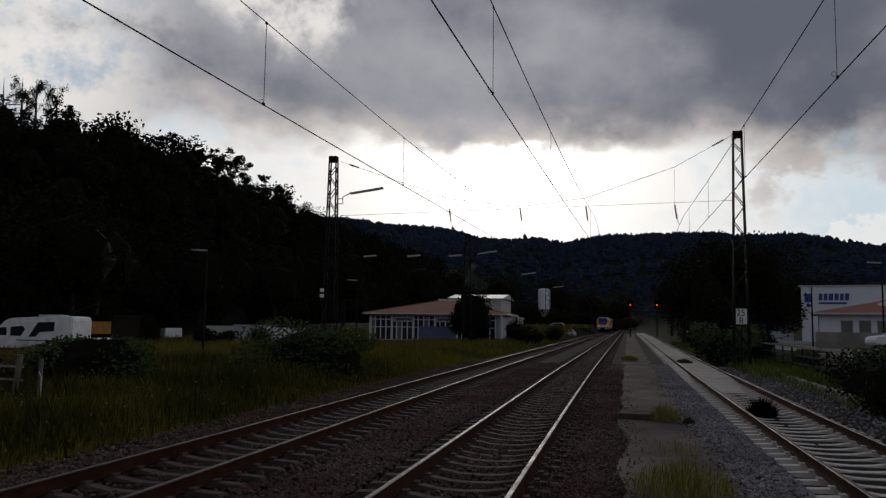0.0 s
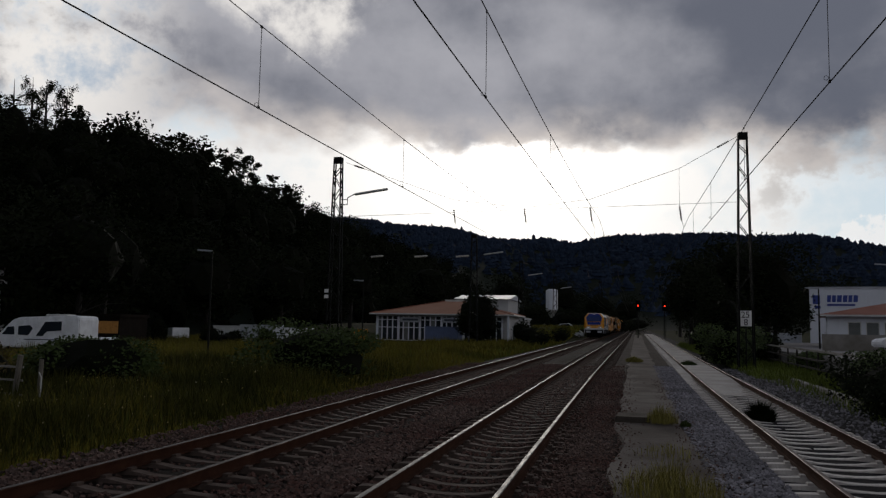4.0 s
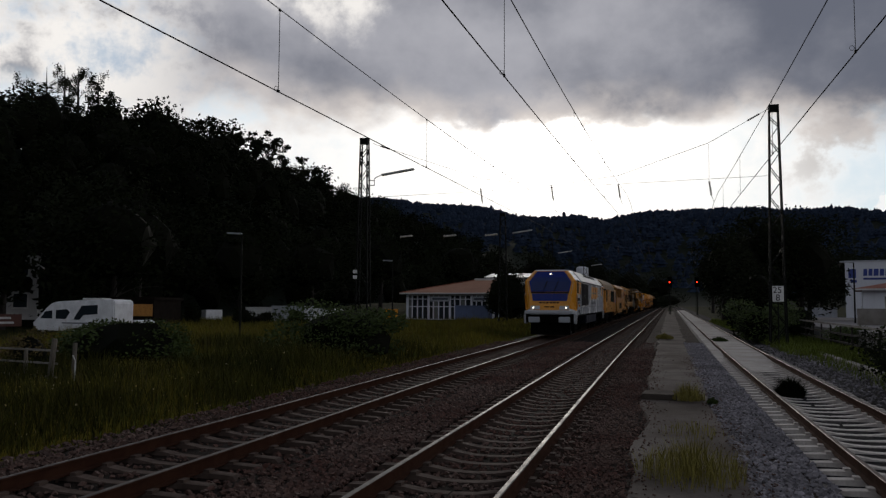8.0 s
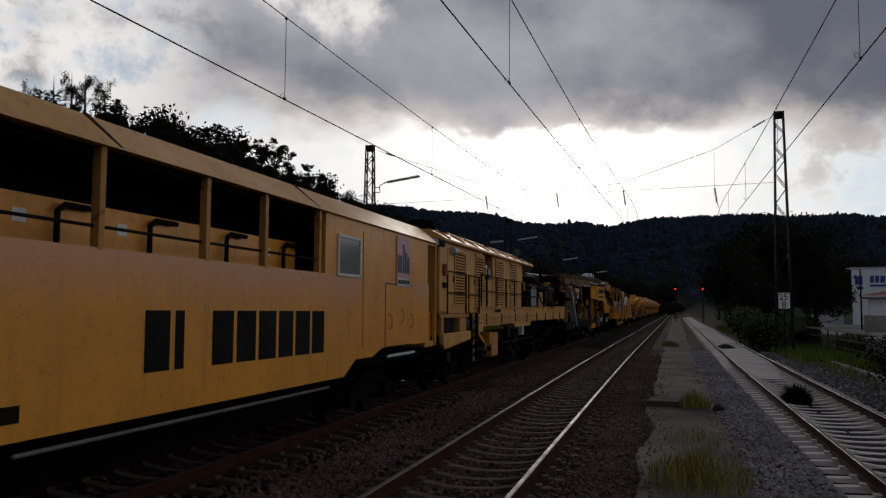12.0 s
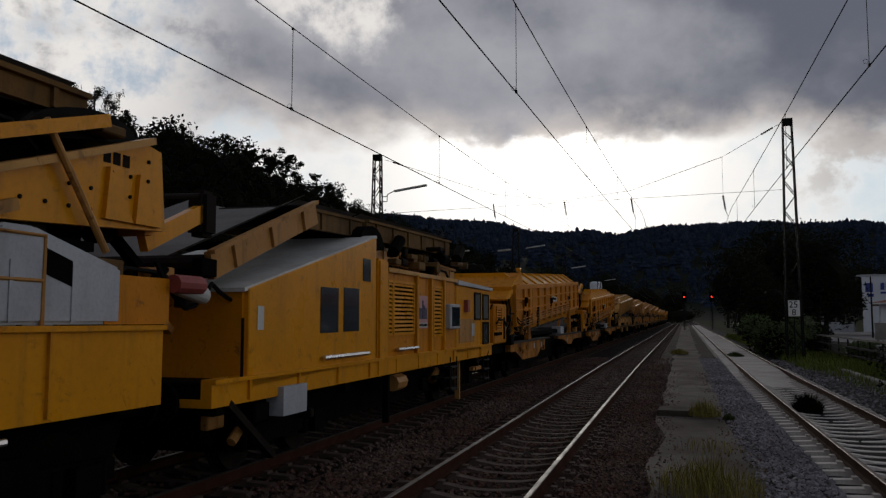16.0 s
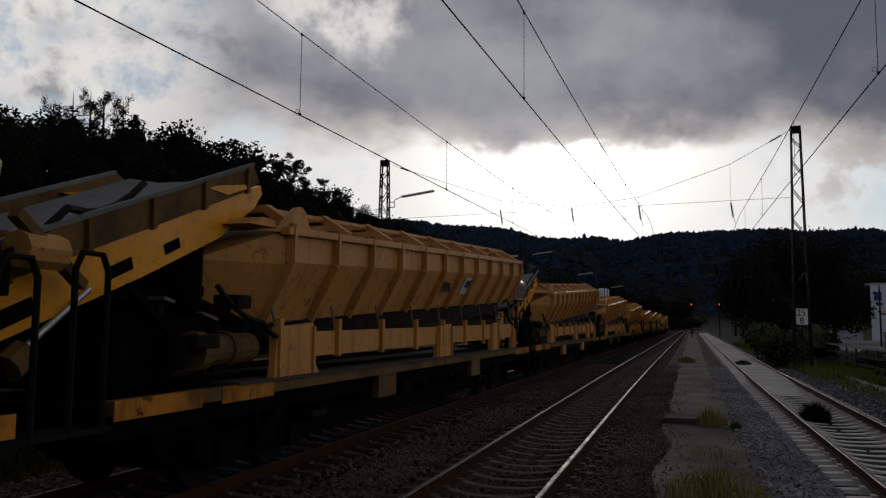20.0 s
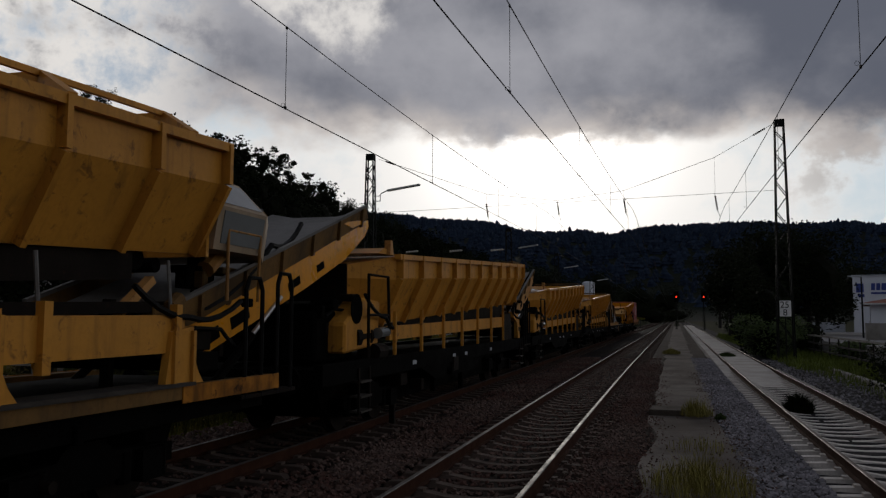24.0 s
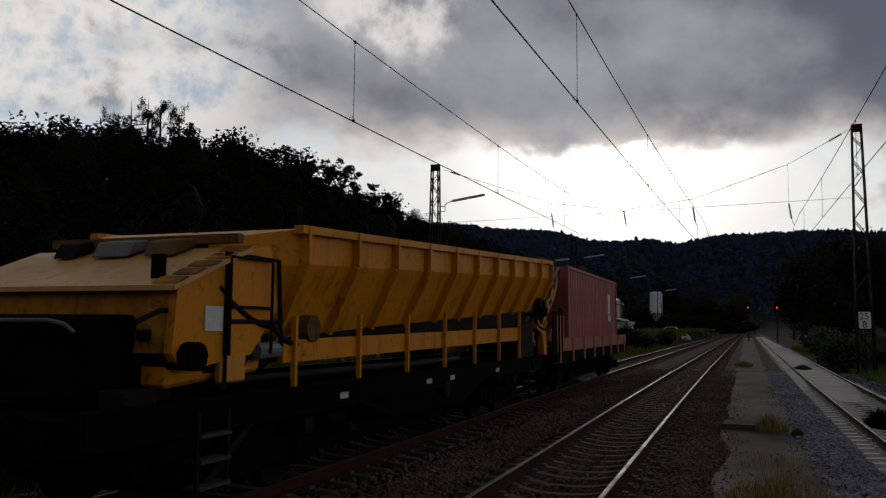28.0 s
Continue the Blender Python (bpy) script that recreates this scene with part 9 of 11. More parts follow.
def discharge(v, y, z0, reach, m, lift=1.85, wide=1.8):
    """The wagon's swinging discharge conveyor, raised over the next wagon's bunker."""
    p, q = Vector((0, y, z0)), Vector((0, y + reach, z0 + lift))
    way = (q - p).normalized()
    up = Vector((1, 0, 0)).cross(way).normalized()
    length = (q - p).length

    def plate(x0, x1, pts, flare=0.0):
        """A plate in the conveyor's plane: points (along, above), from x0 to x1, flared out with its height."""
        bm = bmesh.new()
        loft(bm, [[p + way * a + up * b + Vector((x + math.copysign(flare, x) * b, 0, 0)) for a, b in pts] for x in (x0, x1)])
        return bm
    for s in (-1, 1):
        x0, x1 = s * wide / 2, s * (wide / 2 + .08)
        bm = plate(x0, x1, [(0, -.22), (length * .55, -.24), (length * .8, -.20), (length - .25, -.02), (length, .12), (length, .24), (0, .24)])
        g = part("side_girder", bm, m, v)
        for a, w, h in ((.5, .55, .16), (1.35, .5, .16), (length * .46, .42, .13), (length * .62, .3, .12)):
            bm = plate(s * (wide / 2 + .075), s * (wide / 2 + .088), [(a, -.06 - h / 2), (a + w, -.05 - h / 2), (a + w, -.05 + h / 2), (a, -.06 + h / 2)])
            part("cut_out", bm, m_black, g)
        bm = plate(s * (wide / 2 + .02), s * (wide / 2 + .06), [(0, .24), (length - .6, .24), (length - .1, .30), (length - .3, .56), (.2, .60)], .22)
        part("trough_wall", bm, m_grime, v, "grimy flared trough wall")
        bm = plate(s * (wide / 2 + .01), s * (wide / 2 + .08), [(.2, .58), (length - .3, .54), (length - .3, .59), (.2, .63)], .22)
        part("trough_edge", bm, m_belt, v, "pale worn steel edge")
        for i in range(6):
            a = length * (i + .5) / 6
            bm = plate(s * (wide / 2 + .06), s * (wide / 2 + .11), [(a, .22), (a + .07, .22), (a + .07, .56), (a, .56)], .22)
            part("trough_stay", bm, m_grime, v)
        bm = plate(s * (wide / 2 + .06), s * (wide / 2 + .16), [(length - 1.5, .50), (length - .5, .34), (length - .45, .28), (length - 1.0, .30)])
        part("guide_horn", bm, m, v)
        ram(v, (s * (wide / 2 + .12), y + .5, z0 - .6), (s * (wide / 2 + .1), y + reach * .42, z0 + lift * .36), .06)
    bm = bmesh.new()
    w = Vector((wide * .49, 0, 0))
    loft(bm, [[x - w + up * .46, x - w * .5 + up * .38, x + w * .5 + up * .38, x + w + up * .46, x + w * .5 + up * .34, x - w * .5 + up * .34] for x in (p, q - way * .25)])
    part("belt", bm, m_belt, v, "grey rubber conveyor belt")
    bm = bmesh.new()
    bar(bm, p - up * .12, q - up * .02 - way * .5, wide * .9, .1, tuple(up))
    part("lower_belt", bm, m_black, v)
    for e in (p, q - way * .2):
        bm = bmesh.new()
        rod(bm, e - Vector((wide * .48, 0, 0)) + up * .15, e + Vector((wide * .48, 0, 0)) + up * .15, .17, 14)
        part("end_drum", bm, m_dark, v)
    hose(v, [(wide / 2 + .1, y + .3, z0 + .5), (wide / 2 + .16, y + reach * .35, z0 + lift * .35 + .75), (wide / 2 - .2, y + reach * .62, z0 + lift * .62 + .7)], .04)
    for k, a in enumerate((.9, 1.75)):
        handrail(v, [(1.42, y + a, 1.0), (1.42, y + a, 2.35 + .1 * k), (1.42, y + a + .08, 2.5 + .1 * k), (1.42, y + a + .34, 2.5 + .1 * k), (1.42, y + a + .42, 2.35 + .1 * k), (1.42, y + a + .42, 1.0)], .03, m_rubber)
    bm = bmesh.new()
    box(bm, 1.05, 1.44, y + .8, y + 2.3, 1.0, 1.05)
    part("step_plate", bm, m_dark, v)


def bow(bm, y, top, half, rise):
    """A steel hoop across the rim."""
    bar(bm, (half, y, top), (half * .62, y + .28, top + rise), .09, .12)
    bar(bm, (half * .62, y + .28, top + rise), (-half * .62, y + .28, top + rise), .09, .1)
    bar(bm, (-half * .62, y + .28, top + rise), (-half, y, top), .09, .12)


def striped_discharge(v):
    """A heavy discharge conveyor with hazard-striped upper edges and a curved drop at its tip."""
    def top(y):
        return 2.86 + .39 * (y - 23.0)
    for s in (-1, 1):
        x0, x1 = sorted((s * .92, s * 1.0))
        bm = bmesh.new()
        prism(bm, "x", [(19.6, 1.22), (20.4, 1.24), (23.0, 2.26), (25.75, 3.30), (25.75, top(25.75) - .28), (19.6, 1.42)], x0, x1)
        g = part("side_girder", bm, m_orange, v)
        bm = bmesh.new()
        prism(bm, "x", [(19.6, 1.32), (25.75, top(25.75) - .30), (26.2, 3.62), (26.1, 3.86), (19.6, 1.56)], min(s * .88, s * .92), max(s * .88, s * .92))
        part("inner_wall", bm, m_dark, v)
        bm = bmesh.new()
        prism(bm, "x", [(19.6, top(19.6) - .15), (25.7, top(25.7) - .15), (26.2, 3.80), (26.25, 3.98), (25.9, 4.0), (19.6, top(19.6))], min(s * .9, s * 1.03), max(s * .9, s * 1.03))
        e = part("edge_rail", bm, m_yellow, v, "yellow edge with black hazard stripes")
        for i in range(29):
            y = 19.7 + i * .21
            bm = bmesh.new()
            prism(bm, "x", [(y, top(y) - .06), (y + .10, top(y + .10) - .06), (y + .13, top(y + .13) + .006), (y + .03, top(y + .03) + .006)], min(s * .89, s * 1.036), max(s * .89, s * 1.036))
            part("hazard_stripe", bm, m_hazard, e)
        bm = bmesh.new()
        prism(bm, "x", [(25.75, 3.22), (25.95, 3.34), (26.38, 3.62), (26.62, 3.72), (26.56, 3.86), (26.38, 3.98), (26.1, 4.0), (25.75, 3.84)], min(s * .86, s * .96), max(s * .86, s * .96))
        part("tip_plate", bm, m_grime, v, "brown rusty curved tip")
        # framed opening, stays and clips on the girder
        bm = bmesh.new()
        prism(bm, "x", [(24.38, 2.92), (24.92, 3.13), (24.92, 3.36), (24.38, 3.15)], min(s * 1.0, s * 1.03), max(s * 1.0, s * 1.03))
        w = part("hatch_frame", bm, m_ochre, g)
        bm = bmesh.new()
        prism(bm, "x", [(24.45, 2.98), (24.86, 3.14), (24.86, 3.30), (24.45, 3.14)], min(s * 1.03, s * 1.036), max(s * 1.03, s * 1.036))
        part("hatch", bm, m_grime, w)
        for y in (20.6, 21.7, 22.8, 23.7, 24.1, 25.1, 25.6):
            bm = bmesh.new()
            prism(bm, "x", [(y, top(y) - .56), (y + .06, top(y) - .54), (y + .06, top(y) - .10), (y, top(y) - .12)], min(s * 1.0, s * 1.04), max(s * 1.0, s * 1.04))
            part("stay", bm, m_orange_worn_dark, g)
        for y in (23.2, 24.3, 25.0, 25.6):
            bm = bmesh.new()
            bar(bm, (s * 1.06, y, top(y) - .24), (s * 1.06, y - .03, top(y) - .08), .02, .03)
            part("hose_clip", bm, m_offwhite, g)
        for k in range(2):
            bm = bmesh.new()
            z = .18 + .06 * k
            pipe(bm, [(s * 1.05, y, top(y) - z - .02 * (i % 2)) for i, y in enumerate((22.2, 23.0, 23.8, 24.6, 25.3, 25.8))] + [(s * 1.03, 26.25, 3.84 - .06 * k), (s * 1.02, 26.5, 3.72 - .08 * k), (s * .98, 26.42, 3.5)], .022, 5)
            part("hose", bm, m_rubber, v)
        bm = bmesh.new()
        pipe(bm, [(s * 1.06, 23.05, 3.42), (s * 1.12, 23.35, 3.30), (s * 1.12, 23.8, 3.02), (s * 1.1, 24.05, 2.80), (s * 1.05, 24.03, 2.58)], .055, 8)
        part("lifting_hose", bm, m_rubber, v)
        ram(v, (s * 1.06, 19.9, 1.25), (s * 1.06, 22.6, 2.2), .06)
    bm = bmesh.new()
    loft(bm, [[(-.88, y, z), (-.45, y, z - .08), (.45, y, z - .08), (.88, y, z), (.45, y, z - .13), (-.45, y, z - .13)] for y, z in ((19.6, top(19.6) - .06), (25.8, top(25.8) - .06), (26.3, 3.86))])
    part("belt", bm, m_belt, v, "grey rubber conveyor belt")
    bm = bmesh.new()
    loft(bm, [[(-.86, y, z), (.86, y, z), (.86, y, z - .06), (-.86, y, z - .06)] for y, z in ((20.3, 1.34), (23.0, 2.36), (25.7, 3.36))])
    part("lower_belt", bm, m_black, v)
    bm = bmesh.new()
    rod(bm, (-.86, 26.3, 3.72), (.86, 26.3, 3.72), .2, 14)
    part("end_drum", bm, m_dark, v)
    hose(v, [(1.0, 25.7, 3.3), (1.1, 25.2, 2.9), (1.12, 25.1, 2.3)], .012, m_belt)
    for k, a in enumerate((20.0, 20.9)):
        handrail(v, [(1.42, a, 1.0), (1.42, a, 2.1), (1.42, a + .08, 2.22), (1.42, a + .34, 2.22), (1.42, a + .42, 2.1), (1.42, a + .42, 1.0)], .025, m_rubber)


def box_bunker_wagon(u, label, seed):
    """A large-capacity bunker wagon with ribbed box sides."""
    v = vehicle("bunker_wagon", label, "bunker wagon", u - 3.0)
    y0, y1 = 3.0, 19.4

    def top(y):
        return 3.02 + TILT * (y - y0)
    for s in (-1, 1):
        bm = bmesh.new()
        hopper_wall(bm, s, y0, y1, top, 1.48, 1.25, 1.62, 1.32)
        w = part("bunker_side", bm, m_orange, v)
        bm = bmesh.new()
        k = 11
        for i in range(k + 1):
            y = y0 + (y1 - y0) * i / k
            wide = .12
            a = 1.48
            prism(bm, "z", [(min(s * a, s * (a + .07)), y), (max(s * a, s * (a + .07)), y), (max(s * a, s * (a + .07)), y + wide), (min(s * a, s * (a + .07)), y + wide)], top(y) - 1.28, top(y) - .02)
        for y, z in ((5.5, 0), (16.3, 0)):
            prism(bm, "z", [(min(s * 1.48, s * 1.56), y), (max(s * 1.48, s * 1.56), y), (max(s * 1.48, s * 1.56), y + .34), (min(s * 1.48, s * 1.56), y + .34)], top(y) - 1.28, top(y) - .02)
        for d, t in ((.04, .16), (.44, .055), (.80, .055), (1.22, .1)):
            bar(bm, (s * 1.52, y0, top(y0) - d), (s * 1.52, y1, top(y1) - d), .09, t)
        part("side_rib", bm, m_orange, w)
        bm = bmesh.new()
        for i in range(54):
            y = y0 + .1 + i * .225
            if 1.95 < y - y0 < 3.4:
                continue
            z = top(y) - 1.62
            prism(bm, "x", [(y, z), (y + .10, z), (y + .18, z + .08), (y + .08, z + .08)], min(s * 1.34, s * 1.40), max(s * 1.34, s * 1.40))
        part("hazard_stripe", bm, m_hazard, w)
        for i in (2, 9):
            y = 5.46 if i == 2 else 16.3
            bm = bmesh.new()
            prism(bm, "x", [(y, top(y) - 1.2), (y + .36, top(y) - 1.2), (y + .36, 1.45), (y + .52, 1.27), (y - .12, 1.27), (y, 1.45)], min(s * 1.36, s * 1.50), max(s * 1.36, s * 1.50))
            part("support_leg", bm, m_orange_worn_dark, v)
        bm = bmesh.new()
        for z in (2.02, 2.1, 2.18, 2.28):
            rod(bm, (s * 1.6, y0 + .95, z - .30), (s * 1.6, y0 + 3.55, z - .14), .016, 5)
            rod(bm, (s * 1.6, y0 + 4.0, z - .06), (s * 1.6, y0 + 12.5, z + .40), .016, 5)
        for i in range(9):
            y = y0 + 1.2 + i * 1.4
            box(bm, min(s * 1.5, s * 1.63), max(s * 1.5, s * 1.63), y, y + .04, 1.70 + .07 * i, 2.10 + .07 * i)
        part("pipe_run", bm, m_ochre, w)
    # sloping cover sheets between hoops
    for i in range(9):
        y = y0 + .8 + i * 1.75
        bm = bmesh.new()
        bow(bm, y, top(y), 1.48, .40)
        part("hoop", bm, m_yellow, v)
        if i < 8:
            bm = bmesh.new()
            for s in (-1, 1):
                q = [(s * 1.44, y + .1, top(y) + .02), (s * 1.44, y + 1.7, top(y + 1.7) + .02), (s * .92, y + 1.95, top(y + 1.7) + .36), (s * .92, y + .38, top(y) + .36)]
                a = [bm.verts.new(p) for p in q]
                b = [bm.verts.new((p[0], p[1], p[2] - .03)) for p in q]
                bm.faces.new(a)
                bm.faces.new(b[::-1])
                for j in range(4):
                    bm.faces.new((a[j], b[j], b[(j + 1) % 4], a[(j + 1) % 4]))
            part("cover_sheet", bm, m_cream, v)
    bm = bmesh.new()
    prism(bm, "x", [(y0 - .05, 1.9), (y0 + .1, 1.9), (y0 + .1, 3.0), (y0 - .05, 3.0)], -1.4, 1.4)
    part("front_wall", bm, m_orange, v)
    bm = bmesh.new()
    for s in (-1, 1):
        prism(bm, "x", [(2.35, 2.60), (4.18, 3.47), (4.28, 3.55), (4.40, 3.55), (4.50, 3.40), (4.66, 3.22), (4.95, 3.06), (3.05, 2.80)], min(s * 1.36, s * 1.46), max(s * 1.36, s * 1.46))
    part("front_gusset", bm, m_yellow, v)
    bm = bmesh.new()
    loft(bm, [[(-1.4, y, z + .05), (1.4, y, z + .05), (1.4, y, z), (-1.4, y, z)] for y, z in ((2.36, 2.55), (4.26, 3.46))])
    part("prow_sheet", bm, m_orange, v)
    bm = bmesh.new()
    box(bm, 1.34, 1.48, 4.04, 4.26, 3.55, 3.66)
    soften(bm, .02, 1)
    part("work_lamp", bm, m_yellow, v, "small yellow working lamp")
    for k, x in enumerate((1.1, 1.2, 1.3)):
        hose(v, [(x, 2.9, 2.8), (x + .1, 2.8, 2.3), (x + .05, 2.86, 1.8), (x - .1, 2.9, 1.5)], .028)
    hose(v, [(1.57, 3.05, 2.02), (1.6, 4.3, 1.96), (1.6, 5.4, 1.99)], .02)
    hose(v, [(1.57, 3.1, 1.9), (1.6, 3.9, 1.84), (1.6, 4.7, 1.9)], .024)
    bm = bmesh.new()
    pipe(bm, [(1.57, 3.5, 2.50), (1.58, 3.75, 2.52), (1.58, 3.98, 2.44), (1.58, 4.1, 2.28), (1.58, 4.12, 2.0)], .01, 5)
    part("conduit", bm, m_grime, v)
    for y, z in ((4.42, 2.62), (10.02, 2.72)):
        bm = bmesh.new()
        box(bm, 1.55, 1.66, y, y + .12, z - .12, z + .08)
        box(bm, 1.55, 1.62, y + .02, y + .10, z - .24, z - .1)
        soften(bm, .02, 1)
        part("junction_box", bm, m_dark, v)
    for y in (4.28, 4.78):
        bm = bmesh.new()
        box(bm, 1.55, 1.62, y, y + .045, 1.78, 2.24)
        part("pipe_bracket", bm, m_dark, v)
    for k in range(7):
        bm = bmesh.new()
        rod(bm, (1.58, 6.78 + .02 * k, 1.75 + .1 * k), (1.58, 6.98 + .02 * k, 1.78 + .1 * k), .035, 8)
        part("cable_coil", bm, m_rubber, v)
    bm = bmesh.new()
    box(bm, -1.2, 1.4, .5, 2.2, 1.25, 2.42)
    soften(bm, .04, 1)
    part("engine_box", bm, m_orange, v)
    louvre(v, 1.41, .7, 1.3, 1.7, 2.3, m_orange, 8)
    bm = bmesh.new()
    box(bm, -1.25, 1.25, y0 + .4, y1 - .4, 1.36, 1.52)
    part("floor_conveyor", bm, m_black, v)
    bm = bmesh.new()
    box(bm, -1.35, 1.35, y1 - .1, y1, 2.3, top(y1))
    part("rear_wall", bm, m_orange, v)
    fr = [(3.3, .93), (4.45, .63), (7.3, .61), (8.2, .92), (8.32, .79), (8.98, .79), (9.06, .98)]
    for s in (-1, 1):
        bm = bmesh.new()
        prism(bm, "x", [(2.45, .95)] + fr + [(9.1, 1.2), (2.45, 1.2)], min(s * 1.3, s * 1.47), max(s * 1.3, s * 1.47))
        a = part("sole_bar", bm, m_orange_worn_dark, v)
        bm = bmesh.new()
        prism(bm, "x", [(12.6, 1.12), (14.6, 1.02), (15.9, .77), (17.0, .76), (18.0, .98), (21.2, .98), (21.2, 1.24), (12.6, 1.22)], min(s * 1.3, s * 1.47), max(s * 1.3, s * 1.47))
        part("sole_bar", bm, m_orange_worn_dark, v)
        bm = bmesh.new()
        for y in (6.6, 8.2, 15.4):
            box(bm, min(s * 1.47, s * 1.475), max(s * 1.47, s * 1.475), y, y + .22, .92, 1.10)
        part("data_plate", bm, m_greybox, a)
        bm = bmesh.new()
        box(bm, min(s * 1.2, s * 1.55), max(s * 1.2, s * 1.55), 2.43, 9.88, 1.20, 1.25)
        box(bm, min(s * 1.2, s * 1.55), max(s * 1.2, s * 1.55), 11.34, 21.2, 1.24, 1.29)
        part("walkway", bm, m_tread, v)
        for y, z in ((3.9, .98), (4.35, .9), (5.1, 1.0), (8.6, .9)):
            bm = bmesh.new()
            box(bm, min(s * 1.46, s * 1.52), max(s * 1.46, s * 1.52), y, y + .2, z - .07, z + .07)
            part("bracket", bm, m_orange_worn_dark, a)
    bm = bmesh.new()
    box(bm, -1.25, 1.25, .3, 21.2, .95, 1.2)
    part("underframe", bm, m_black, v)
    bm = bmesh.new()
    box(bm, 1.0, 1.4, 14.0, 15.0, 1.3, 1.62)
    part("tool_box", bm, m_greybox, v)
    bm = bmesh.new()
    box(bm, 1.555, 1.57, 10.34, 11.74, 2.68, 2.88)
    p = part("name_plate", bm, m_offwhite, v)
    bars(p, 1.57, 10.4, 2.74, (.1, .07, .1, .1, .1, .1, .1, .1, .1), .1, m_dark, .03)
    bars(v, 1.552, 15.3, 2.78, (.16, .16, .18, .1, .16, .18, .18), .24, m_dark, .05)
    rng = random.Random(seed)
    for k in range(26):
        y, z, w = rng.uniform(3.0, 4.7), rng.uniform(1.44, 1.72), rng.uniform(.05, .14)
        bm = bmesh.new()
        if k % 3:
            box(bm, 1.46, 1.50 + w * .5, y, y + w, z, z + w * .8)
            soften(bm, .012, 1)
        else:
            rod(bm, (1.54, y, z), (1.54, y + w * 1.6, z + .02), w * .3, 8)
        part("valve", bm, rng.choice((m_orange_worn_dark, m_grime, m_dark, m_dark)), v)
    clutter(v, 18.2, 21.2, 1.3, 3.2, .6, 1.36, 26, seed + 1, (m_orange, m_dark, m_tan, m_black, m_cream))
    clutter(v, .6, 2.9, 1.3, 2.3, 1.3, 1.48, 8, seed + 2, (m_dark, m_tan, m_black))
    bm = bmesh.new()
    prism(bm, "x", [(y1, 2.2), (y1 + 1.0, 2.4), (y1 + 1.1, 3.4), (y1 + .3, 3.9), (y1, 3.8)], -1.2, 1.2)
    part("rear_hood", bm, m_pane, v, "pale dusty glazed rear hood")
    striped_discharge(v)
    bogie(v, 4.4)
    bogie(v, 16.6)
    buffers(v, .15, -1)
    buffers(v, 21.4, 1)


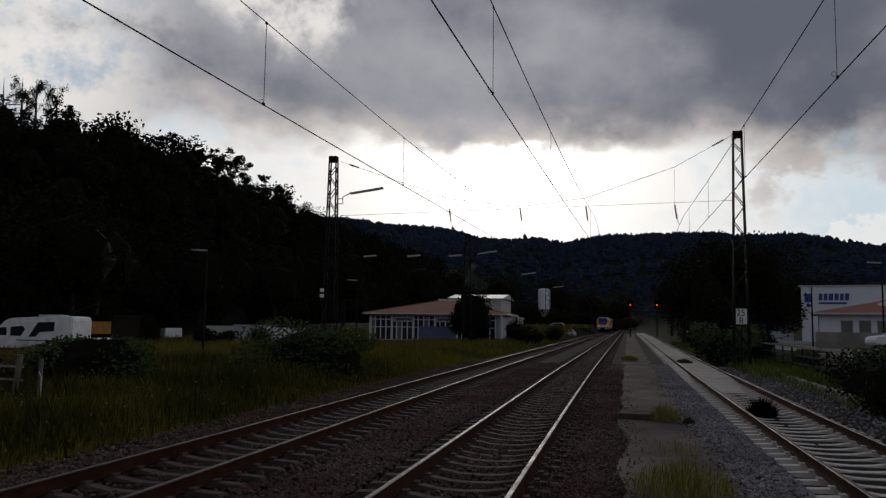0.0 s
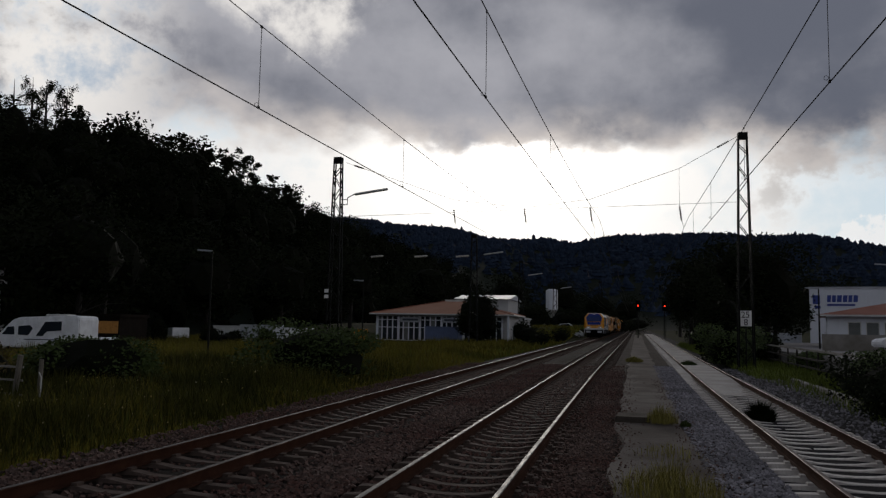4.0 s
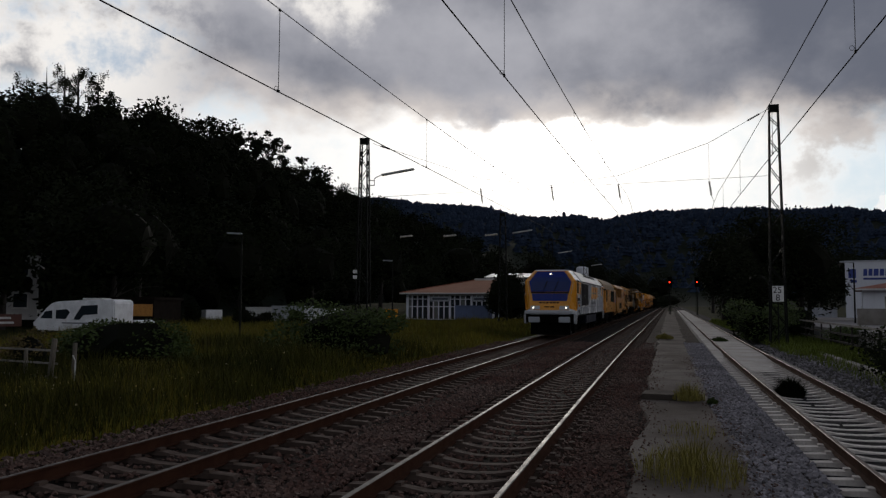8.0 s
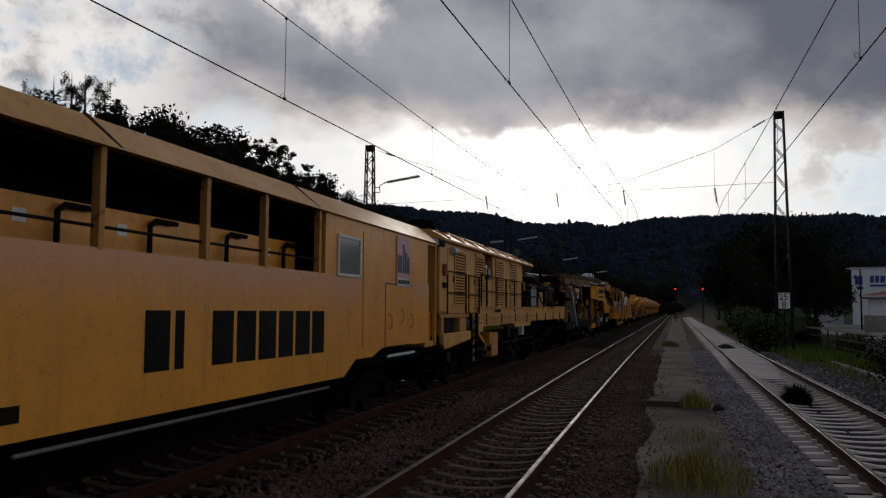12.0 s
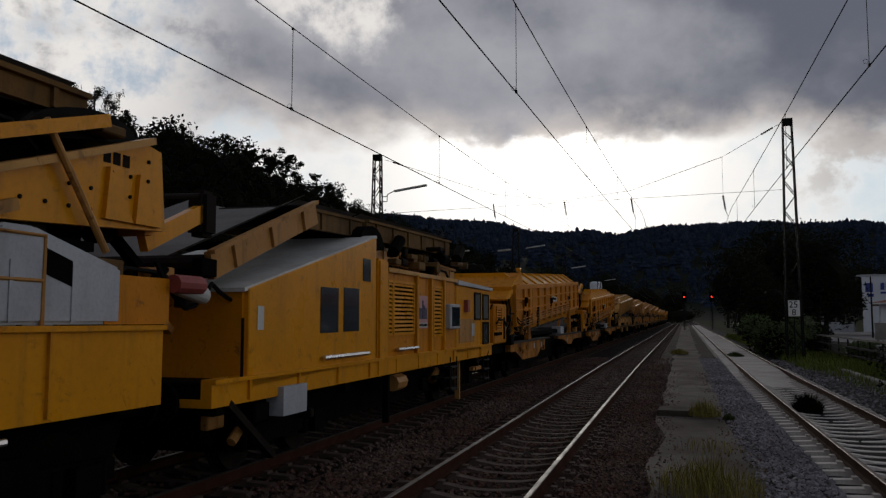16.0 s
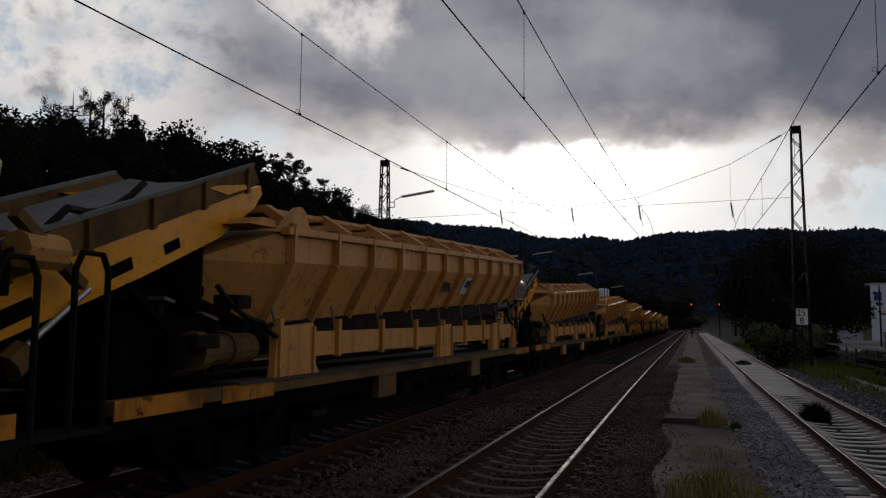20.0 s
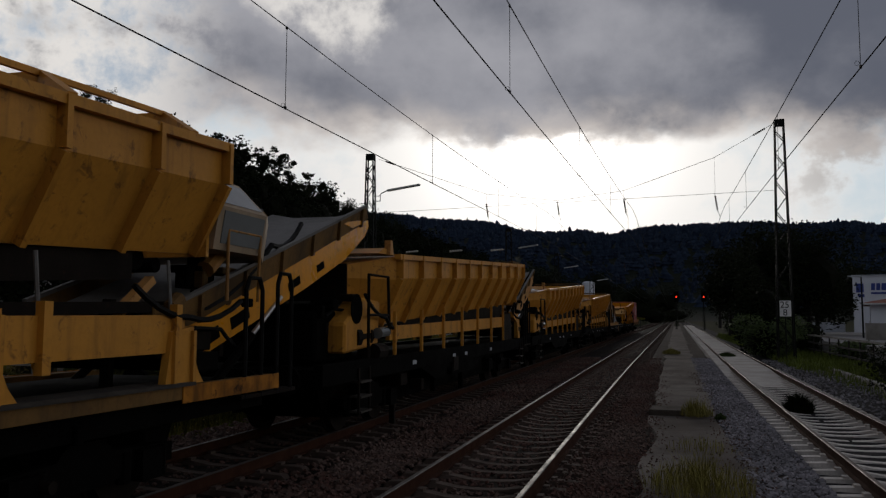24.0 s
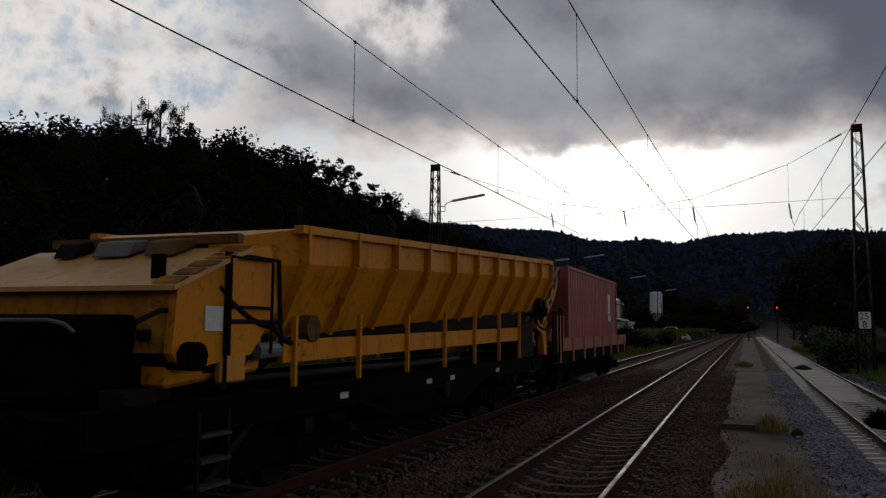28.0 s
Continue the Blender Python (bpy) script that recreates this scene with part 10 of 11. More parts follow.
def bunker_wagon(u, y1, label, seed, hoops, m, pitch, front="plain", lettered=True):
    """A bunker wagon with drawn-in ribbed sides on a low frame."""
    v = vehicle("bunker_wagon", label, "bunker wagon", u - 3.0)
    y0 = 3.0
    base = 3.22 if hoops else 3.18

    def top(y):
        return base + TILT * (y - y0)
    half, belly, knee, low = 1.50, 1.08, .46, 1.26 if hoops else 1.34
    for s in (-1, 1):
        bm = bmesh.new()
        hopper_wall(bm, s, y0 + .55, y1, top, half, knee, low, belly)
        w = part("bunker_side", bm, m, v)
        bm = bmesh.new()
        k = int(round((y1 - y0 - .5) / 1.38))
        for i in range(k + 1):
            y = y0 + .55 + (y1 - y0 - .62) * i / k
            for a, b, za, zb in ((half, half, 0.0, -knee), (half, belly, -knee, -low)):
                p = Vector((s * (a + .03), y, top(y) + za))
                q = Vector((s * (b + .03), y, top(y) + zb))
                bar(bm, p, q, .07, .17, (s, 0, .4))
        bar(bm, (s * (half + .03), y0 + .4, top(y0) - .03), (s * (half + .03), y1, top(y1) - .03), .13, .1)
        part("side_rib", bm, m, w)
        bm = bmesh.new()
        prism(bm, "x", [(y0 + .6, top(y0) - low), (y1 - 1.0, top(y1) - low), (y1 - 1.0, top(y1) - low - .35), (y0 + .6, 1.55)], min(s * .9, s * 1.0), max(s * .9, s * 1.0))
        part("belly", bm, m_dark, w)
        # lower side girder with posts
        if hoops:
            g0, g1 = y0 + .4, y1 - .6
            bm = bmesh.new()
            prism(bm, "x", [(g0, 1.52), (g1, 1.62), (g1, 2.02), (g0, 1.86)], min(s * 1.33, s * 1.40), max(s * 1.33, s * 1.40))
            g = part("side_girder", bm, m, v)
            bm = bmesh.new()
            for i in range(9):
                y = g0 + .1 + (g1 - g0 - .3) * i / 8
                bar(bm, (s * 1.42, y, 1.5), (s * 1.42, y, 2.05 + .01 * i), .09, .1, (0, 1, 0))
            part("girder_rib", bm, m, g)
            for y, wd, up in ((y0 + .42, 1.05, 2.0), (y0 + 7.6, 1.0, 2.0), (y0 + 12.6, .8, 2.05), (y1 - .9, .4, 1.9)):
                bm = bmesh.new()
                prism(bm, "x", [(y, up - .06), (y + wd, up), (y + wd, 1.62), (y + wd + .1, 1.42), (y + wd + .22, 1.28), (y - .1, 1.28)], min(s * 1.36, s * 1.45), max(s * 1.36, s * 1.45))
                g2 = part("support_leg", bm, m, v)
                for e in (y, y + wd - .05):
                    bm = bmesh.new()
                    prism(bm, "x", [(e, up - .05), (e + .05, up - .05), (e + .05, 1.30), (e, 1.30)], min(s * 1.45, s * 1.49), max(s * 1.45, s * 1.49))
                    part("stiffener", bm, m, g2)
            bm = bmesh.new()
            for i in range(9):
                y = g0 + .1 + (g1 - g0 - .3) * i / 8
                rod(bm, (s * 1.36, y, 1.98), (s * 1.3, y, 2.2 + .05 * i), .02, 6)
            part("spring_strut", bm, m_belt, v)
        else:
            g0, g1 = y0 + .3, y1 - 3.0
            bm = bmesh.new()
            prism(bm, "x", [(g0, 1.58), (g1, 1.72), (g1, 2.02), (g0, 1.84)], min(s * 1.34, s * 1.42), max(s * 1.34, s * 1.42))
            part("side_girder", bm, m, v)
            k = 7
            for i in range(k):
                y = g0 + .2 + (g1 - g0 - .4) * i / (k - 1)
                bm = bmesh.new()
                bar(bm, (s * 1.45, y, 1.3), (s * 1.45, y, 2.12 + .05 * i), .06, .055, (0, 1, 0))
                part("stanchion", bm, m, v)
            bm = bmesh.new()
            prism(bm, "x", [(y1 - 3.0, 1.3), (y1 - 1.7, 1.3), (y1 - 1.9, 2.15), (y1 - 2.9, 2.1)], min(s * 1.3, s * 1.44), max(s * 1.3, s * 1.44))
            part("door_flap", bm, m_dark, v, "dark brown hinged flap")
            bm = bmesh.new()
            prism(bm, "x", [(y1 - 1.2, 2.2), (y1 - .2, 2.0), (y1 - .1, 1.3), (y1 - .4, 1.3), (y1 - .6, 1.85), (y1 - 1.2, 2.0)], min(s * 1.25, s * 1.42), max(s * 1.25, s * 1.42))
            part("rear_knee", bm, m, v)
    # front end drawn in to a point
    bm = bmesh.new()
    zt = top(y0)
    loft(bm, [[(x * k, y, z) for x, z in ((-half, zt - d), (half, zt - d), (half, zt - knee), (belly, zt - low + d), (-belly, zt - low + d), (-half, zt - knee))] for y, k, d in ((y0 - .42, .55, .42 if hoops else .22), (y0 + .56, 1.0, 0.0))])
    part("front_wall", bm, m, v)
    # Plate before the front wall, coloured dark for the shade lying there.
    bm = bmesh.new()
    prism(bm, "z", [(-half * .56, y0 - .45), (half * .56, y0 - .45), (half * .56, y0 - .40), (-half * .56, y0 - .40)], zt - low + .1, zt - .2)
    part("front_panel", bm, m_dark, v, "dark plate that puts the front wall's shade into colour")
    for s in (-1, 1) if hoops else ():
        bm = bmesh.new()
        prism(bm, "x", [(y0 + .35, zt - .05), (y0 + 1.3, zt + .02), (y0 + 1.12, zt + .30), (y0 + 1.0, zt + .36), (y0 + .9, zt + .34)], min(s * 1.36, s * 1.46), max(s * 1.36, s * 1.46))
        part("front_gusset", bm, m, v)
    # Made-up black box that fills the gap below the conveyor with shade.
    bm = bmesh.new()
    box(bm, -1.05, 1.0, .9, y0 - .5, 1.28, 2.1)
    soften(bm, .05, 1)
    part("drive_housing", bm, m_black, v)
    bm = bmesh.new()
    loft(bm, [[(-.9, y, z), (.95, y, z), (.95, y, z - .04), (-.9, y, z - .04)] for y, z in ((y0 - 1.3, 2.28), (y0 - .2, 2.05))])
    part("spout_plate", bm, m_belt, v)
    bm = bmesh.new()
    rod(bm, (1.12, y0 - 1.0, 1.66), (1.12, y0 + .2, 1.68), .19, 14)
    rod(bm, (1.12, y0 - 1.05, 1.66), (1.12, y0 - .85, 1.66), .23, 14)
    rod(bm, (1.12, y0 - .4, 1.67), (1.12, y0 - .3, 1.67), .22, 14)
    part("drive_motor", bm, m_grime if hoops else m_dark, v)
    bm = bmesh.new()
    prism(bm, "x", [(y0 - .2, zt), (y0 + .55, zt + .02), (y0 + .45, zt + .10), (y0 + .15, zt + .12)], -1.35, 1.35)
    if front == "slope":
        bm.free()
    else:
        part("front_lip", bm, m, v)
    bm = bmesh.new()
    box(bm, -1.3, 1.3, y1 - .06, y1, top(y1) - 1.3, top(y1))
    part("rear_wall", bm, m, v)
    bm = bmesh.new()
    loft(bm, [[(-1.0, y, z), (1.0, y, z), (1.0, y, z - .12), (-1.0, y, z - .12)] for y, z in ((y0 + .3, 1.75), (y1 + .6, 2.2))])
    part("floor_conveyor", bm, m_dark, v)
    if hoops:
        k = 8
        for i in range(k + 1):
            y = y0 + .7 + (y1 - y0 - 1.4) * i / k
            bm = bmesh.new()
            bow(bm, y, top(y), half, .32)
            part("hoop", bm, m, v)
        bm = bmesh.new()
        for s in (-1, 1):
            bar(bm, (s * .93, y0 + 1.0, top(y0) + .34), (s * .93, y1 - .4, top(y1) + .32), .05, .06)
        part("hoop_rail", bm, m, v)
        # rear hood: a bent frame with dusty panes
        sec = [(1.34, 2.80), (1.42, 3.32), (1.0, 3.74)]
        back = 20.8
        shell = [(-x, z) for x, z in sec] + [(x, z) for x, z in sec[::-1]]
        bm = bmesh.new()
        loft(bm, [[(x, y, z) for x, z in shell] for y in (y1 + .02, back)] + [[(x * .88, back + .36, z - .06) for x, z in shell]])
        hd = part("rear_hood", bm, m_rooftan, v, "dusty brown rear hood with pale panes")
        for z0, z1, x0, x1 in ((2.88, 3.27, 1.352, 1.412), (3.37, 3.70, 1.370, 1.040)):
            bm = bmesh.new()
            loft(bm, [[(x0 + .012, y, z0), (x1 + .012, y, z1), (x1 - .02, y, z1), (x0 - .02, y, z0)] for y in (y1 + .15, back - .06)])
            part("pane", bm, m_pane, hd)
        bm = bmesh.new()
        pipe(bm, [(1.38, y1 + .3, 2.2), (1.38, y1 + .3, 3.05), (1.38, back - .1, 3.05), (1.36, back - .1, 2.2)], .022, 6)
        part("grab_rail", bm, m_tan, v)
    else:
        bm = bmesh.new()
        bar(bm, (1.2, y1 - .3, top(y1) + .1), (1.2, y1 + 1.0, top(y1) + .12), .06, .06)
        bar(bm, (-1.2, y1 - .3, top(y1) + .1), (-1.2, y1 + 1.0, top(y1) + .12), .06, .06)
        box(bm, -1.2, 1.2, y1 + .1, y1 + 1.0, top(y1) + .1, top(y1) + .14)
        bar(bm, (1.35, y1 - .1, top(y1) - .35), (1.35, y1 + .7, top(y1) + .1), .05, .05)
        part("rear_canopy", bm, m_grime, v)
        bm = bmesh.new()
        prism(bm, "x", [(y0 + .3, top(y0)), (y0 + .5, top(y0)), (y0 + .42, top(y0) + .28), (y0 + .32, top(y0) + .28)], 1.3, 1.42)
        if front == "slope":
            bm.free()
        else:
            part("lifting_lug", bm, m_tan, v)
    # frame
    fm = m_grime if hoops else m_black
    end = pitch - .9
    if hoops:
        for s in (-1, 1):
            bm = bmesh.new()
            box(bm, min(s * 1.3, s * 1.46), max(s * 1.3, s * 1.46), .3, end, 1.12, 1.26)
            a = part("sole_bar", bm, fm, v)
            for ya, yb in ((.28, 1.7), (2.1, 3.3), (end - 2.2, end + .02)):
                bm = bmesh.new()
                box(bm, min(s * 1.46, s * 1.475), max(s * 1.46, s * 1.475), ya, yb, 1.08, 1.27)
                part("buffer_plate", bm, m_orange_worn_dark, a)
            bm = bmesh.new()
            for y in (7.2, 13.6):
                box(bm, min(s * 1.28, s * 1.4), max(s * 1.28, s * 1.4), y, y + .9, .72, 1.12)
            part("frame_lug", bm, m_tan if seed % 2 else m_grime, a)
            bm = bmesh.new()
            box(bm, min(s * 1.1, s * 1.5), max(s * 1.1, s * 1.5), 2.4, end - 2.0, 1.26, 1.30)
            part("walkway", bm, m_tread, v)
        bm = bmesh.new()
        box(bm, -1.25, 1.25, .3, end, .85, 1.2)
        part("underframe", bm, m_black, v)
    else:
        for s in (-1, 1):
            bm = bmesh.new()
            box(bm, min(s * 1.25, s * 1.4), max(s * 1.25, s * 1.4), .3, end, .95, 1.28)
            a = part("sole_bar", bm, m_black, v)
            bm = bmesh.new()
            for y in (4.8, 8.0, 9.2, 12.2):
                box(bm, min(s * 1.4, s * 1.406), max(s * 1.4, s * 1.406), y, y + .24, 1.05, 1.13)
            part("data_plate", bm, m_greybox, a)
            bm = bmesh.new()
            prism(bm, "x", [(5.5, .95), (11.5, .95), (10.3, .62), (6.7, .62)], min(s * 1.25, s * 1.35), max(s * 1.25, s * 1.35))
            part("truss", bm, m_black, a)
        bm = bmesh.new()
        box(bm, -1.25, 1.25, .3, end, .9, 1.2)
        part("underframe", bm, m_black, v)
        for y in (2.0, end - 1.4):
            steps(v, y, 1.42, .4, 1.15, .5)
        # front gear: drum box, rails, tank
        bm = bmesh.new()
        prism(bm, "x", [(1.4, 1.4), (3.0, 1.5), (3.1, 2.3), (2.3, 2.35), (1.4, 1.9)], .9, 1.3)
        prism(bm, "x", [(1.4, 1.4), (3.0, 1.5), (3.1, 2.3), (2.3, 2.35), (1.4, 1.9)], -1.3, -.9)
        soften(bm, .04, 1)
        fb = part("gear_housing", bm, m, v)
        bm = bmesh.new()
        rod(bm, (1.30, 1.9, 2.15), (1.315, 1.9, 2.15), .26, 16)
        part("housing_opening", bm, m_black, fb)
        handrail(v, [(1.45, 2.1, 1.35), (1.45, 2.1, 2.75), (1.45, 3.1, 2.75), (1.45, 3.2, 1.7)], .03, m_dark)
        handrail(v, [(1.45, 2.1, 2.05), (1.45, 3.15, 2.05)], .025, m_dark)
        bm = bmesh.new()
        rod(bm, (1.38, 2.75, 1.72), (1.38, 3.2, 1.74), .10, 12)
        part("air_tank", bm, m_pane, v, "dusty grey air tank")
        bm = bmesh.new()
        pipe(bm, [(1.3, 16.4, 1.3), (1.3, 16.4, 2.35), (1.3, 16.65, 2.5), (1.3, 16.9, 2.35), (1.3, 16.9, 1.3)], .035, 6)
        part("ladder_hoop", bm, m_black, v)
    clutter(v, 1.0, 3.2, 1.3, 2.5, .6, 1.35, 18, seed * 3 + 100, (m_black, m_dark, m_dark, m_black))
    clutter(v, y1 - .8, y1 + 1.4, 1.35, 2.7, .5, 1.3, 30, seed * 3 + 200, (m_grime, m_dark, m_black, m_black, m_tan))
    clutter(v, 2.0, end - 2, .5, .95, .85, 1.3, 14, seed * 3 + 300, (m_black, m_dark, m_black))
    hose(v, [(1.4, y1 - 1.5, 2.3), (1.45, y1 - .6, 2.0), (1.4, y1 + .6, 2.2)], .035)
    hose(v, [(1.42, 2.0, 2.4), (1.45, 3.0, 2.0), (1.42, 3.6, 1.8)], .035)
    if lettered:
        if hoops:
            yy = y0 + (8.5 if seed % 2 else 6.5)
            bars(v, half - .10, yy + 1.55, top(yy) - .80, (.16, .16, .18), .2, m_ink, .04)
            bm = bmesh.new()
            q = yy + 3.4
            a, b = knee + .12, low - .3

            def at(f):
                return half - (half - belly) * (f - knee) / (low - knee) + .012
            loft(bm, [[(at(a), yv, top(yv) - a), (at(a) + .01, yv, top(yv) - a), (at(b) + .01, yv, top(yv) - b), (at(b), yv, top(yv) - b)] for yv in (q, q + .85)])
            p = part("emblem_plate", bm, m_logo_pink if seed % 3 == 0 else m_offwhite, v, "small emblem plate on the bunker side")
            bm = bmesh.new()
            a2, b2 = knee + .18, low - .45
            loft(bm, [[(at(a2) + .01, yv, top(yv) - a2), (at(a2) + .02, yv, top(yv) - a2), (at(b2) + .02, yv, top(yv) - b2), (at(b2) + .01, yv, top(yv) - b2)] for yv in (q + .15, q + .65)])
            part("emblem", bm, m_logo_navy, p)
    if front == "slope":
        # broad sloping bunker hood at the front of the last bunker wagon
        bm = bmesh.new()
        loft(bm, [[(-1.5, y, z), (1.5, y, z), (1.5, y, z - .05), (-1.5, y, z - .05)] for y, z in ((1.22, 2.38), (2.5, 2.86))])
        part("hood_top", bm, m_cream, v, "pale scuffed sloping hood")
        for s in (-1, 1):
            bm = bmesh.new()
            prism(bm, "x", [(1.34, 2.36), (2.45, 2.80), (2.95, 2.9), (3.1, 2.2), (2.6, 1.7), (1.9, 1.62), (1.45, 1.56), (1.28, 1.74)], min(s * 1.35, s * 1.44), max(s * 1.35, s * 1.44))
            part("hood_side", bm, m_orange, v)
        bm = bmesh.new()
        prism(bm, "x", [(1.28, 1.74), (1.34, 2.34), (1.42, 2.34), (1.36, 1.74)], -1.35, 1.35)
        part("hood_front", bm, m_orange_worn_dark, v, "dark orange front wall of the hood")
        bm = bmesh.new()
        bar(bm, (-1.2, 2.45, 2.94), (1.3, 2.55, 2.96), .12, .10)
        part("cross_beam", bm, m_grime, v)
        for x, w, m2 in ((-.9, .3, m_dark), (-.35, .5, m_belt), (.35, .4, m_grime)):
            bm = bmesh.new()
            prism(bm, "x", [(2.1, 2.74), (2.55, 2.88), (2.5, 2.98), (2.2, 2.92)], x, x + w)
            soften(bm, .02, 1)
            part("hood_gear", bm, m2, v)
        hose(v, [(.9, 2.3, 3.0), (.95, 2.3, 3.3), (.85, 2.3, 3.5), (.7, 2.35, 3.6)], .02, m_dark)
        handrail(v, [(-1.3, .5, 2.04), (.75, .5, 2.04), (.9, .52, 2.01), (.93, .6, 1.94)], .02, m_belt)
        handrail(v, [(1.5, 2.1, 1.7), (1.5, 2.1, 2.72), (1.5, 2.9, 2.72), (1.5, 2.9, 1.7)], .02, m_dark)
        handrail(v, [(1.5, 2.1, 2.2), (1.5, 2.9, 2.2)], .018, m_dark)
        bm = bmesh.new()
        box(bm, 1.445, 1.455, 1.75, 2.05, 1.95, 2.2)
        part("notice_plate", bm, m_offwhite, v)
        bm = bmesh.new()
        for k in range(5):
            prism(bm, "x", [(1.25 + .26 * k, 2.40 + .097 * k), (1.42 + .26 * k, 2.463 + .097 * k), (1.40 + .26 * k, 2.475 + .097 * k), (1.27 + .26 * k, 2.418 + .097 * k)], 1.2 + .03 * (k % 2), 1.505)
        part("rust_edge", bm, m_orange_worn_dark, v, "rusted edge of the hood")
        bm = bmesh.new()
        box(bm, 1.36, 1.45, 2.05, 2.5, 1.42, 1.72)
        soften(bm, .02, 1)
        part("control_box", bm, m_honey, v)
        bm = bmesh.new()
        rod(bm, (1.30, 3.95, 1.98), (1.46, 3.95, 1.98), .17, 14)
        part("drum", bm, m_grime, v, "rusty round drum")
    reach = pitch - y1 + (4.0 if hoops else 3.5)
    discharge(v, y1 - .2, 1.55, reach, m_yellow if hoops else m_tan, 2.10 if hoops else 2.0)
    bogie(v, 3.6 if hoops else 3.3)
    bogie(v, end - 3.2)
    buffers(v, .15, -1)
    buffers(v, end + .2, 1)
    return v


def conveyor_wagon():
    v = vehicle("flat_wagon", "black flat wagon carrying bent yellow conveyors on trestles", "flat wagon", 568.4)
    L = 18.8
    for s in (-1, 1):
        bm = bmesh.new()
        prism(bm, "x", [(.3, .98), (4.0, .98), (6.0, .66), (12.6, .66), (14.6, .98), (L - .3, .98), (L - .3, 1.28), (.3, 1.28)], min(s * 1.3, s * 1.44), max(s * 1.3, s * 1.44))
        a = part("sole_bar", bm, m_black, v)
        bm = bmesh.new()
        for y in (1.6, 3.2, 6.4, 8.6, 12.0, 15.0):
            box(bm, min(s * 1.44, s * 1.446), max(s * 1.44, s * 1.446), y, y + .26, 1.03, 1.12)
        part("data_plate", bm, m_greybox, a)
    bm = bmesh.new()
    box(bm, -1.3, 1.3, .3, L - .3, 1.1, 1.27)
    part("deck", bm, m_black, v)
    for i in range(30):
        bm = bmesh.new()
        y = .4 + i * .6
        box(bm, -1.4, 1.4, y, y + .56, 1.27, 1.31)
        part("deck_plank", bm, m_wood, v)
    for s in (-1, 1):
        bm = bmesh.new()
        box(bm, min(s * 1.1, s * 1.34), max(s * 1.1, s * 1.34), 1.3, 11.4, 1.335, 1.49)
        f = part("load_frame", bm, m_tan, v)
        for z in (1.31, 1.49):
            bm = bmesh.new()
            box(bm, min(s * 1.06, s * 1.38), max(s * 1.06, s * 1.38), .5, 11.4, z, z + .025)
            part("flange", bm, m_tan, f)
    for y in (.5, 4.4, 8.4, 12.6):
        bm = bmesh.new()
        box(bm, -1.1, 1.1, y, y + .3, 1.33, 1.58)
        part("cross_beam", bm, m_yellow, v)
    # the bent conveyor on its trestles
    line = [(0, 3.9, 2.40), (0, 7.85, 3.42), (0, 10.1, 3.22), (0, 11.2, 2.60), (0, 13.6, 2.56), (0, 15.9, 1.45)]
    for p, q in zip(line, line[1:]):
        conveyor(v, p, q, 1.5, .38, m_tan, rollers=False)
    bm = bmesh.new()
    for p, q in zip(line, line[1:]):
        for i in range(6):
            c = Vector(p).lerp(Vector(q), (i + .5) / 6)
            bar(bm, c + Vector((.8, 0, .15)), c + Vector((.8, 0, .55)), .03, .04, (0, 1, 0))
        bar(bm, Vector(p) + Vector((.8, 0, .55)), Vector(q) + Vector((.8, 0, .55)), .04, .05)
    part("guard_rail", bm, m_dark, v)
    for p, q in zip(line, line[1:]):
        bm = bmesh.new()
        bar(bm, Vector(p) + Vector((0, 0, .56)), Vector(q) + Vector((0, 0, .56)), 1.62, .05)
        part("belt_cover", bm, m_belt if p[1] > 5 else m_black, v, "sheet cover over the belt")
        for i in range(9):
            c = Vector(p).lerp(Vector(q), (i + .5) / 9)
            bm = bmesh.new()
            rod(bm, c + Vector((.72, 0, .38)), c + Vector((.84, 0, .38)), .085, 9)
            part("roller", bm, m_dark, v)
    for y, z in ((5.0, 2.6), (9.2, 3.2), (11.4, 2.5), (13.2, 2.4), (14.6, 2.0)):
        for s in (-1, 1):
            bm = bmesh.new()
            bar(bm, (s * 1.0, y - .35, 1.4), (s * .75, y, z), .07, .09, (0, 1, 0))
            bar(bm, (s * 1.0, y + .35, 1.4), (s * .75, y, z), .07, .09, (0, 1, 0))
            part("trestle_leg", bm, m_greybox, v)
    for y in (4.4,):
        for s in (-1, 1):
            bm = bmesh.new()
            prism(bm, "x", [(y - .75, 1.4), (y - .05, 1.4), (y - .3, 3.55), (y - .5, 3.62), (y - .62, 3.55)], min(s * 1.14, s * 1.22), max(s * 1.14, s * 1.22))
            part("support_post", bm, m_grime, v)
            ram(v, (s * 1.28, y - .2, 1.5), (s * 1.28, y - .42, 3.5), .05)
            bm = bmesh.new()
            bar(bm, (s * 1.26, y - .3, 2.6), (s * 1.26, y + .9, 1.45), .05, .07, (1, 0, 0))
            part("brace", bm, m_tan, v)
            bm = bmesh.new()
            bar(bm, (s * 1.26, y - 1.3, 1.4), (s * 1.26, y - 1.25, 2.75), .05, .06, (0, 1, 0))
            part("stake", bm, m_tan, v)
            bm = bmesh.new()
            bar(bm, (s * 1.2, y + 2.2, 1.5), (s * 1.2, y + 3.0, 2.9), .07, .09, (1, 0, 0))
            part("brace", bm, m_dark, v)
    bm = bmesh.new()
    box(bm, -.6, 1.0, 6.4, 7.6, 1.5, 2.75)
    part("switch_cabinet", bm, m_grime, v)
    louvre(v, 1.02, 6.5, 7.5, 1.6, 2.65, m_yellow, 14)
    bm = bmesh.new()
    box(bm, -1.0, .9, 2.6, 5.6, 1.5, 2.5)
    part("dark_housing", bm, m_black, v)
    bm = bmesh.new()
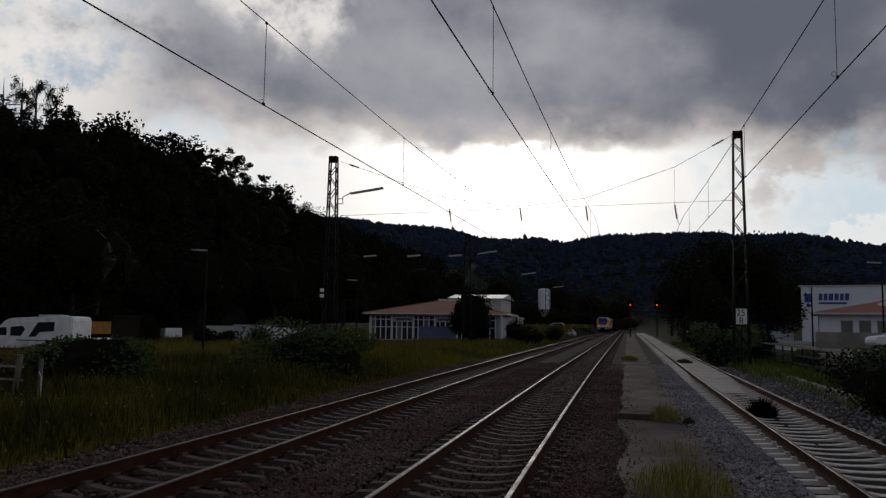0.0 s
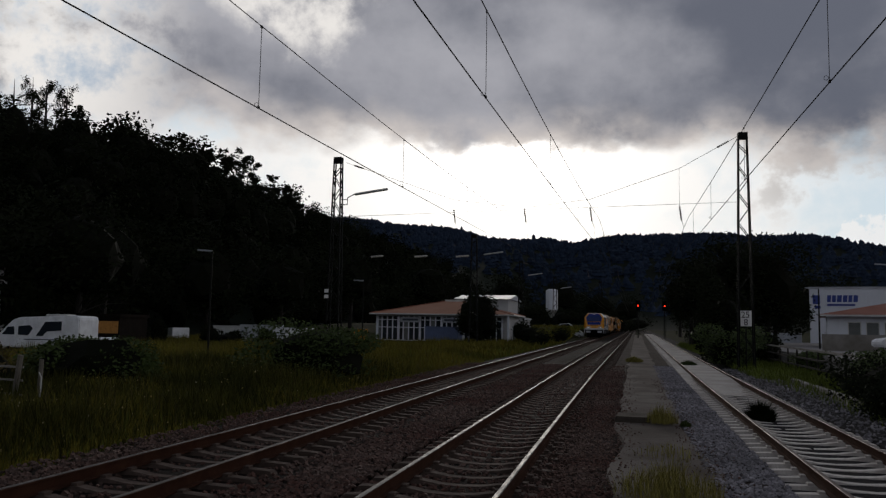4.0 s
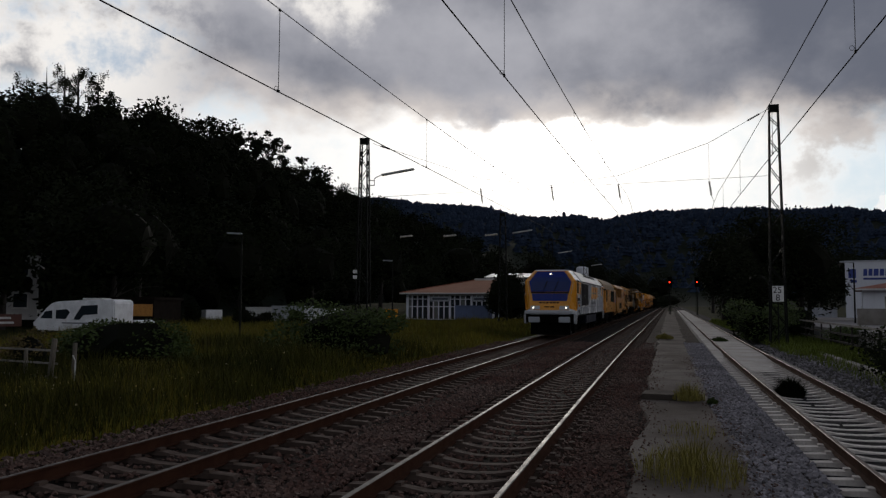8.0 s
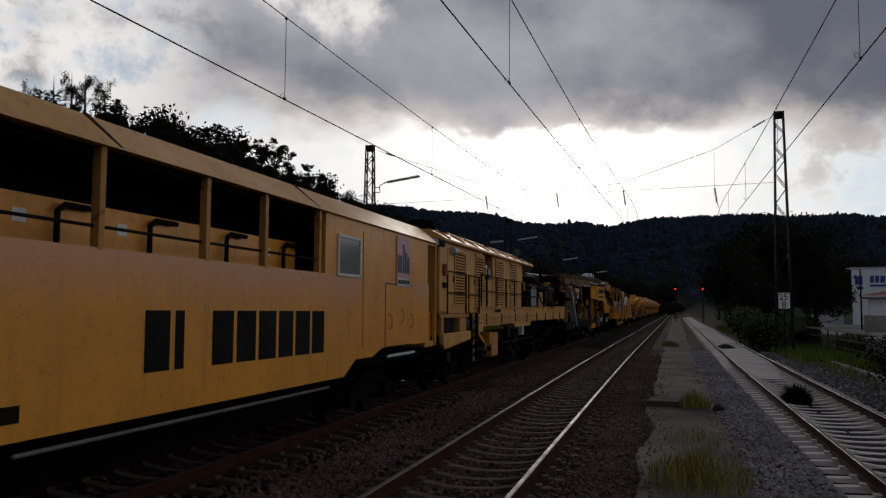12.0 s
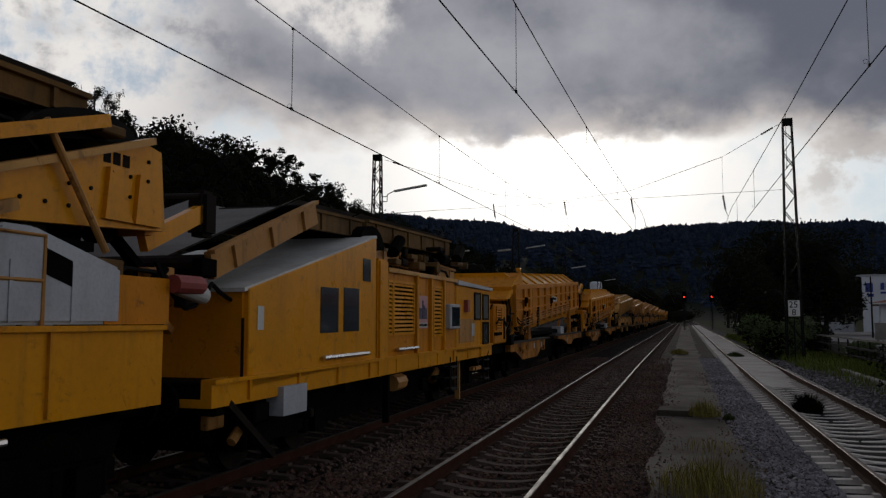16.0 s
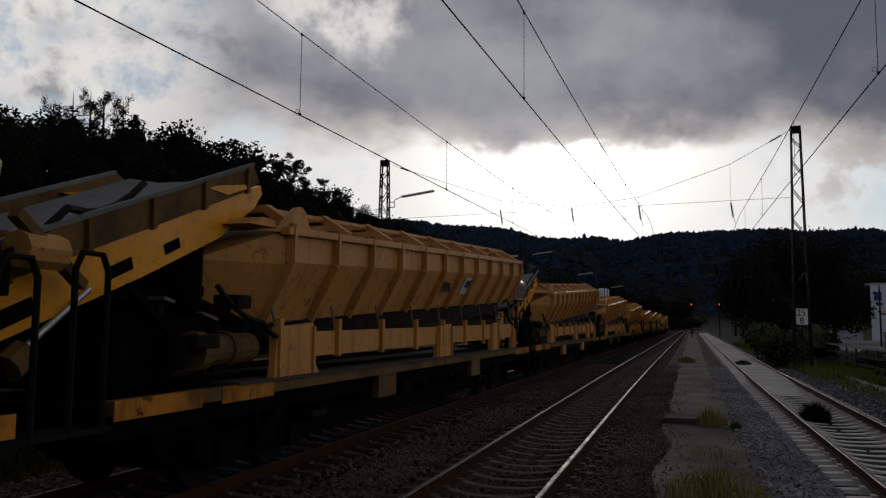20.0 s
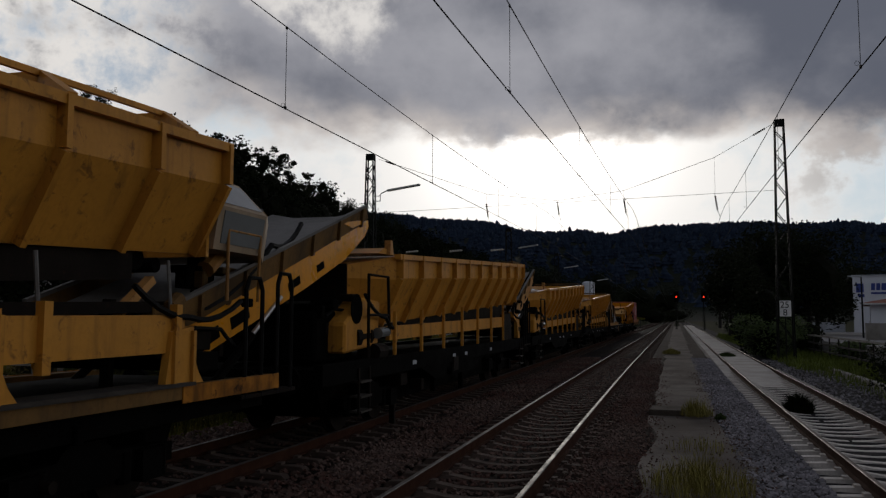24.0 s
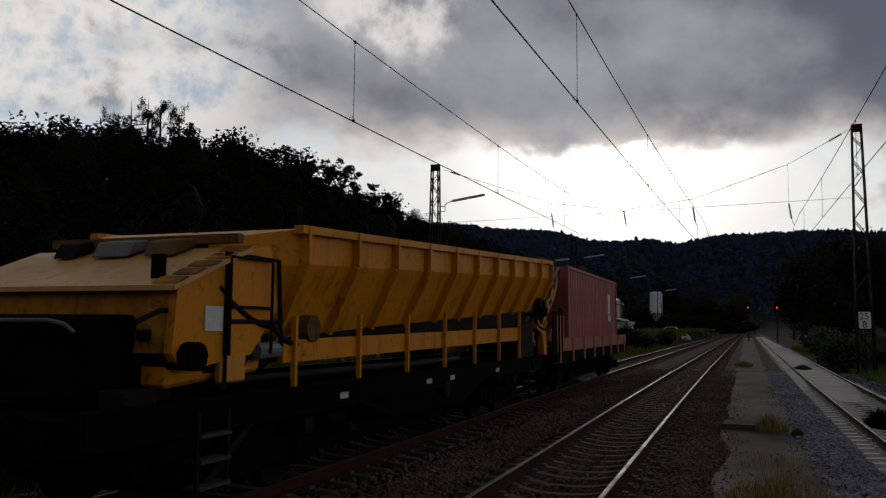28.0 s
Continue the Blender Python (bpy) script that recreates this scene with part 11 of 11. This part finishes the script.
    rod(bm, (1.44, 9.6, .98), (1.46, 9.6, .98), .19, 18)
    w = part("handbrake_wheel", bm, m_cream, v)
    bm = bmesh.new()
    rod(bm, (1.461, 9.6, .98), (1.465, 9.6, .98), .13, 18)
    part("wheel_centre", bm, m_black, w)
    clutter(v, 1.0, 8.0, 1.55, 2.6, .2, 1.2, 20, 71, (m_grime, m_dark, m_black, m_black))
    for y in (.9, 17.9):
        bm = bmesh.new()
        rod(bm, (1.32, y, 1.3), (1.32, y, 2.3), .03, 6)
        part("stake", bm, m_yellow, v)
    steps(v, .8, 1.42, .4, 1.15, .5)
    bogie(v, 2.6)
    bogie(v, L - 2.9)
    buffers(v, .15, -1)
    buffers(v, L - .15, 1)


def container_wagon():
    v = vehicle("container_wagon", "low wagon at the train's end carrying a faded red container", "container wagon", 605.6)
    L = 15.4
    for s in (-1, 1):
        bm = bmesh.new()
        box(bm, min(s * 1.3, s * 1.42), max(s * 1.3, s * 1.42), .3, L, .95, 1.3)
        a = part("sole_bar", bm, m_black, v)
        bm = bmesh.new()
        box(bm, min(s * 1.30, s * 1.40), max(s * 1.30, s * 1.40), .6, L - .1, 1.32, 1.72)
        sb = part("side_board", bm, m_red, v, "faded reddish drop side")
        bm = bmesh.new()
        for i in range(8):
            y = .8 + i * 1.95
            box(bm, min(s * 1.40, s * 1.45), max(s * 1.40, s * 1.45), y, y + .12, 1.0, 1.74)
        part("stanchion", bm, m_tan, sb)
    bm = bmesh.new()
    box(bm, -1.3, 1.3, .3, L, 1.15, 1.3)
    part("deck", bm, m_black, v)
    bm = bmesh.new()
    box(bm, -1.22, 1.22, 2.9, 13.4, 1.36, 4.0)
    c = part("container", bm, m_red, v, "faded red corrugated container")
    bm = bmesh.new()
    for i in range(34):
        y = 3.05 + i * .30
        for s in (-1, 1):
            prism(bm, "z", [(s * 1.22, y), (s * 1.255, y + .05), (s * 1.255, y + .13), (s * 1.22, y + .18)], 1.5, 3.88)
    part("corrugation", bm, m_red, c)
    bm = bmesh.new()
    for s in (-1, 1):
        for y in (2.88, 13.3):
            box(bm, min(s * 1.18, s * 1.27), max(s * 1.18, s * 1.27), y, y + .12, 1.34, 4.02)
        for z in (1.34, 3.92):
            box(bm, min(s * 1.18, s * 1.27), max(s * 1.18, s * 1.27), 3.0, 13.3, z, z + .1)
    part("corner_frame", bm, m_red, c)
    bm = bmesh.new()
    for a, b, d, e in ((11.0, 11.5, 2.6, 3.4), (11.1, 11.7, 2.3, 2.55)):
        box(bm, 1.257, 1.262, a, b, d, e)
    part("emblem", bm, m_offwhite, c)
    bm = bmesh.new()
    box(bm, .3, 1.2, 1.3, 2.5, 1.36, 2.4)
    part("crate", bm, m_red, v)
    bm = bmesh.new()
    for s in (-1, 1):
        box(bm, s * .9 - .12, s * .9 + .12, L, L + .05, 1.5, 1.75)
    part("tail_lamp", bm, m_red, v)
    clutter(v, .6, 2.8, 1.35, 3.0, -.8, 1.2, 12, 81, (m_dark, m_tan, m_red))
    bogie(v, 2.4)
    bogie(v, L - 2.4)
    buffers(v, L + .1, 1)


locomotive()
staff_coach()
workshop_wagon()
engine_wagon()
cleaning_machine()
screening_wagon()
power_wagon()
box_bunker_wagon(358.6, "worn orange-yellow bunker wagon with ribbed box sides", 301)
box_bunker_wagon(380.8, "orange-yellow bunker wagon with ribbed box sides and hoops", 307)
bunker_wagon(403.2, 20.3, "pale yellow bunker wagon with hoops over drawn-in sides", 1, True, m_cream, 22.1)
bunker_wagon(425.3, 19.3, "dusty yellow bunker wagon with hoops over drawn-in sides", 2, True, m_ochre, 21.9)
bunker_wagon(447.3, 19.8, "ochre yellow bunker wagon with hoops over drawn-in sides", 3, True, m_ochre, 21.9)
bunker_wagon(469.2, 19.8, "dusty yellow bunker wagon with hoops over drawn-in sides", 4, True, m_ochre, 22.0)
bunker_wagon(491.2, 19.6, "deep yellow bunker wagon with hoops over drawn-in sides", 6, True, m_honey, 22.0)
bunker_wagon(513.6, 17.1, "yellow open bunker wagon with ribbed sides on a black frame", 7, False, m_honey, 19.5)
bunker_wagon(533.1, 17.1, "rust-speckled yellow open bunker wagon on a black frame", 8, False, m_honey, 19.3)
bunker_wagon(552.3, 17.2, "yellow open bunker wagon with ribbed sides on a dark frame", 9, False, m_honey, 18.6)
conveyor_wagon()
bunker_wagon(590.6, 17.2, "deep yellow open bunker wagon with a sloping front hood", 10, False, m_orange, 17.6, "slope")
container_wagon()


# an added black block under every wagon, for brake gear, sills and shade
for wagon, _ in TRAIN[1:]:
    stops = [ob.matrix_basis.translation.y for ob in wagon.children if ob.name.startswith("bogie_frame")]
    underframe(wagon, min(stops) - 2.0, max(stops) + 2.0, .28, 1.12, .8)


# ---- motion ----
def motions():
    times = [0, .1, .5] + list(range(1, 28)) + [27.5, 27.9, 28]
    for v, u in TRAIN:
        rows = []
        for t in times:
            y = u - SPEED * t
            climb = math.degrees(math.atan((rise(y + 18) - rise(y)) / 18))
            rows.append((t, pose(X_LEFT + bend(y), y, rise(y), climb, 0, heading(y + 9))))
        walk(v, rows)


motions()
